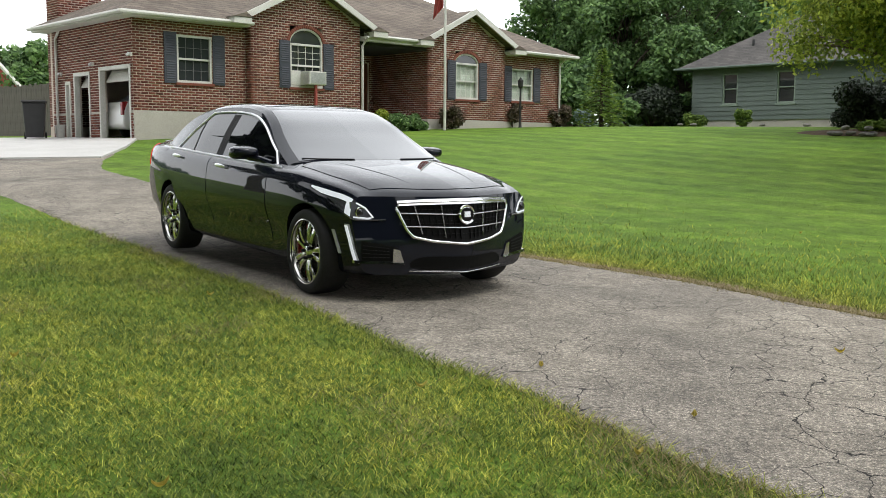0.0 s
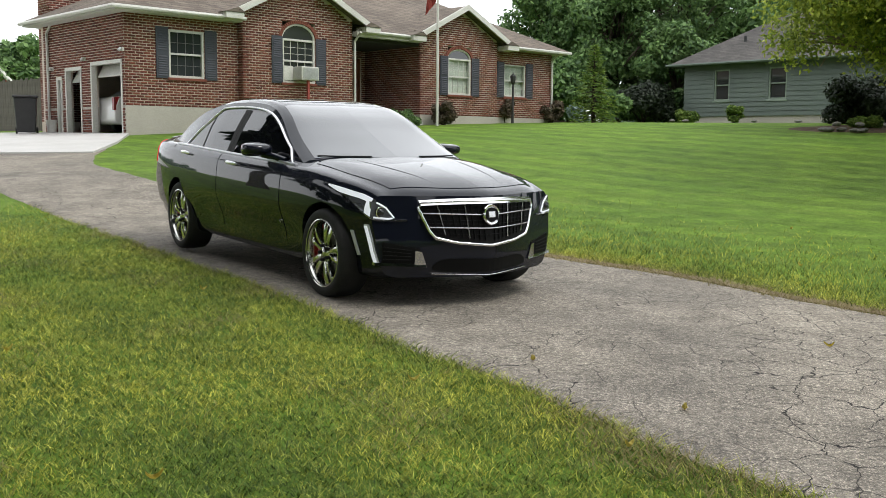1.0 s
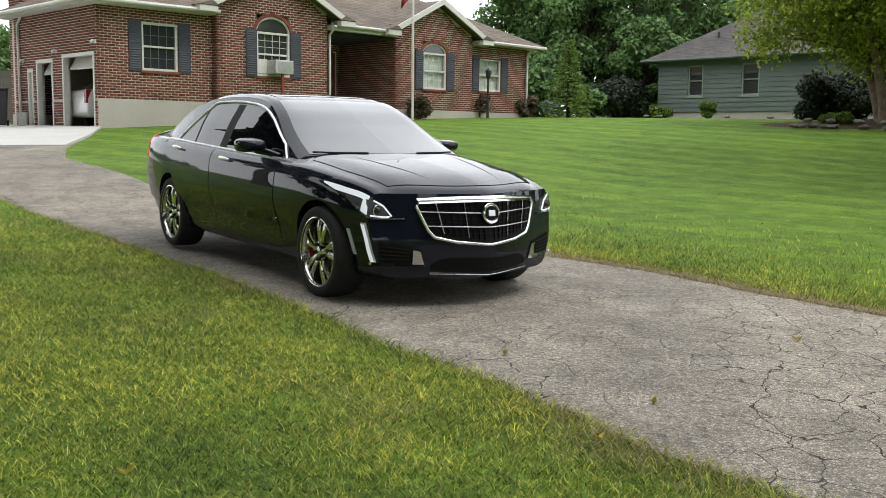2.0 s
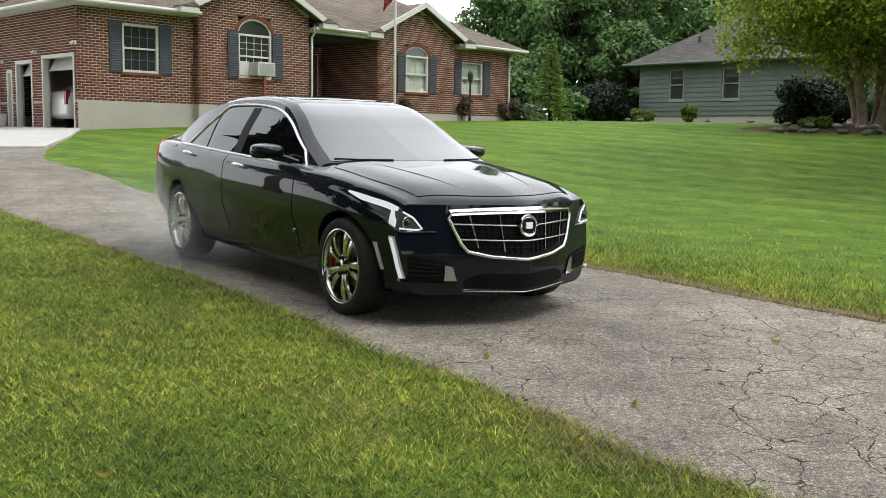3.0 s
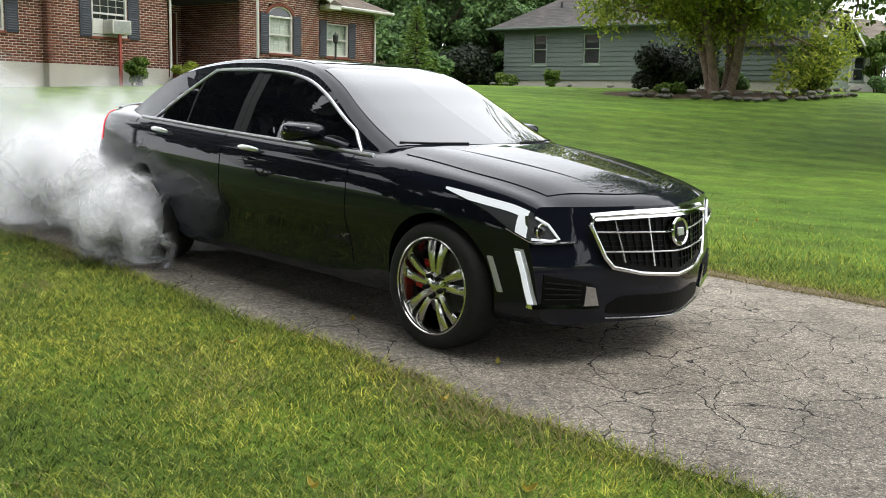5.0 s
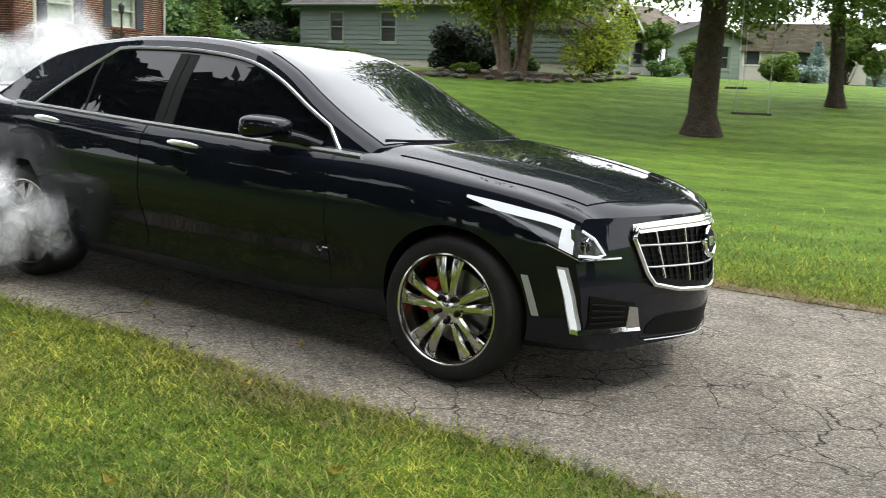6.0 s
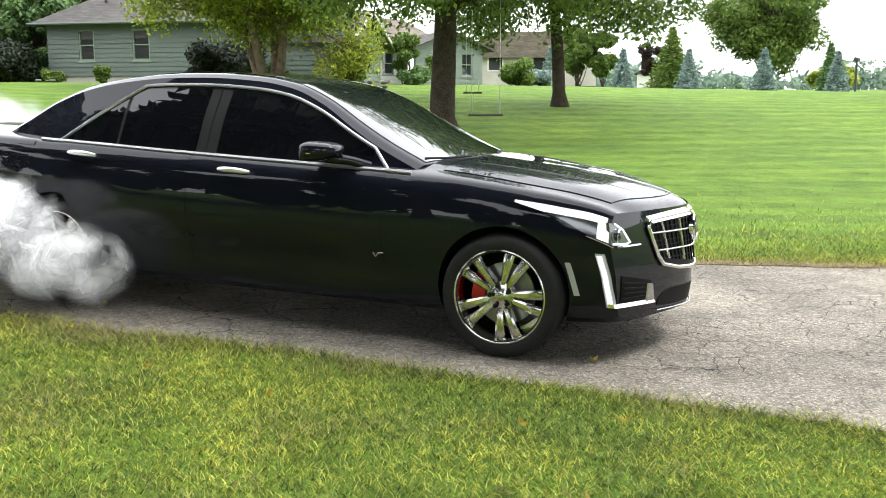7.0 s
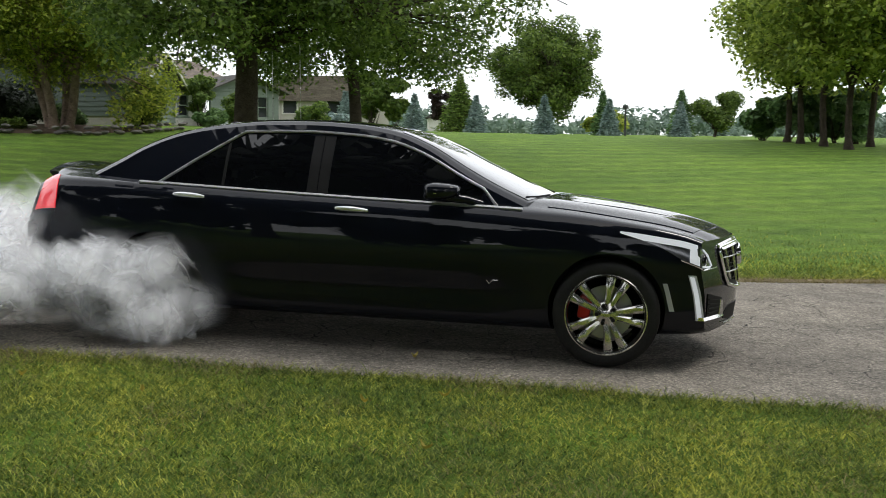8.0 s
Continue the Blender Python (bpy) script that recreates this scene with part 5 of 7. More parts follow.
def build_plants():
    # the two shade trees and the many-stemmed one before the green house
    # both shade trees take a deeper green, standing in for their backlit shade
    broadleaf(12.88, 16.94, 12.0, 5.8, 2.9, 0.31, 130000, 0.071, LEAF_OAK, 11, "large shade tree with dark bark and a broad green crown", clumps=64, fork=3.9, clump_r=0.26, droop=0.6,
              extra=[(-2.6, -2.4, 3.3, 1.0), (2.6, 1.8, 3.2, 1.0), (-3.6, -1.0, 3.4, 0.9), (-1.2, -1.0, 3.9, 1.2), (0.6, -1.4, 4.0, 1.2), (-2.6, -1.2, 4.1, 1.3), (1.8, 0.8, 4.0, 1.2), (-0.4, 1.4, 4.2, 1.3), (-3.4, 0.2, 4.2, 1.1), (0.0, -2.6, 4.4, 1.3), (-1.6, 2.6, 4.2, 1.2), (2.6, -4.6, 3.6, 0.9), (1.6, -3.6, 3.9, 1.1), (3.6, -3.4, 4.3, 1.1), (-2.2, 1.0, 3.6, 1.0), (2.4, -2.0, 3.6, 0.9), (4.4, -4.4, 4.6, 1.0)])
    broadleaf(19.14, 19.74, 10.0, 4.2, 2.7, 0.2, 70000, 0.075, LEAF_OAK, 12, "shade tree with a slim dark trunk and hanging green leaves", clumps=46, fork=3.7, lean=(-0.3, 0.2), clump_r=0.28, droop=0.7,
              extra=[(-1.5, -1.5, 2.8, 0.9), (1.0, -2.0, 2.8, 0.8), (2.2, 0.8, 2.8, 0.8), (-2.6, 0.2, 2.7, 0.8), (0.4, -0.8, 3.6, 1.0), (-1.2, -0.6, 3.7, 1.0), (1.2, 0.8, 3.5, 0.9), (3.0, -1.6, 3.3, 0.9), (2.6, -0.2, 3.6, 0.9), (2.3, -1.2, 2.6, 0.7), (1.4, -0.6, 3.0, 0.8), (-2.2, 1.4, 2.7, 0.8), (-1.2, 0.8, 2.9, 0.7)])
    broadleaf(13.6, 27.6, 6.6, 4.1, 1.7, 0.15, 78000, 0.076, LEAF_YELLOW, 13, "yellow-green tree with several peeling brown stems", stems=4, clumps=60, fork=2.4, bark=BIRCH, clump_r=0.27, droop=0.9, offset=(-0.3, 0),
              extra=[(-3.6, 0.8, 2.9, 0.75), (-3.2, 0.6, 2.5, 0.6), (3.0, -0.6, 1.4, 0.9), (3.4, -0.4, 2.2, 0.9), (2.0, -0.6, 1.0, 0.7)])
    # the dark wood between the houses
    for i, (x, y, h, r, s) in enumerate(((6.2, 49.5, 11.0, 3.2, 21), (8.2, 46.5, 8.5, 3.0, 22), (11.6, 48.8, 11.5, 3.6, 23), (9.6, 55.5, 12.0, 4.2, 24), (15.0, 53.0, 11.0, 4.4, 25), (19.5, 57.5, 10.0, 4.2, 27), (10.9, 44.6, 5.0, 2.0, 28), (7.6, 53.0, 9.0, 3.4, 29))):
        broadleaf(x, y, h, r, 0.7, 0.22, 22000 if y < 49.6 else 11000, 0.12 if y < 49.6 else 0.2, LEAF_DARK, s, "tall dark green tree between the two houses", clumps=34, clump_r=0.27)
    broadleaf(-25.6, 61.0, 6.3, 2.7, 0.5, 0.2, 7000, 0.2, LEAF_DARK, 31, "round dark green tree behind the fence", clumps=22)
    # field trees far off
    broadleaf(62.0, 43.8, 9.9, 5.7, 0.1, 0.34, 46000, 0.14, LEAF_OAK, 32, "broad green field tree standing alone", clumps=120, clump_r=0.19, fork=1.9)
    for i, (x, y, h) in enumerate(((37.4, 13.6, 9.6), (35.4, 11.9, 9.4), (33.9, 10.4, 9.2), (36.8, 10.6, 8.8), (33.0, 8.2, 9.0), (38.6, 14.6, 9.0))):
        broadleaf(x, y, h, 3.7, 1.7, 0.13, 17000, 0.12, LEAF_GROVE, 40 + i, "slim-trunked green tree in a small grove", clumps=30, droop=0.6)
    broadleaf(57.2, 50.8, 3.6, 1.5, 0.6, 0.1, 4000, 0.14, LEAF_RED, 50, "small dark red-leaved tree", clumps=14)
    conifer(54.5, 46.5, 4.3, 1.9, LEAF_MID, 51, "rounded green cedar tree", "cedar_tree", 26, 30, leaf=0.2)
    shrub(68.0, 42.4, 2.4, 1.9, 3500, 0.2, LEAF_YELLOW, 52, "wide yellow-green bush in the field")
    conifer(57.0, 29.5, 3.0, 1.0, LEAF_DARK, 53, "dark green cedar tree", "cedar_tree", 22, 22, leaf=0.16)
    conifer(50.0, 31.0, 2.7, 0.75, LEAF_DARK, 54, "dark green cedar tree", "cedar_tree", 22, 22, leaf=0.14)
    broadleaf(58.5, 27.8, 4.0, 1.8, -0.2, 0.12, 9000, 0.1, LEAF_OAK, 55, "round dark green field tree", clumps=14)
    spruces = ((37.6, 40.6, 2.2, 0.72), (41.0, 38.3, 2.2, 0.75), (42.4, 34.7, 2.25, 0.72), (44.0, 31.0, 2.2, 0.72), (48.7, 29.7, 2.05, 0.72), (54.0, 27.9, 2.4, 0.9))
    first = conifer(*spruces[0], LEAF_BLUE, 60, "blue-grey spruce tree at the edge of the field", tiers=22, per=28, leaf=0.12)
    tagged(first, group="row of spruce trees")
    for i, (x, y, h, r) in enumerate(spruces[1:]):
        copy_thing(first, pose(x, y, ground_z(x, y) - 0.05, 0, 0, 70 * (i + 1)))
    for i, (x, y, h, r) in enumerate(((41.0, 42.0, 4.3, 1.4), (42.0, 40.9, 4.1, 1.4), (41.8, 42.8, 4.4, 1.3))):
        shrub(x, y, r, h, 6000, 0.16, LEAF_OAK, 63 + i, "tall dark green evergreen hedge bush", "hedge_bush")
    conifer(5.8, 36.3, 2.85, 1.0, LEAF_MID, 66, "young green spruce tree beside the house", tiers=15, per=12, leaf=0.13)
    for i, (x, y, r, h) in enumerate(((40.6, 15.4, 1.3, 2.3), (40.4, 14.2, 1.3, 2.5), (40.0, 13.2, 1.3, 2.5), (40.8, 16.6, 1.1, 2.2), (39.8, 12.2, 1.2, 2.4))):
        shrub(x, y, r, h, 6500, 0.17, LEAF_DARK, 70 + i, "dark green evergreen bush below the grove", "evergreen_bush")
    # undergrowth of the wood
    for i, (x, y, r, h) in enumerate(((5.0, 43.5, 1.6, 2.6), (7.2, 41.2, 0.9, 1.5), (6.2, 46.0, 2.2, 3.2), (3.2, 46.5, 2.0, 3.0), (10.0, 46.5, 1.8, 2.8), (8.8, 47.4, 2.4, 4.4), (9.4, 45.4, 1.4, 1.6), (11.8, 46.6, 1.7, 3.2), (10.6, 43.6, 1.0, 1.4))):
        shrub(x, y, r, h, 4000, 0.16, LEAF_DARK, 140 + i, "dense green undergrowth below the tall trees")
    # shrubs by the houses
    # this shrub lies in shadow, which its near-black leaf colour carries
    shrub(8.9, 42.4, 1.5, 1.55, 9000, 0.09, LEAF_YEW_SHADE, 75, "low round shrub under the trees, its shade in the leaf colour")
    for i, (x, y, r, h, mt, la) in enumerate((
            (0.25, 31.6, 0.5, 0.85, LEAF_BROWN, "thin brownish round shrub by the brick wall"), (2.45, 34.9, 0.5, 0.95, LEAF_BROWN, "thin brownish round shrub by the brick wall"),
            (4.25, 36.3, 0.55, 0.95, LEAF_BROWN, "thin brownish round shrub by the brick wall"), (-1.5, 30.0, 0.55, 0.55, LEAF_DARK, "low clipped green hedge shrub"),
            (-0.8, 30.5, 0.5, 0.5, LEAF_DARK, "low clipped green hedge shrub"), (-3.2, 28.3, 0.4, 0.9, LEAF_MID, "climbing green plant by the brick wall"),
            (-2.0, 29.4, 0.45, 0.75, LEAF_YELLOW, "flowering rose bush by the porch"), (11.8, 38.9, 0.45, 0.75, LEAF_MID, "small green shrub before the green house"),
            (10.3, 40.6, 0.6, 0.5, LEAF_MID, "low green shrub at the house corner"), (15.2, 33.6, 1.5, 1.6, LEAF_YEW_SHADE, "dense dark green yew bush"), (13.2, 31.6, 1.3, 1.35, LEAF_YEW_SHADE, "dense dark green yew bush"), (14.6, 29.6, 1.2, 0.7, LEAF_DARK, "low spreading green plant in the planting bed"), (12.4, 28.2, 0.9, 0.45, LEAF_MID, "low spreading green plant in the planting bed"),
            (16.9, 28.3, 1.1, 1.75, LEAF_MID, "bright green bush beside the many-stemmed tree"),
            (22.6, 32.6, 1.0, 0.7, LEAF_DARK, "low dark spreading shrub"), (24.6, 33.4, 0.8, 1.6, LEAF_MID, "green shrub by the porch"),
            (29.6, 34.0, 1.0, 1.3, LEAF_MID, "yellow-green shrub by the house corner"), (31.5, 34.6, 1.0, 0.8, LEAF_BLUE, "low blue-grey spreading juniper"), (5.4, 38.2, 0.5, 0.9, LEAF_BLUE, "pale blue-green shrub by the house"),
            (-9.6, 30.6, 0.3, 0.3, LEAF_MID, "small weed by the garage"), (23.6, 34.6, 0.9, 2.6, LEAF_MID, "tall green shrub by the porch"))):
        shrub(x, y, r, h, 2600 if r < 0.9 else 7500, 0.06 if r < 0.7 else 0.075, mt, 80 + i, la)
    # unseen trees behind the standing place, which the car's paint mirrors; shade in their leaf colour
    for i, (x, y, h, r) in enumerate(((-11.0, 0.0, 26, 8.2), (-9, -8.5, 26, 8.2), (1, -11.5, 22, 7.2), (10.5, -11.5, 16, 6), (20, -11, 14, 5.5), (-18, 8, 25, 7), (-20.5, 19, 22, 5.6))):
        broadleaf(x, y, h, r, 3.4, 0.25, 9000, 0.8, LEAF_YEW_SHADE, 110 + i, "tall unseen tree behind the near lawn, shade painted into its leaves", clumps=30)
    # an unseen hedge, added to darken what the car's sides mirror
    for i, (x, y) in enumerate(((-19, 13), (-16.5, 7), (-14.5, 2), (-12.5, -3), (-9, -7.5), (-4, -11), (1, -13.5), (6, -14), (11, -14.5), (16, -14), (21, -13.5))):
        shrub(x, y, 3.6, 5.6 + 0.8 * math.sin(3.0 * i), 2200, 0.5, LEAF_YEW_SHADE, 180 + i, "tall unseen hedge bush behind the near lawn, added to darken reflections", "hedge_bush")
    # the far wood, low along the horizon
    rng = np.random.default_rng(9)
    cs, rs = [], []
    for i in range(2600):
        q = rng.uniform(-0.4, 2.5)
        d = rng.uniform(150, 230)
        x, y = d * math.cos(q), d * math.sin(q)
        r = rng.uniform(1.2, 2.2) * (1 + 0.35 * math.sin(q * 23.0) * math.sin(q * 7.0))
        cs.append((x, y, ground_z(x, y) + r * rng.uniform(0.3, 1.6)))
        rs.append(r)
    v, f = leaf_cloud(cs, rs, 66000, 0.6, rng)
    tagged(mesh_part("far_woods", arrays_mesh("far_woods", v, f), LEAF_HAZED), "low woods along the horizon, distance haze put into their green", "woods", kind="stuff")


def build_lawn_things():
    # a board swing hung from the shade tree
    for i, (x, y, z, w, top, yaw) in enumerate(((14.55, 17.5, 1.18, 0.85, 4.6, -40), (15.6, 19.4, 1.75, 0.5, 4.8, -30))):
        sw = tagged(place(new("swing"), pose(x, y, 0, 0, 0, yaw)), "weathered wooden board swing hanging on ropes", "swing")
        part("seat", boxed(-w / 2, w / 2, -0.1, 0.1, z, z + 0.05, 0.01), FENCE_WOOD, sw)
        for s in (-1, 1):
            part("rope", tube(bmesh.new(), [(s * (w / 2 - 0.08), 0, z + 0.05), (s * (w / 2 - 0.08), 0, top)], 0.008, 5), STEEL, sw)
    # dry stones under the many-stemmed tree
    rng = np.random.default_rng(3)
    base = None
    for i in range(46):
        q = i / 45
        x, y = 10.6 + 7.6 * q + rng.normal() * 0.12, 27.6 - 1.7 * math.sin(q * math.pi) + rng.normal() * 0.15
        if base is None:
            bm = bmesh.new()
            bmesh.ops.create_icosphere(bm, subdivisions=2, radius=0.115)
            for v in bm.verts:
                v.co *= 1 + 0.28 * noise.noise(v.co * 6)
                v.co.z *= 0.55
                v.co.x *= 1.35
            base = tagged(part("stone", bm, STONE, shade=35), "flat grey field stone edging the planting bed", "stone", "bed edging stones")
            base.matrix_basis = pose(x, y, ground_z(x, y) + 0.05, 0, 0, 20)
        else:
            copy_thing(base, pose(x, y, ground_z(x, y) + 0.05 + (0.16 if i % 3 == 0 else 0), rng.uniform(-8, 8), rng.uniform(-8, 8), rng.uniform(0, 360)))
    for x, y in ((10.2, 40.2), (9.7, 40.4), (12.4, 38.4), (13.6, 37.0), (14.4, 36.4), (1.0, 33.4), (0.4, 32.2)):
        copy_thing(base, pose(x, y, ground_z(x, y) + 0.05, 0, 0, x * 50))
    bm = bmesh.new()
    ring = [bm.verts.new((13.9 + 4.2 * math.cos(q), 28.4 + 2.2 * math.sin(q), ground_z(13.9 + 4.2 * math.cos(q), 28.4 + 2.2 * math.sin(q)) - 0.05)) for q in np.linspace(0, 2 * np.pi, 40, endpoint=False)]
    mid = bm.verts.new((13.9, 28.4, ground_z(13.9, 28.4) + 0.14))
    for i in range(40):
        bm.faces.new((ring[i], ring[(i + 1) % 40], mid))
    tagged(part("planting_bed", bm, MULCH), "brown mulched bed under the many-stemmed tree", "planting bed", kind="structure")
    # fallen leaves
    spots = [(-0.1, 4.75), (0.55, 5.3), (0.79, 3.82), (-1.7, 7.1), (1.17, 4.43), (1.9, 1.3), (-2.3, 5.2), (-1.0, 3.4), (0.2, 3.0), (1.2, 2.2), (2.3, 1.1), (1.6, 0.6), (-3.2, 6.0), (2.4, 5.8), (3.4, 9.0), (5.2, 9.4), (6.6, 7.4), (8.0, 10.0), (4.4, 12.0), (7.4, 5.2), (2.9, 1.9), (0.9, 2.9)]
    bm = bmesh.new()
    rows = [[bm.verts.new((0.032 * (i / 3 - 1), 0.014 * j * math.sin(math.pi * (i + 0.4) / 6.8), 0.012 * abs(j) + 0.008 * (i / 3 - 1) ** 2 * 3)) for j in (-1, 0, 1)] for i in range(7)]
    for a, b in zip(rows[:-1], rows[1:]):
        for j in range(2):
            bm.faces.new((a[j], a[j + 1], b[j + 1], b[j]))
    bmesh.ops.solidify(bm, geom=bm.faces[:], thickness=0.0015)
    leaf = tagged(part("fallen_leaf", bm, FALLEN), "small curled yellow leaf lying on the grass", "leaf", "fallen leaves")
    for i, (x, y) in enumerate(spots):
        u, v = to_uv(x, y)
        on_drive = edge_near(u) < v < edge_far(u)
        m = pose(x, y, ground_z(x, y) + (0.004 if on_drive else 0.03), rng.uniform(-15, 15), rng.uniform(-15, 15), rng.uniform(0, 360))
        if i == 0:
            leaf.matrix_basis = m
        else:
            copy_thing(leaf, m)


build_plants()
build_lawn_things()


# ---------- the black saloon ----------
# its own frame: x ahead, y to its left, z up, the ground under the middle of its wheelbase at 0
CAR_LABEL = "glossy black four-door saloon car with chrome wheels"
half_width = spline([-2.63, -2.55, -2.4, -2.0, -1.5, -0.8, 0.6, 1.3, 1.7, 2.0, 2.2, 2.31], [0.74, 0.80, 0.845, 0.885, 0.905, 0.91, 0.905, 0.9, 0.885, 0.855, 0.82, 0.80])
shoulder_z = spline([-2.63, -2.5, -2.2, -1.5, -0.6, 0.3, 0.8, 1.2, 1.5, 1.8, 2.05, 2.2, 2.31], [0.95, 0.99, 1.0, 0.985, 0.955, 0.93, 0.917, 0.902, 0.882, 0.856, 0.826, 0.80, 0.765])
centre_z = spline([-2.63, -2.58, -2.45, -2.2, -1.9, -1.0, 0.5, 1.0, 1.4, 1.8, 2.05, 2.2, 2.27, 2.31], [0.98, 1.07, 1.09, 1.085, 1.07, 1.05, 1.04, 1.005, 0.968, 0.918, 0.872, 0.835, 0.81, 0.775])
bottom_z = spline([-2.63, -2.4, -2.0, -1.0, 1.0, 1.9, 2.2, 2.31], [0.40, 0.30, 0.22, 0.19, 0.19, 0.19, 0.2, 0.22])


def ease(a, b, x):
    q = min(max((x - a) / (b - a), 0), 1)
    return q * q * (3 - 2 * q)


def bow(s, y, z):
    """How far a place at the nose or tail lies back from the middle's outline."""
    y = abs(y)
    front = ease(0.9, 2.25, s) * (0.29 * (math.sqrt(y * y + 0.0144) - 0.12) + 0.13 * y * y) + ease(1.9, 2.31, s) * 0.15 * max(z - 0.47, 0) + ease(2.1, 2.31, s) * 0.12 * max(0.36 - z, 0)
    rear = ease(-1.6, -2.5, s) * 0.30 * y * y + ease(-2.3, -2.6, s) * (0.30 * max(0.60 - z, 0) + 0.34 * max(z - 0.68, 0))
    return front - rear


def body_row(s):
    """Half a section of the body, from under the sill over the shoulder to the middle of the bonnet."""
    w, zs, zc, zb = half_width(s), shoulder_z(s), centre_z(s), bottom_z(s)
    waist = 0.045 * ease(1.35, 0.6, s) * ease(-1.45, -0.7, s)
    pts = [(w * 0.80, zb), (w * 0.90 - waist * 0.3, zb + 0.03), (w * 0.945 - waist * 0.7, zb + 0.13), (w * 0.968 - waist * 0.8, 0.43), (w * 0.995, 0.60),
           (w * 1.0, 0.5 * 0.66 + 0.5 * (zs - 0.13)), (w * 0.985, zs - 0.07), (w * 0.955, zs - 0.012), (w * 0.915, zs + 0.02),
           (w * 0.80, zs + 0.42 * (zc - zs) + 0.008), (w * 0.62, zs + 0.74 * (zc - zs) + 0.012), (w * 0.3, zs + 0.95 * (zc - zs)), (0.0, zc)]
    return pts


BODY_K = 13


def body_point(s, k, out=0.0):
    """A place on the car's right side; k counts along the section. out: metres proud of it."""
    pts = body_row(s)
    k = min(max(k, 0), BODY_K - 1)
    i = min(int(k), BODY_K - 2)
    q = k - i
    p = [np.array(pts[min(max(j, 0), BODY_K - 1)]) for j in (i - 1, i, i + 1, i + 2)]
    if i + 2 > BODY_K - 1:
        p[3] = p[2] * [-1, 1] + [0, 0]
    c = 0.5 * (2 * p[1] + (p[2] - p[0]) * q + (2 * p[0] - 5 * p[1] + 4 * p[2] - p[3]) * q * q + (3 * p[1] - p[0] - 3 * p[2] + p[3]) * q ** 3)
    y, z = float(c[0]), float(c[1])
    v = Vector((s - bow(s, y, z), -y, z))
    if out:
        e = 0.02
        a = body_point(min(s + e, 2.31), k) - body_point(max(s - e, -2.63), k)
        b = body_point(s, min(k + e, BODY_K - 1)) - body_point(s, max(k - e, 0))
        n = a.cross(b)
        n = -n.normalized() if n.dot(Vector((0, -1, 0.4))) < 0 else n.normalized()
        v = v + n * out
    return v


roof_z = spline([-2.12, -1.95, -1.7, -1.4, -1.1, -0.8, -0.5, -0.2, 0.05, 0.3, 0.6, 0.85, 1.08], [1.06, 1.145, 1.265, 1.36, 1.415, 1.445, 1.452, 1.44, 1.405, 1.325, 1.19, 1.08, 0.985])
belt_y = spline([-2.12, -1.8, -1.3, -0.8, 0.0, 0.6, 0.9, 1.08], [0.72, 0.775, 0.815, 0.83, 0.83, 0.815, 0.80, 0.79])
CAB_K = 8


def cab_row(s):
    zr = roof_z(s)
    zb = shoulder_z(s) - 0.005
    yb = belt_y(s)
    rise = max(zr - 0.035 - zb, 0.012)
    yr = yb - 0.50 * rise - 0.10 * rise * rise
    return [(yb, zb - 0.02), (yb - 0.01, zb), (yb - 0.22 * rise - 0.01, zb + 0.5 * rise), (yr, zb + rise), (yr - 0.045, zb + rise + 0.024),
            (yr * 0.80 - 0.01, zb + rise + 0.036), (yr * 0.42, zr + 0.003), (0.0, zr + 0.006)]


def cab_bow(s, y):
    return ease(-0.1, 0.9, s) * 0.26 * y * y - ease(-1.2, -2.0, s) * 0.24 * y * y


def cab_point(s, k, out=0.0):
    pts = cab_row(s)
    k = min(max(k, 0), CAB_K - 1)
    i = min(int(k), CAB_K - 2)
    q = k - i
    a, b = np.array(pts[i]), np.array(pts[i + 1])
    c = a + (b - a) * q
    y, z = float(c[0]), float(c[1])
    v = Vector((s - cab_bow(s, y), -y, z))
    if out:
        e = 0.02
        d1 = cab_point(min(s + e, 1.08), k) - cab_point(max(s - e, -2.12), k)
        d2 = cab_point(s, min(k + e, CAB_K - 1)) - cab_point(s, max(k - e, 0))
        n = d1.cross(d2)
        n = -n.normalized() if n.dot(Vector((0, -1, 0.6))) < 0 else n.normalized()
        v = v + n * out
    return v


def body_at(s, z, out=0.0):
    """The place on the side at a given height."""
    lo, hi = 0.0, 8.0
    for _ in range(18):
        mid = (lo + hi) / 2
        if body_point(s, mid).z < z:
            lo = mid
        else:
            hi = mid
    return body_point(s, lo, out)


def side_at(s, z, out=0.0):
    return body_at(s, z, out)


def ribbon(pts, width, thick, f):
    """A flat strip along (s, z) places of the side; width across, along s."""
    bm = bmesh.new()
    rows = []
    for s, z in pts:
        a, b = min(s - width / 2, 2.31), min(s + width / 2, 2.31)
        rows.append([bm.verts.new(f(body_at(q, z, o))) for q, o in ((a, 0.0), (a, thick), (b, thick), (b, 0.0))])
    for a, b in zip(rows[:-1], rows[1:]):
        for j in range(4):
            bm.faces.new((a[j], a[(j + 1) % 4], b[(j + 1) % 4], b[j]))
    bm.faces.new(rows[0])
    bm.faces.new(rows[-1][::-1])
    bmesh.ops.recalc_face_normals(bm, faces=bm.faces)
    return bm


def flip(p):
    return Vector((p[0], -p[1], p[2]))


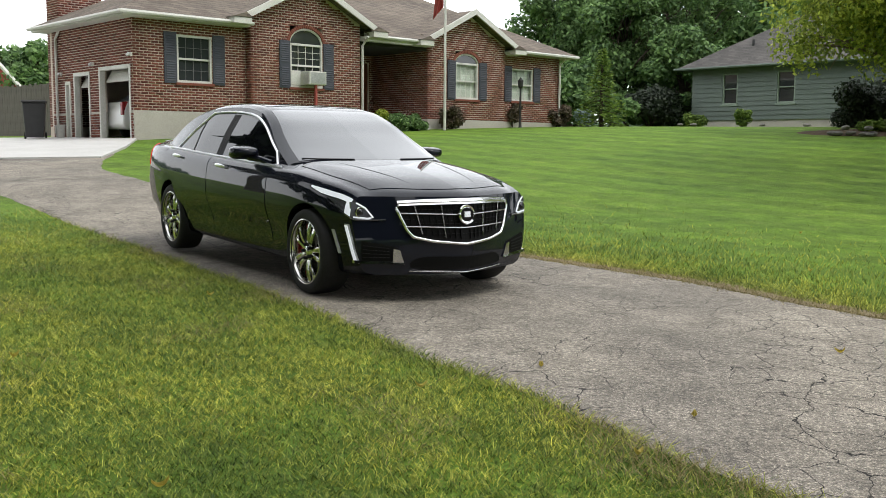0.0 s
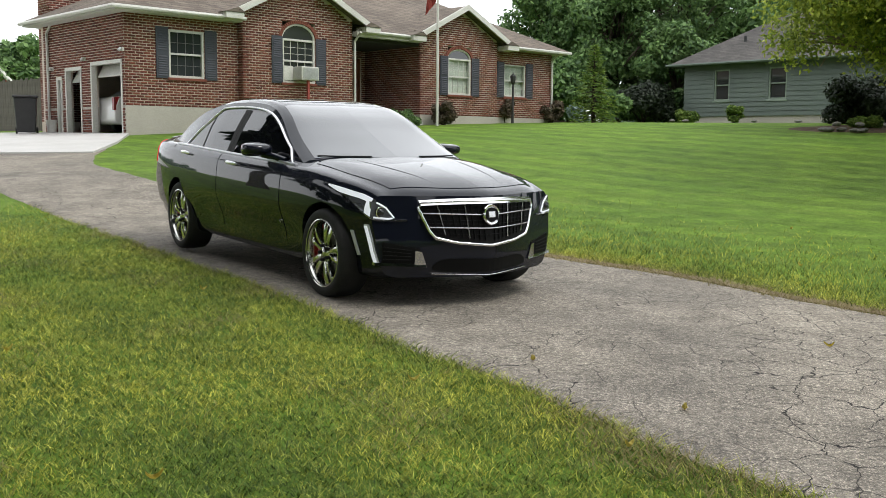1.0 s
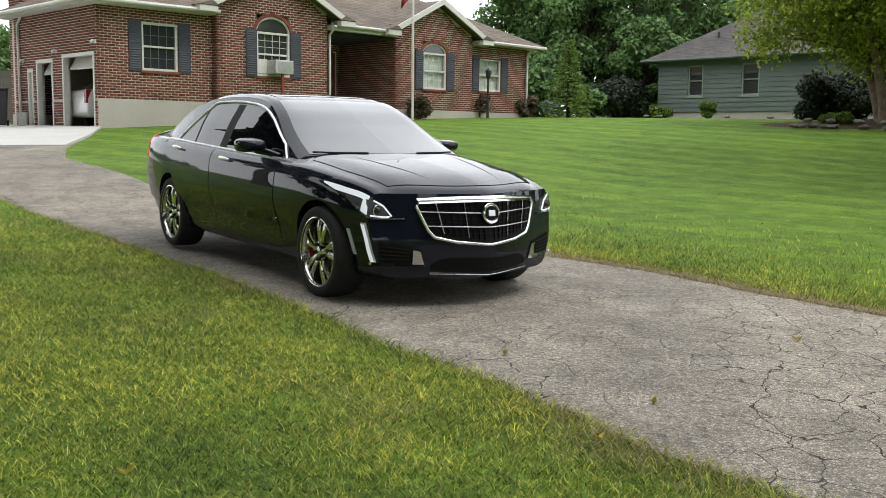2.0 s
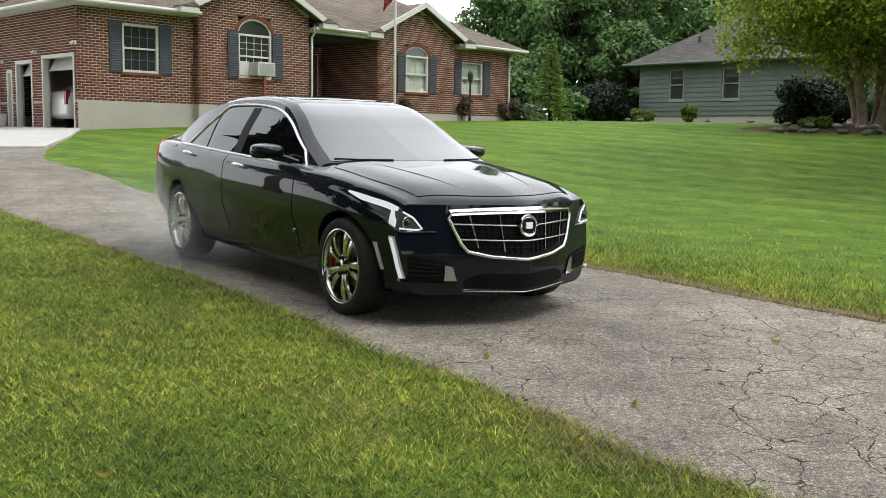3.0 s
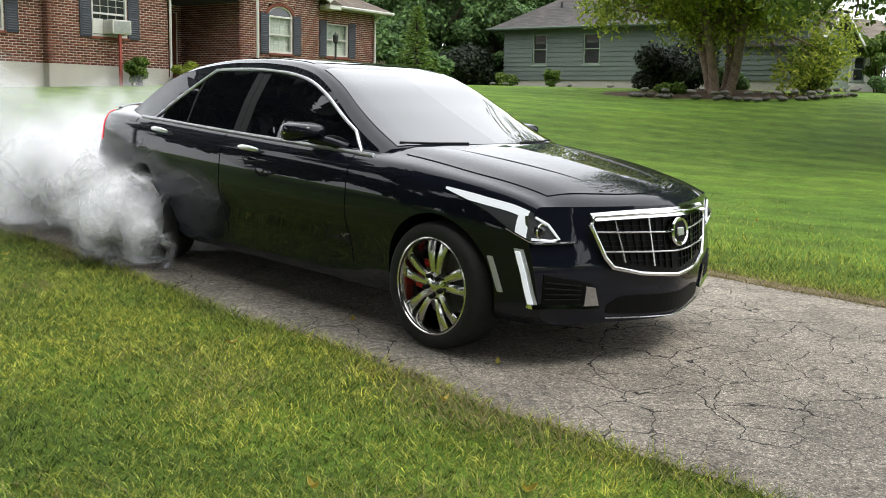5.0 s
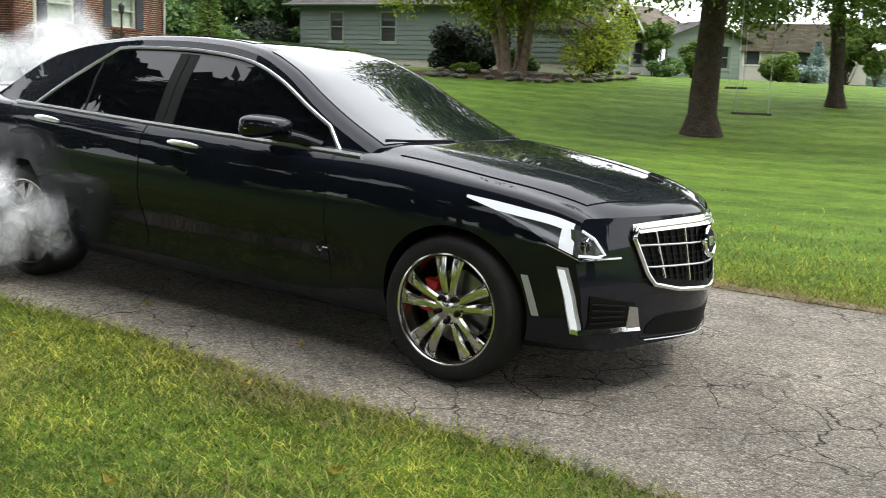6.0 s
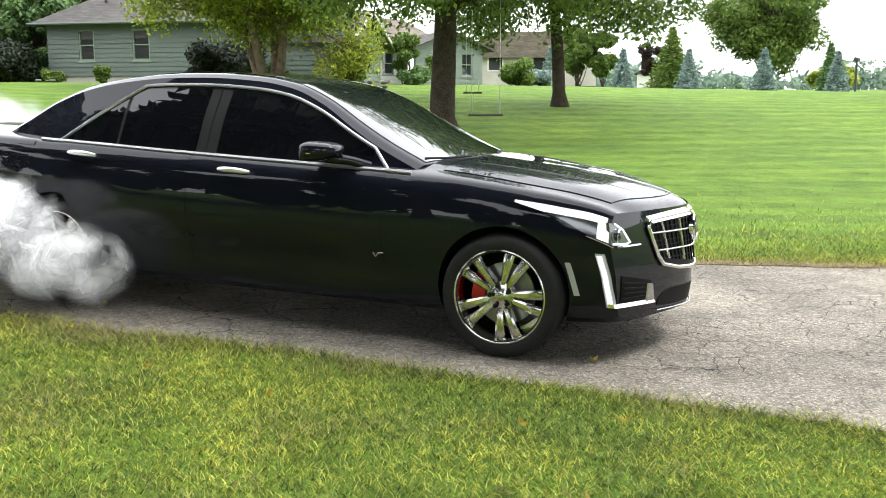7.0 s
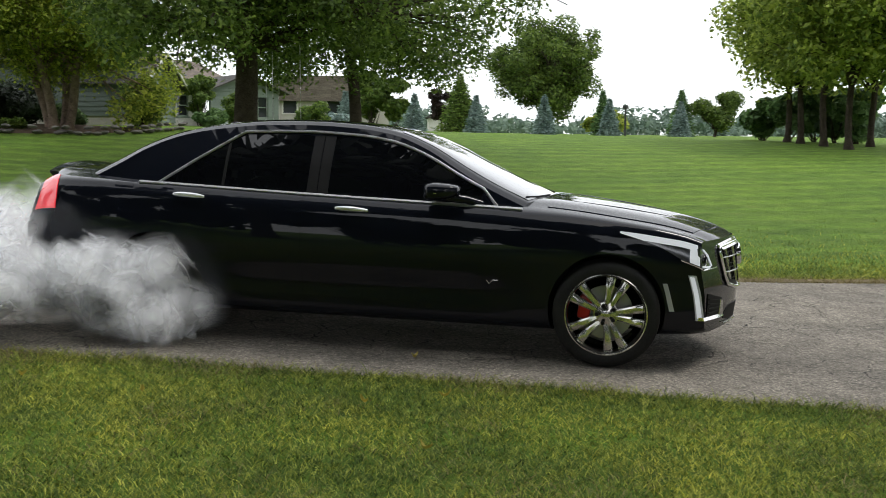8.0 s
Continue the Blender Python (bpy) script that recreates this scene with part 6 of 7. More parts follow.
def shell(fn, ss, ks, ends):
    """Both halves of a skin, joined along the middle."""
    bm = bmesh.new()
    rows = []
    for s in ss:
        right = [bm.verts.new(fn(s, k)) for k in ks]
        left = [bm.verts.new(flip(v.co)) for v in right[:-1]][::-1]
        rows.append(right + left)
    n = len(rows[0])
    for a, b in zip(rows[:-1], rows[1:]):
        for j in range(n - 1):
            bm.faces.new((a[j], a[j + 1], b[j + 1], b[j]))
        bm.faces.new((a[n - 1], a[0], b[0], b[n - 1]))
    for row in (rows[0], rows[-1]):
        half, steps, end = len(row) // 2, 24, ss[0] if row is rows[0] else ss[-1]
        levels = []
        for j in range(half):
            a, b = row[j].co.copy(), row[n - 1 - j].co.copy()
            line = [row[j]]
            for q in range(1, steps):
                y, z = a.y + (b.y - a.y) * q / steps, a.z + (b.z - a.z) * q / steps
                line.append(bm.verts.new((end - ends(end, y, z), y, z)))
            levels.append(line + [row[n - 1 - j]])
        for a, b in zip(levels[:-1], levels[1:]):
            for q in range(steps):
                bm.faces.new((a[q], a[q + 1], b[q + 1], b[q]))
        tip = row[half]
        for q in range(steps):
            bm.faces.new((levels[-1][q], levels[-1][q + 1], tip))
    bmesh.ops.recalc_face_normals(bm, faces=bm.faces)
    return bm


def patch(fn, lower, upper, s0, s1, out, ns=24, nk=10, thick=0.004, mirror=False):
    """A panel that lies on a skin: s from s0 to s1, k between two curves of s."""
    bm = bmesh.new()
    top, low = [], []
    for i in range(ns + 1):
        q = i / ns
        a = s0 + (s1 - s0) * q
        row_t, row_l = [], []
        for j in range(nk + 1):
            k = lower(a) + (upper(a) - lower(a)) * j / nk
            pt, pl = fn(a, k, out), fn(a, k, out - thick)
            if mirror:
                pt, pl = flip(pt), flip(pl)
            row_t.append(bm.verts.new(pt))
            row_l.append(bm.verts.new(pl))
        top.append(row_t)
        low.append(row_l)
    for i in range(ns):
        for j in range(nk):
            bm.faces.new((top[i][j], top[i + 1][j], top[i + 1][j + 1], top[i][j + 1]))
    edge = [(i, 0) for i in range(ns + 1)] + [(ns, j) for j in range(1, nk + 1)] + [(i, nk) for i in range(ns - 1, -1, -1)] + [(0, j) for j in range(nk - 1, 0, -1)]
    for (i, j), (i2, j2) in zip(edge, edge[1:] + edge[:1]):
        bm.faces.new((top[i][j], top[i2][j2], low[i2][j2], low[i][j]))
    bmesh.ops.recalc_face_normals(bm, faces=bm.faces)
    return bm


def face_x(y, z, out=0.0):
    """The nose's front: how far ahead it is at y and z."""
    return 2.31 - bow(2.31, y, z) + out


def nose_plate(outline, out0, out1, bm=None):
    """A flat piece on the nose with an outline in y and z, from out0 to out1 metres proud."""
    bm = bm or bmesh.new()
    a = [bm.verts.new((face_x(y, z, out0), y, z)) for y, z in outline]
    b = [bm.verts.new((face_x(y, z, out1), y, z)) for y, z in outline]
    bm.faces.new(b)
    bm.faces.new(a[::-1])
    for i in range(len(a)):
        j = (i + 1) % len(a)
        bm.faces.new((a[i], a[j], b[j], b[i]))
    bmesh.ops.recalc_face_normals(bm, faces=bm.faces)
    return bm


def nose_band(ys, low, top, out, out_top=None):
    """A strip across the nose between two heights, following its bow; it may lean back to out_top."""
    ot = out if out_top is None else out_top
    bm = bmesh.new()
    rows = [[bm.verts.new((face_x(y, z, o), y, z)) for z, o in ((low(y), -0.02), (low(y), out), ((low(y) + top(y)) / 2, (out + ot) / 2), (top(y), ot), (top(y), -0.02))] for y in ys]
    for a, b in zip(rows[:-1], rows[1:]):
        for j in range(5):
            k = (j + 1) % 5
            bm.faces.new((a[j], a[k], b[k], b[j]))
    bm.faces.new(rows[0])
    bm.faces.new(rows[-1][::-1])
    bmesh.ops.recalc_face_normals(bm, faces=bm.faces)
    return bm


def nose_tube(pts, radius, out, closed=False):
    """A round bar along points (y, z) of the nose."""
    path = []
    for (y0, z0), (y1, z1) in zip(pts[:-1], pts[1:]):
        n = max(2, int(math.hypot(y1 - y0, z1 - z0) / 0.05) + 1)
        path += [(y0 + (y1 - y0) * i / n, z0 + (z1 - z0) * i / n) for i in range(n)]
    if not closed:
        path.append(pts[-1])
    return tube(bmesh.new(), [(face_x(y, z, out), y, z) for y, z in path], radius, 8, closed)


def nose_bar(bm, pts, width, out0, out1):
    """A bar along points (y, z) of the nose."""
    for (y0, z0), (y1, z1) in zip(pts[:-1], pts[1:]):
        steps = max(2, int(abs(y1 - y0) / 0.08) + 1)
        for q in range(steps):
            a, b = q / steps, (q + 1) / steps
            ya, za, yb, zb = y0 + (y1 - y0) * a, z0 + (z1 - z0) * a, y0 + (y1 - y0) * b, z0 + (z1 - z0) * b
            d = Vector((yb - ya, zb - za)).normalized() * (width / 2)
            nose_plate([(ya - d.y, za + d.x), (ya + d.y, za - d.x), (yb + d.y, zb - d.x), (yb - d.y, zb + d.x)], out0, out1, bm)
    return bm


def build_wheel(parent, y_side):
    """One wheel in parts; its axle lies along y and its outer face points to y_side."""
    hub = new("wheel")
    hub.parent = parent
    prof = [(0.235, -0.115), (0.262, -0.122), (0.292, -0.124), (0.314, -0.112), (0.324, -0.09), (0.327, -0.03), (0.327, 0.03), (0.324, 0.09), (0.314, 0.112), (0.292, 0.124), (0.262, 0.122), (0.235, 0.115), (0.235, -0.115)]
    part("tyre", lathe(bmesh.new(), prof, 56, "Y"), RUBBER, hub, shade=40)
    o = y_side
    rim = [(0.238, -0.115 * o), (0.252, -0.118 * o), (0.252, 0.118 * o), (0.243, 0.121 * o), (0.236, 0.112 * o), (0.228, 0.085 * o), (0.215, 0.02 * o), (0.20, -0.08 * o), (0.215, -0.11 * o), (0.238, -0.115 * o)]
    part("rim", lathe(bmesh.new(), rim, 56, "Y"), RIM, hub, shade=40)
    part("brake_disc", lathe(bmesh.new(), [(0.06, -0.01 * o), (0.165, -0.01 * o), (0.165, 0.012 * o), (0.06, 0.012 * o), (0.06, -0.01 * o)], 40, "Y"), DISC, hub, shade=40)
    first = None
    for i in range(5):
        for d in (-1, 1):
            bm = bmesh.new()
            rows = []
            for q in range(7):
                r = 0.045 + (0.238 - 0.045) * q / 6
                wd = 0.016 + 0.015 * (q / 6) ** 1.3
                off = d * (0.015 + 0.036 * (q / 6) ** 1.2)
                face = (0.088 + 0.014 * math.sin(q / 6 * 3.1)) * o
                rows.append([bm.verts.new((off + e * wd, face - h * o, r)) for e, h in ((-1, 0.05), (-1, 0.008), (-0.55, 0), (0.55, 0), (1, 0.008), (1, 0.05))])
            for a, b in zip(rows[:-1], rows[1:]):
                for j in range(5):
                    bm.faces.new((a[j], a[j + 1], b[j + 1], b[j]))
                bm.faces.new((a[5], a[0], b[0], b[5]))
            bm.faces.new(rows[0])
            bm.faces.new(rows[-1][::-1])
            bmesh.ops.recalc_face_normals(bm, faces=bm.faces)
            bmesh.ops.rotate(bm, cent=(0, 0, 0), matrix=Matrix.Rotation(radians(72 * i), 3, "Y"), verts=bm.verts)
            part("spoke", bm, RIM, hub, shade=35)
        bm = lathe(bmesh.new(), [(0.0, 0.116 * o), (0.010, 0.115 * o), (0.013, 0.11 * o), (0.013, 0.07 * o)], 10, "Y")
        bmesh.ops.translate(bm, vec=Vector((0.055 * math.sin(radians(72 * i + 36)), 0, 0.055 * math.cos(radians(72 * i + 36)))), verts=bm.verts)
        part("wheel_nut", bm, MATTE, hub, shade=40)
    part("hub_cap", lathe(bmesh.new(), [(0.0, 0.104 * o), (0.026, 0.103 * o), (0.034, 0.097 * o), (0.075, 0.088 * o), (0.078, 0.05 * o), (0.0, 0.045 * o)], 28, "Y"), RIM, hub, shade=40)
    return hub


def build_car():
    car = new("car")
    tagged(car, CAR_LABEL, "car")
    ss = list(np.linspace(-2.63, -2.3, 14)) + list(np.linspace(-2.22, 1.75, 54)) + list(np.linspace(1.82, 2.31, 20))
    ks = [i * 0.25 for i in range(4 * (BODY_K - 1) + 1)]
    bm = shell(body_point, ss, ks, bow)
    body = part("body", bm, PAINT, car, shade=38)
    # wheel arches, cut through the sides
    for i, (ax, rr) in enumerate(((1.455, 0.354), (-1.455, 0.354))):
        cut = bmesh.new()
        bmesh.ops.create_cone(cut, cap_ends=True, segments=56, radius1=rr, radius2=rr, depth=2.4, matrix=pose(ax, 0, 0.343, 90))
        me = bpy.data.meshes.new("arch_tool")
        cut.to_mesh(me)
        cut.free()
        tool = new("arch_tool", me)
        md = body.modifiers.new("arch", "BOOLEAN")
        md.operation, md.object, md.solver = "DIFFERENCE", tool, "EXACT"
        dg = bpy.context.evaluated_depsgraph_get()
        done = bpy.data.meshes.new_from_object(body.evaluated_get(dg))
        body.modifiers.clear()
        body.data = done
        bpy.data.objects.remove(tool)
    body.data.materials.clear()
    body.data.materials.append(PAINT)
    smooth(body.data, 32)
    part("wheel_housing", boxed(1.05, 1.86, -0.60, 0.60, 0.2, 0.72), MATTE, car)
    part("wheel_housing", boxed(-1.86, -1.05, -0.60, 0.60, 0.2, 0.72), MATTE, car)
    cab = part("cabin", shell(cab_point, list(np.linspace(-2.12, 1.08, 60)), [0, 1, 1.33, 1.66, 2, 2.33, 2.66, 3, 3.25, 3.5, 3.75, 4, 4.33, 4.66, 5, 5.33, 5.66, 6, 6.33, 6.66, 7], lambda s, y, z: cab_bow(s, y)), PAINT, car, shade=30)
    # glass
    for mir in (False, True):
        hi = lambda s: 2.7
        lo = lambda s: 1.12
        # the glass line falls straight to a point before the wide rear pillar
        fall = lambda s: 1.12 + 1.58 * min(max((s + 1.55) / 0.60, 0), 1) ** 0.92
        part("front_side_window", patch(cab_point, lo, hi, -0.325, 0.80, 0.004, 24, 6, 0.006, mir), TINT, car, shade=40)
        part("rear_side_window", patch(cab_point, lo, fall, -1.025, -0.47, 0.004, 20, 6, 0.006, mir), TINT, car, shade=40)
        part("quarter_window", patch(cab_point, lo, fall, -1.52, -1.045, 0.004, 10, 5, 0.006, mir), TINT, car, shade=40)
        part("window_divider", patch(cab_point, lo, fall, -1.044, -1.026, 0.007, 2, 6, 0.006, mir), MATTE, car, shade=40)
        part("pillar_trim", patch(cab_point, lo, hi, -0.467, -0.402, 0.006, 2, 6, 0.006, mir), MATTE, car, shade=40)
        part("pillar_trim", patch(cab_point, lo, hi, -0.396, -0.328, 0.006, 2, 6, 0.006, mir), MATTE, car, shade=40)
        f = (lambda p: flip(p)) if mir else (lambda p: p)
        side_pts = [f(cab_point(0.80 - i * (1.75 / 24), 2.8, 0.007)) for i in range(25)]
        tail_pts = [f(cab_point(-0.95 - 0.64 * i / 12, 2.8 - 1.75 * (i / 12) ** 1.05, 0.007)) for i in range(1, 13)]
        part("window_trim", tube(bmesh.new(), [f(cab_point(0.95, 1.1, 0.005)), f(cab_point(0.88, 2.1, 0.006))] + side_pts + tail_pts, 0.010, 6), BRIGHTWORK, car, "chrome window surround", shade=40)
        part("sill_trim", tube(bmesh.new(), [f(body_point(0.92 - i * (2.52 / 30), 8.05, 0.006)) for i in range(31)], 0.012, 6), BRIGHTWORK, car, "chrome strip under the windows", shade=40)
        # doors, fuel flap, handles
        part("front_door", patch(body_point, lambda s: 2.15, lambda s: 7.75, -0.46, 0.78, 0.0035, 26, 22, 0.006, mir), PAINT, car, shade=35)
        bm = patch(body_point, lambda s: 2.15 + 2.9 * ease(-1.05, -1.5, s), lambda s: 7.75, -1.42, -0.472, 0.0035, 22, 20, 0.006, mir)
        part("rear_door", bm, PAINT, car, shade=35)
        for s0, s1, kk in ((-0.245, -0.035, 6.25), (-1.325, -1.115, 6.35)):
            pts = [f(body_point(s0 + (s1 - s0) * i / 8, kk - 0.02 * i / 8, 0.022 + 0.012 * math.sin(i / 8 * 3.14159))) for i in range(9)]
            part("door_handle", tube(bmesh.new(), pts, [0.009, 0.014, 0.016, 0.016, 0.016, 0.016, 0.015, 0.013, 0.009], 8), BRIGHTWORK, car, "chrome door handle", shade=50)
        part("fuel_flap", patch(body_point, lambda s: 6.95, lambda s: 7.8, -1.78, -1.63, 0.003, 4, 4, 0.005, mir), PAINT, car, shade=35)
        # mirror
        sg = 1 if mir else -1
        mirror = new("wing_mirror")
        mirror.parent = car
        bm = bmesh.new()
        bmesh.ops.create_uvsphere(bm, u_segments=20, v_segments=12, radius=1.0)
        for v in bm.verts:
            c = v.co
            c.x = (0.15 if c.x > 0 else 0.075) * math.copysign(abs(c.x) ** 0.75, c.x)
            c.y = 0.115 * math.copysign(abs(c.y) ** 0.65, c.y)
            c.z = 0.056 * math.copysign(abs(c.z) ** 0.55, c.z) * (1 - 1.6 * max(c.x, 0)) + 0.05 * c.x
        bmesh.ops.translate(bm, vec=(0.40, sg * 0.93, 1.035), verts=bm.verts)
        part("mirror_cap", bm, PAINT, mirror, shade=60)
        part("mirror_arm", tube(bmesh.new(), [(0.66, sg * 0.79, 0.955), (0.57, sg * 0.84, 0.985), (0.45, sg * 0.89, 1.0)], [0.03, 0.026, 0.03], 8), PAINT, mirror, shade=50)
        part("mirror_trim", tube(bmesh.new(), [(0.40, sg * 1.045, 1.03), (0.49, sg * 1.01, 1.022), (0.512, sg * 0.93, 1.015), (0.49, sg * 0.83, 1.005)], 0.006, 6), CHROME, mirror, "chrome strip", shade=50)
        # lamps: a long lens on the wing that turns the corner onto the nose
        lamp = new("headlamp")
        lamp.parent = car
        top = spline([1.71, 1.88, 2.07, 2.2, 2.31], [0.835, 0.822, 0.802, 0.785, 0.755])
        low = spline([1.71, 1.88, 2.07, 2.2, 2.31], [0.825, 0.79, 0.742, 0.682, 0.640])
        part("lamp_glass", patch(side_at, low, top, 1.71, 2.31, 0.005, 26, 8, 0.012, mir), LENS, lamp, shade=50)
        part("lamp_glass", nose_plate([(sg * 0.80, 0.635), (sg * 0.80, 0.745), (sg * 0.76, 0.74), (sg * 0.705, 0.705), (sg * 0.655, 0.63), (sg * 0.70, 0.624)], -0.01, 0.006), LENS, lamp)
        part("light_guide", patch(side_at, lambda s: top(s) - min(0.034, 0.92 * (top(s) - low(s))), top, 1.72, 2.29, 0.009, 26, 3, 0.008, mir), LIGHT, lamp, "white light strip", shade=50)
        part("light_guide", patch(side_at, low, lambda s: top(s) - 0.02, 2.25, 2.305, 0.010, 4, 6, 0.008, mir), LIGHT, lamp, "white light strip", shade=50)
        part("light_guide", nose_tube([(sg * 0.765, 0.738), (sg * 0.708, 0.703), (sg * 0.66, 0.634), (sg * 0.70, 0.628), (sg * 0.79, 0.637)], 0.006, 0.008), LIGHT, lamp, "white light strip", shade=50)
        for yy in (0.742,):
            px = face_x(yy, 0.665)
            bm = bmesh.new()
            bmesh.ops.create_uvsphere(bm, u_segments=18, v_segments=10, radius=0.034, matrix=Matrix.Translation((px - 0.012, sg * yy, 0.672)))
            part("projector", bm, TINT, lamp, "dark projector lens", shade=60)
            part("projector_ring", tube(bmesh.new(), [(face_x(yy, 0.672, 0.01), sg * yy + 0.036 * math.cos(q), 0.672 + 0.036 * math.sin(q)) for q in (2 * math.pi * i / 20 for i in range(20))], 0.004, 6, True), CHROME, lamp, shade=50)
        part("lamp_trim", tube(bmesh.new(), [f(side_at(2.2, low(2.2) - 0.006, 0.006)), f(side_at(2.3, low(2.3) - 0.006, 0.006))] + [(face_x(y, 0.618, 0.008), sg * y, 0.618) for y in (0.78, 0.70, 0.62, 0.58)], 0.006, 6), CHROME, lamp, shade=50)
        # upright running light and the side marker
        part("running_light", ribbon([(2.252 + 0.026 * i / 9, 0.575 - 0.255 * i / 9) for i in range(10)], 0.025, 0.016, f), LIGHT, car, "upright white running light", shade=30)
        part("running_light_bezel", ribbon([(2.256 + 0.026 * i / 9, 0.585 - 0.28 * i / 9) for i in range(10)], 0.046, 0.008, f), MARKER, car, shade=30)
        part("side_marker", ribbon([(2.085 + 0.035 * i / 7, 0.53 - 0.17 * i / 7) for i in range(8)], 0.03, 0.008, f), MARKER, car, "clear side marker", shade=30)
        part("fender_badge", nose_badge(f), SATIN, car, "small silver badge")
        part("fog_recess", nose_band([sg * (0.50 + 0.04 * i) for i in range(7)], lambda y: 0.32, lambda y: 0.42 + 0.05 * (abs(y) - 0.5) / 0.24, 0.006), GRILLE, car)
        for i in range(4):
            part("fog_slat", nose_bar(bmesh.new(), [(sg * 0.735, 0.35 + 0.028 * i), (sg * 0.56, 0.345 + 0.022 * i)], 0.006, 0.006, 0.014), MATTE, car)
        part("fog_trim", nose_band([sg * (0.46 + 0.033 * i) for i in range(11)], lambda y: 0.296 + 0.012 * (abs(y) - 0.46) / 0.33, lambda y: 0.316 + 0.012 * (abs(y) - 0.46) / 0.33, 0.018, 0.008), CHROME, car, "chrome lower trim")
        part("fog_corner", nose_plate([(sg * 0.535, 0.312), (sg * 0.455, 0.296), (sg * 0.49, 0.40), (sg * 0.535, 0.41)], 0.004, 0.012), SATIN, car)
        part("tail_lamp", patch(body_point, lambda s: 5.3, lambda s: 8.6, -2.60, -2.42, 0.006, 6, 12, 0.012, mir), REDLAMP, car, "tall red tail lamp", shade=50)
    part("windscreen", patch(cab_point, lambda s: 4.35, lambda s: 7.0, 0.10, 1.06, 0.004, 28, 10, 0.004), SCREEN, car, "dark tinted windscreen", shade=50)
    part("windscreen", patch(cab_point, lambda s: 4.35, lambda s: 7.0, 0.10, 1.06, 0.004, 28, 10, 0.004, True), SCREEN, car, "dark tinted windscreen", shade=50)
    part("rear_window", patch(cab_point, lambda s: 4.4, lambda s: 7.0, -2.02, -1.42, 0.004, 16, 8, 0.004), TINT, car, shade=50)
    part("rear_window", patch(cab_point, lambda s: 4.4, lambda s: 7.0, -2.02, -1.42, 0.004, 16, 8, 0.004, True), TINT, car, shade=50)
    part("sunroof", patch(cab_point, lambda s: 4.7, lambda s: 7.0, -0.95, -0.08, 0.003, 14, 6, 0.004), TINT, car, shade=50)
    part("sunroof", patch(cab_point, lambda s: 4.7, lambda s: 7.0, -0.95, -0.08, 0.003, 14, 6, 0.004, True), TINT, car, shade=50)
    # bonnet with its two creases
    for mir in (False, True):
        part("bonnet", patch(body_point, lambda s: 9.0 + 0.25 * ease(1.6, 2.2, s), lambda s: 12.0, 1.08, 2.205, 0.004, 26, 14, 0.007, mir), PAINT, car, shade=30)
        f = (lambda p: flip(p)) if mir else (lambda p: p)
        part("bonnet_crease", tube(bmesh.new(), [f(body_point(1.12 + 1.05 * i / 16, 10.35 + 0.55 * i / 16, 0.0)) for i in range(17)], [0.004 + 0.004 * math.sin(i / 16 * 3.14) for i in range(17)], 8), PAINT, car, shade=60)
        part("wiper", tube(bmesh.new(), [f(cab_point(1.055, 6.3, 0.008)), f(cab_point(1.05, 5.4, 0.008)), f(cab_point(1.03, 4.6, 0.008))], 0.005, 6), MATTE, car)
    # grille
    grille = new("grille")
    grille.parent = car
    edge = [(0.0, 0.752), (0.25, 0.748), (0.485, 0.738), (0.505, 0.70), (0.44, 0.545), (0.40, 0.495), (0.25, 0.462), (0.0, 0.440)]
    ring = edge + [(-y, z) for y, z in edge[-2:0:-1]]
    grille_low = spline([0.0, 0.25, 0.40, 0.44, 0.495], [0.440, 0.462, 0.495, 0.545, 0.69])
    part("grille_back", nose_band(np.linspace(-0.495, 0.495, 23), lambda y: grille_low(abs(y)), lambda y: 0.752 - 0.014 * (abs(y) / 0.495) ** 2, 0.004), GRILLE, grille)
    part("grille_frame", nose_tube(ring + ring[:1], 0.0125, 0.012, True), CHROME, grille, "wide chrome grille surround", shade=60)
    part("grille_brow", nose_band(np.linspace(-0.495, 0.495, 23), lambda y: 0.735 - 0.014 * (abs(y) / 0.495) ** 2, lambda y: 0.782 - 0.02 * (abs(y) / 0.495) ** 2, 0.034, -0.008), CHROME, grille, "broad chrome upper edge", shade=40)
    for zz in (0.655, 0.56):
        wid = 0.485 if zz > 0.6 else 0.45
        part("grille_bar", nose_tube([(-wid, zz + 0.012), (0, zz), (wid, zz + 0.012)], 0.006, 0.014), SATIN, grille)
    for i in range(5):
        zz = (0.715, 0.685, 0.61, 0.515, 0.585)[i]
        part("grille_slat", nose_bar(bmesh.new(), [(-0.45, zz + 0.01), (0, zz), (0.45, zz + 0.01)], 0.005, 0.004, 0.011), GRILLE, grille)
    for i in range(-9, 10):
        if i:
            part("grille_rib", nose_bar(bmesh.new(), [(i * 0.048, 0.735), (i * 0.042, 0.47 + abs(i) * 0.006)], 0.007, 0.004, 0.012 if i % 4 else 0.018), GRILLE if i % 4 else SATIN, grille)
    bm = lathe(bmesh.new(), [(0.0, 0.012), (0.055, 0.012), (0.058, 0.018), (0.068, 0.02), (0.074, 0.012), (0.074, -0.01), (0.0, -0.01)], 32)
    bmesh.ops.transform(bm, matrix=pose(face_x(0, 0.655, 0.02), 0, 0.655, 0, 82, 0), verts=bm.verts)
    part("round_badge", bm, CHROME, grille, "round chrome badge", shade=35)
    bm = lathe(bmesh.new(), [(0.0, 0.0165), (0.052, 0.0165), (0.052, 0.01), (0.0, 0.01)], 28)
    bmesh.ops.transform(bm, matrix=pose(face_x(0, 0.655, 0.02), 0, 0.655, 0, 82, 0), verts=bm.verts)
    part("badge_field", bm, GRILLE, grille)
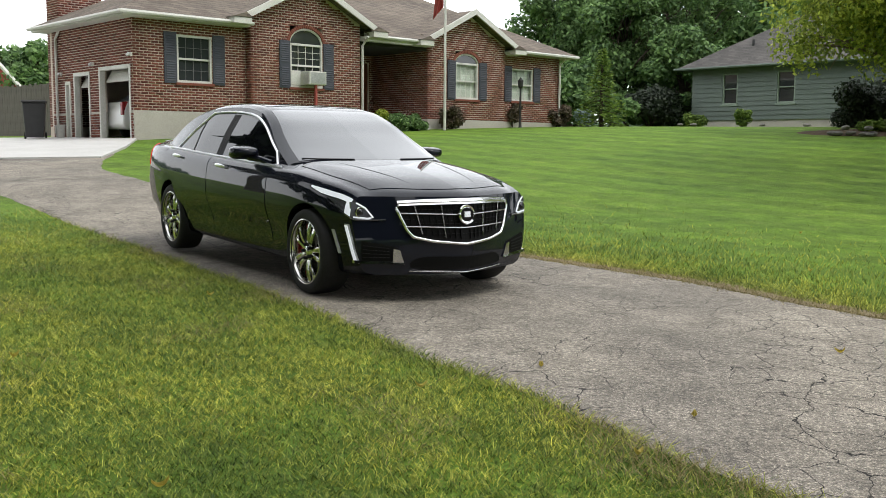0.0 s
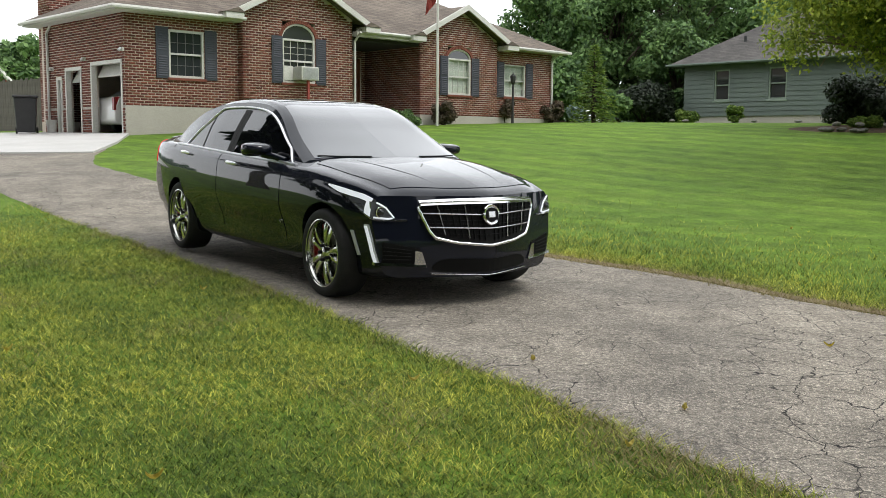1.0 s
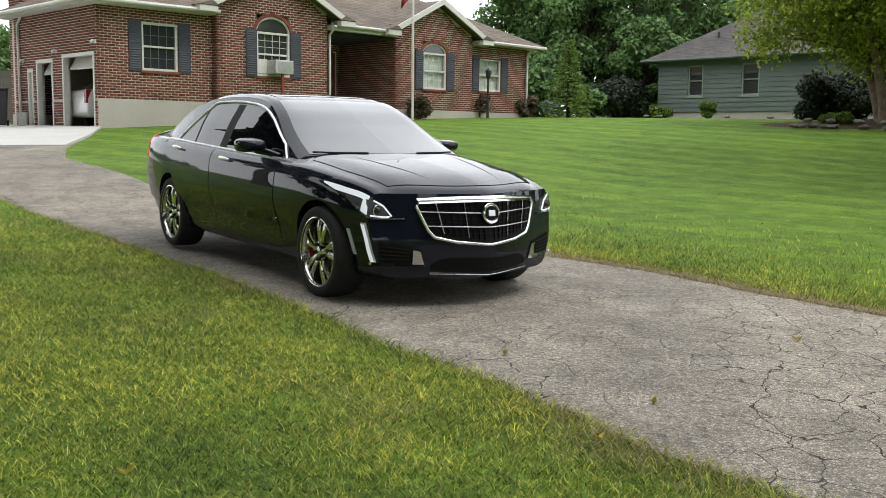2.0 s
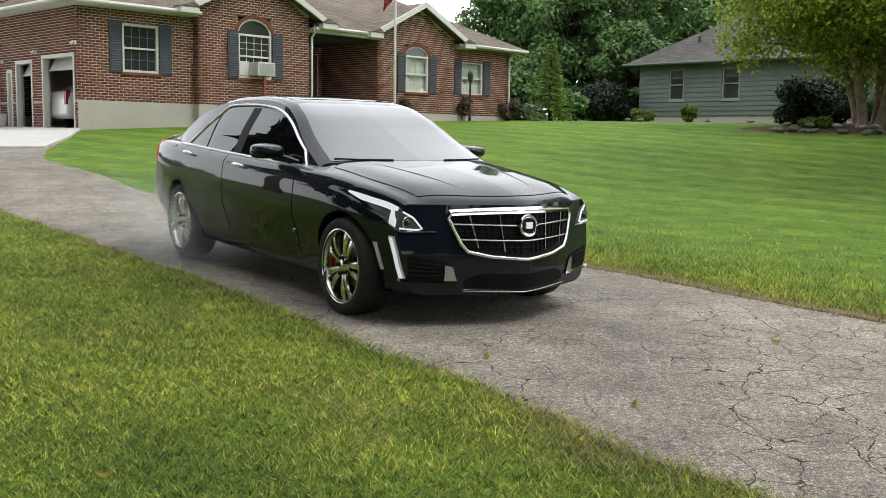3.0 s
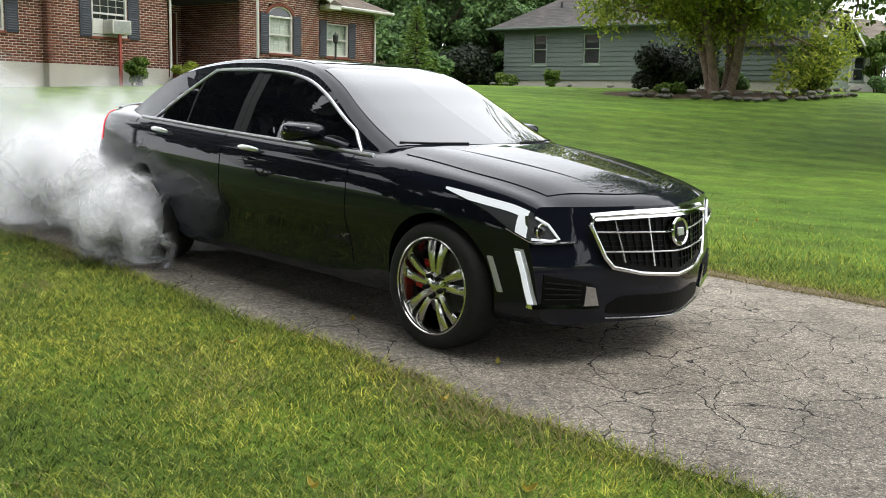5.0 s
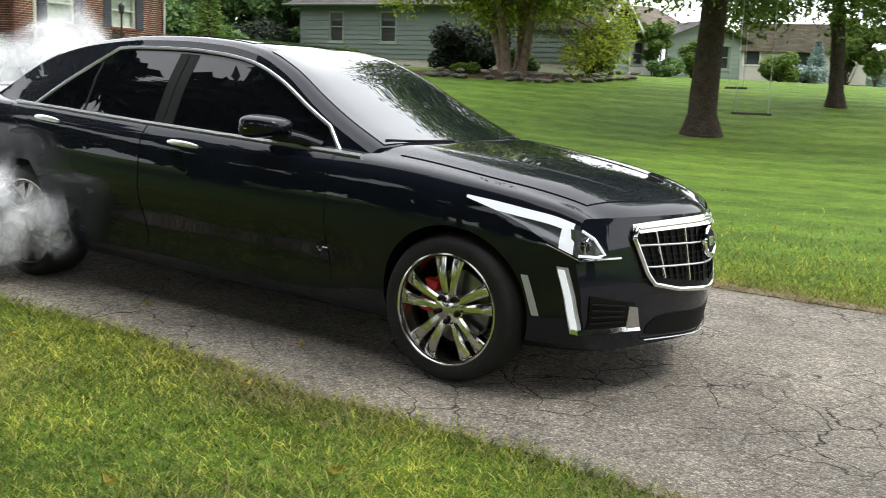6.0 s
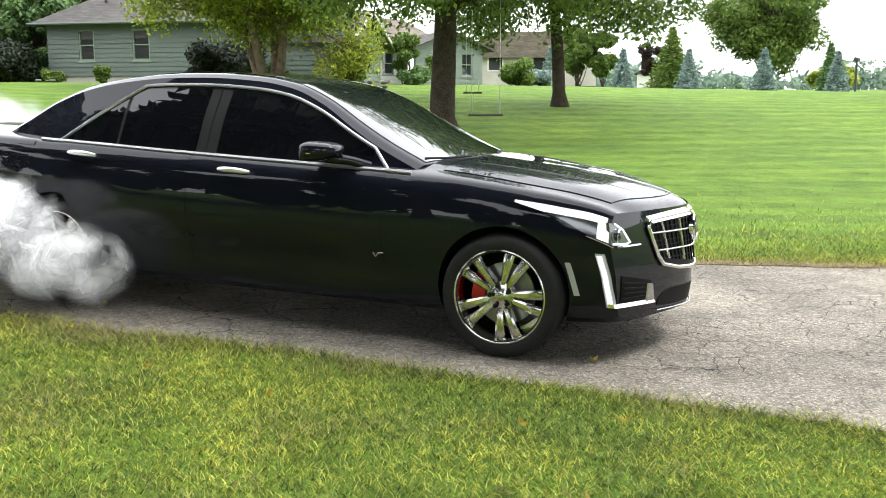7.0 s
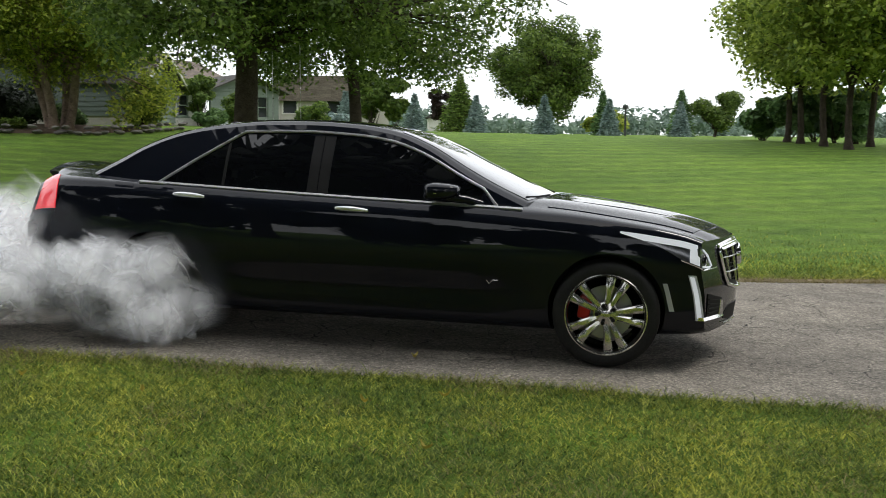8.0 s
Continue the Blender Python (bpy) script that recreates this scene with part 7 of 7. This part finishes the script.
    bm = boxed(-0.022, 0.022, -0.03, 0.03, 0.012, 0.021, 0.004)
    bmesh.ops.transform(bm, matrix=pose(face_x(0, 0.655, 0.02), 0, 0.655, 0, 82, 0), verts=bm.verts)
    part("badge_shield", bm, SATIN, grille)
    # lower intake, lip and under-tray
    part("lower_intake", nose_band(np.linspace(-0.41, 0.41, 19), lambda y: 0.25 + 0.02 * (abs(y) / 0.4) ** 4, lambda y: 0.345 + 0.02 * (y / 0.4) ** 2 - 0.06 * (abs(y) / 0.41) ** 8, 0.004), GRILLE, car)
    part("front_lip", nose_tube([(-0.42, 0.246), (0, 0.228), (0.42, 0.246)], 0.0045, 0.012), SATIN, car, "thin chrome lip")
    # tail
    bm = bmesh.new()
    rows = []
    for i in range(13):
        y = -0.62 + 1.24 * i / 12
        b, d = 0.24 * y * y, 0.055 * (y / 0.62) ** 2
        rows.append([bm.verts.new(p) for p in ((-2.22 + b, y, 1.072 - d), (-2.36 + b, y, 1.098 - d), (-2.46 + b, y, 1.11 - d), (-2.46 + b, y, 1.092 - d), (-2.38 + b, y, 1.04 - d))])
    for a, b in zip(rows[:-1], rows[1:]):
        for j in range(5):
            bm.faces.new((a[j], a[(j + 1) % 5], b[(j + 1) % 5], b[j]))
    bm.faces.new(rows[0])
    bm.faces.new(rows[-1][::-1])
    bmesh.ops.recalc_face_normals(bm, faces=bm.faces)
    part("boot_spoiler", bm, PAINT, car, shade=40)
    bm = boxed(-0.07, 0.07, -0.018, 0.018, 0, 0.05, 0.012)
    for v in bm.verts:
        if v.co.z > 0.03:
            v.co.x = v.co.x * 0.35 - 0.05
            v.co.y *= 0.4
    part("aerial_fin", bm, PAINT, car, at=pose(-1.22, 0, 1.39, 0, -9, 0), shade=40)
    # wheels
    wheels = []
    for ax in (1.455, -1.455):
        for sg in (-1, 1):
            wh = build_wheel(car, sg)
            wh.location = (ax, sg * 0.77, 0.327)
            wheels.append((wh, ax, sg))
            bm = boxed(-0.04, 0.04, -0.03, 0.03, -0.075, 0.075, 0.015)
            part("brake_caliper", bm, CALIPER, car, "red brake caliper", at=pose(ax - 0.128, sg * 0.80, 0.36, 0, 8, 0), shade=40)
    return car, wheels


def nose_badge(f):
    """Two small slanted bars on the wing."""
    bm = bmesh.new()
    for a, b in (((0.72, 3.42), (0.735, 3.30)), ((0.735, 3.30), (0.755, 3.42)), ((0.755, 3.42), (0.79, 3.43))):
        tube(bm, [f(body_point(a[0], a[1], 0.005)), f(body_point(b[0], b[1], 0.005))], 0.004, 5)
    return bm


CAR, WHEELS = build_car()


# ---------- tyre smoke, in puffs of soft wisps ----------
def thinned(name, share):
    m = SMOKE.copy()
    m.name = name
    for node in m.node_tree.nodes:
        if node.type == "VALTORGB" and len(node.color_ramp.elements) == 3:
            for el in node.color_ramp.elements:
                el.color = (*[share * c for c in el.color[:3]], 1)
    return m


SMOKE_THIN, SMOKE_HAZE = thinned("thin_tyre_smoke", 0.16), thinned("hazy_tyre_smoke", 0.3)


def puff_mesh(seed, radius, lumps=6, per=11, size=0.5, material=SMOKE):
    """A billow: a heap of round lumps, each a shell of soft wisps that face outwards."""
    rng = np.random.default_rng(seed)
    c = rng.normal(size=(lumps, 3))
    c *= (radius * rng.uniform(0.25, 0.7, lumps) / np.linalg.norm(c, axis=1))[:, None] * np.array([1.0, 1.0, 0.8])
    lr = radius * rng.uniform(0.35, 0.6, lumps)
    d = rng.normal(size=(lumps * per, 3))
    d /= np.linalg.norm(d, axis=1)[:, None]
    p = np.repeat(c, per, 0) + d * np.repeat(lr, per)[:, None] * rng.uniform(0.45, 0.9, (lumps * per, 1))
    n = d + rng.normal(size=d.shape) * 0.35
    n /= np.linalg.norm(n, axis=1)[:, None]
    a = np.cross(n, rng.normal(size=d.shape))
    a /= np.linalg.norm(a, axis=1)[:, None]
    b = np.cross(n, a)
    h = np.repeat(lr, per)[:, None] * size * 1.7 * rng.uniform(0.75, 1.25, (len(d), 1))
    verts = np.stack([p - a * h - b * h, p + a * h - b * h, p + a * h + b * h, p - a * h + b * h], 1).reshape(-1, 3)
    me = arrays_mesh("smoke_puff", verts, np.arange(4 * len(d)).reshape(-1, 4))
    me.uv_layers.new(name="wisp").data.foreach_set("uv", np.tile([0, 0, 1, 0, 1, 1, 0, 1], len(d)).astype(np.float32))
    me.polygons.foreach_set("use_smooth", [True] * len(me.polygons))
    # each lump is rounded by its normals, as thick smoke scatters the light of the sky
    up = p - np.repeat(c, per, 0) * 0.6
    up = up / np.linalg.norm(up, axis=1)[:, None] + np.array([0, 0, 1.2])
    up /= np.linalg.norm(up, axis=1)[:, None]
    me.normals_split_custom_set_from_vertices(np.repeat(up, 4, 0).tolist())
    me.materials.append(material)
    return me


PUFFS = []


def build_smoke():
    rng = np.random.default_rng(77)
    small = [puff_mesh(s, r) for s, r in ((1, 0.26), (2, 0.3), (3, 0.34), (4, 0.3))]
    large = [puff_mesh(s, r, 9, 13) for s, r in ((5, 0.55), (6, 0.62), (7, 0.7))]
    haze = [puff_mesh(s, r, 7, 9, 0.6, SMOKE_HAZE) for s, r in ((11, 0.5), (12, 0.6))]
    faint = puff_mesh(13, 0.32, 5, 9, 0.6, SMOKE_HAZE)
    thin = puff_mesh(9, 0.5, 3, 3, 0.9, SMOKE_THIN)
    starts = [(t, 0) for t in np.linspace(2.4, 3.6, 10)]
    starts += [(t, 1) for t in np.linspace(3.6, 7.95, 92)]
    starts += [(t, 2) for t in np.linspace(3.9, 7.7, 54)]
    for i, (t0, kind) in enumerate(starts):
        me = thin if kind == 0 or t0 < 3.95 else (small[i % 4] if t0 > 4.3 else faint) if kind == 1 else large[i % 3] if t0 > 4.55 else haze[i % 2]
        ob = tagged(new("smoke_puff", me), "drifting puff of white tyre smoke" if kind else "drifting puff of thin white tyre smoke", "smoke", "tyre smoke", "stuff")
        PUFFS.append((ob, float(t0), -1 if i % 4 else 1, kind, rng.uniform(-1, 1, 6)))


def puff_rows(t0, side, kind, rnd):
    """Held out of sight until its moment (small ones in the car, large ones under the drive), then thrown back from the rear tyre, slowing and rising."""
    spin = 120 * rnd[3]
    hold = (-0.5 + 0.4 * rnd[0], 0.2 * rnd[1], 0.72) if kind < 2 else (-1.9, 0.3 * rnd[1], -1.6)
    rows = [(t, car_pose(t) @ pose(*hold, 0, 0, 90 * rnd[2])) for t in [r[0] for r in CAR_ROWS] if t < t0 - 0.12]
    rows.append((t0 - 0.1, car_pose(t0 - 0.1) @ (pose(-1.0, side * 0.35, 0.6, 0, 0, 90 * rnd[2]) if kind < 2 else pose(-2.0, side * 0.4, -1.2, 0, 0, 90 * rnd[2]))))
    base = car_pose(t0)
    yaw = base.to_euler().z
    back = Vector((-math.cos(yaw), -math.sin(yaw), 0))
    out = Vector((-math.sin(yaw), math.cos(yaw), 0)) * side
    if kind < 2:
        p0 = base @ Vector((-1.42 + 0.2 * rnd[0], side * (0.84 + 0.08 * rnd[1]), 0.16 + 0.26 * abs(rnd[2])))
        reach, lift = 1.1 + 0.9 * abs(rnd[5]), 0.05 + 0.35 * max(rnd[2], 0)
        if rnd[4] > -0.3:
            # smoke that hangs round the wheel and curls forward along the sill
            p0 = base @ Vector((-1.28 + 0.34 * rnd[0], side * (1.02 + 0.06 * rnd[1]), 0.14 + 0.2 * abs(rnd[2])))
            reach, lift = 0.5 + 0.7 * max(rnd[5], -0.5), 0.45 * abs(rnd[3]) + 0.05
    else:
        p0 = base @ Vector((-2.15 + 0.2 * rnd[0], side * 0.55 + 0.3 * rnd[1], 0.25))
        reach, lift = 2.2 + 1.6 * abs(rnd[5]), 0.25 + 1.5 * abs(rnd[4]) ** 1.5
    for dt in (0.0, 0.12, 0.3, 0.55, 0.9, 1.4, 2.0, 2.8, 3.8, 5.0):
        t = t0 + dt
        if t > 8.0:
            break
        q = 1 - math.exp(-1.3 * dt)
        carry = car_pose(t).translation - base.translation
        p = p0 + back * reach * q + out * (0.30 * q * (0.4 + rnd[2])) + Vector((0, 0, lift * q + (0.1 if kind == 2 else 0.04) * dt)) + carry * ((0.75 if kind == 2 else 0.95) * math.exp(-dt * (0.9 if kind == 2 else 0.6)))
        p.z = max(p.z, ground_z(p.x, p.y) + 0.14)
        rows.append((t, Matrix.Translation(p) @ pose(0, 0, 0, spin * q * 0.15, spin * q * 0.2, 90 * rnd[2] + spin * q)))
    if rows[-1][0] < 8.0:
        rows.append((8.0, rows[-1][1]))
    return rows


build_smoke()


# ---------- what moves ----------
CAR_ROWS = [
    (0.0, -1.157, 9.114, -55.00), (0.5, -1.091, 9.044, -54.78), (1.0, -0.925, 8.783, -55.40), (1.5, -0.827, 8.704, -56.00), (3.0, -0.366, 8.120, -57.51),
    (3.5, -0.135, 7.814, -58.11), (4.0, 0.092, 7.522, -57.91), (4.5, 0.425, 7.004, -56.69), (5.8, 1.366, 5.645, -54.74), (6.0, 1.509, 5.489, -54.41),
    (6.5, 1.989, 4.768, -55.56), (7.0, 2.486, 3.932, -57.61), (7.5, 3.042, 3.304, -60.04), (8.0, 3.564, 2.672, -58.01),
]


def car_pose(t):
    ts = [r[0] for r in CAR_ROWS]
    x, y, yaw = (float(np.interp(t, ts, [r[i] for r in CAR_ROWS])) for i in (1, 2, 3))
    u, v = to_uv(x, y)
    return pose(x, y, 0.163 - 0.03 * u, 0, 1.72, yaw)


def motions():
    walk(CAR, [(r[0], car_pose(r[0])) for r in CAR_ROWS])
    spin_start = 2.0
    for wh, ax, sg in WHEELS:
        rows, angle = [], 20.0
        last = car_pose(0).translation
        for i in range(0, 161):
            t = i * 0.05
            here = car_pose(t).translation
            roll = math.degrees((here - last).length / 0.336)
            last = here
            if ax < 0 and t > spin_start:
                roll = max(roll, 78.0 * ease(spin_start, spin_start + 0.6, t))
            angle += roll
            if ax < 0 or i % 4 == 0:
                rows.append((t, pose(ax, sg * 0.77, 0.327, 0, angle, 0)))
        walk(wh, rows)
    for ob, t0, side, kind, rnd in PUFFS:
        walk(ob, puff_rows(t0, side, kind, rnd))


motions()
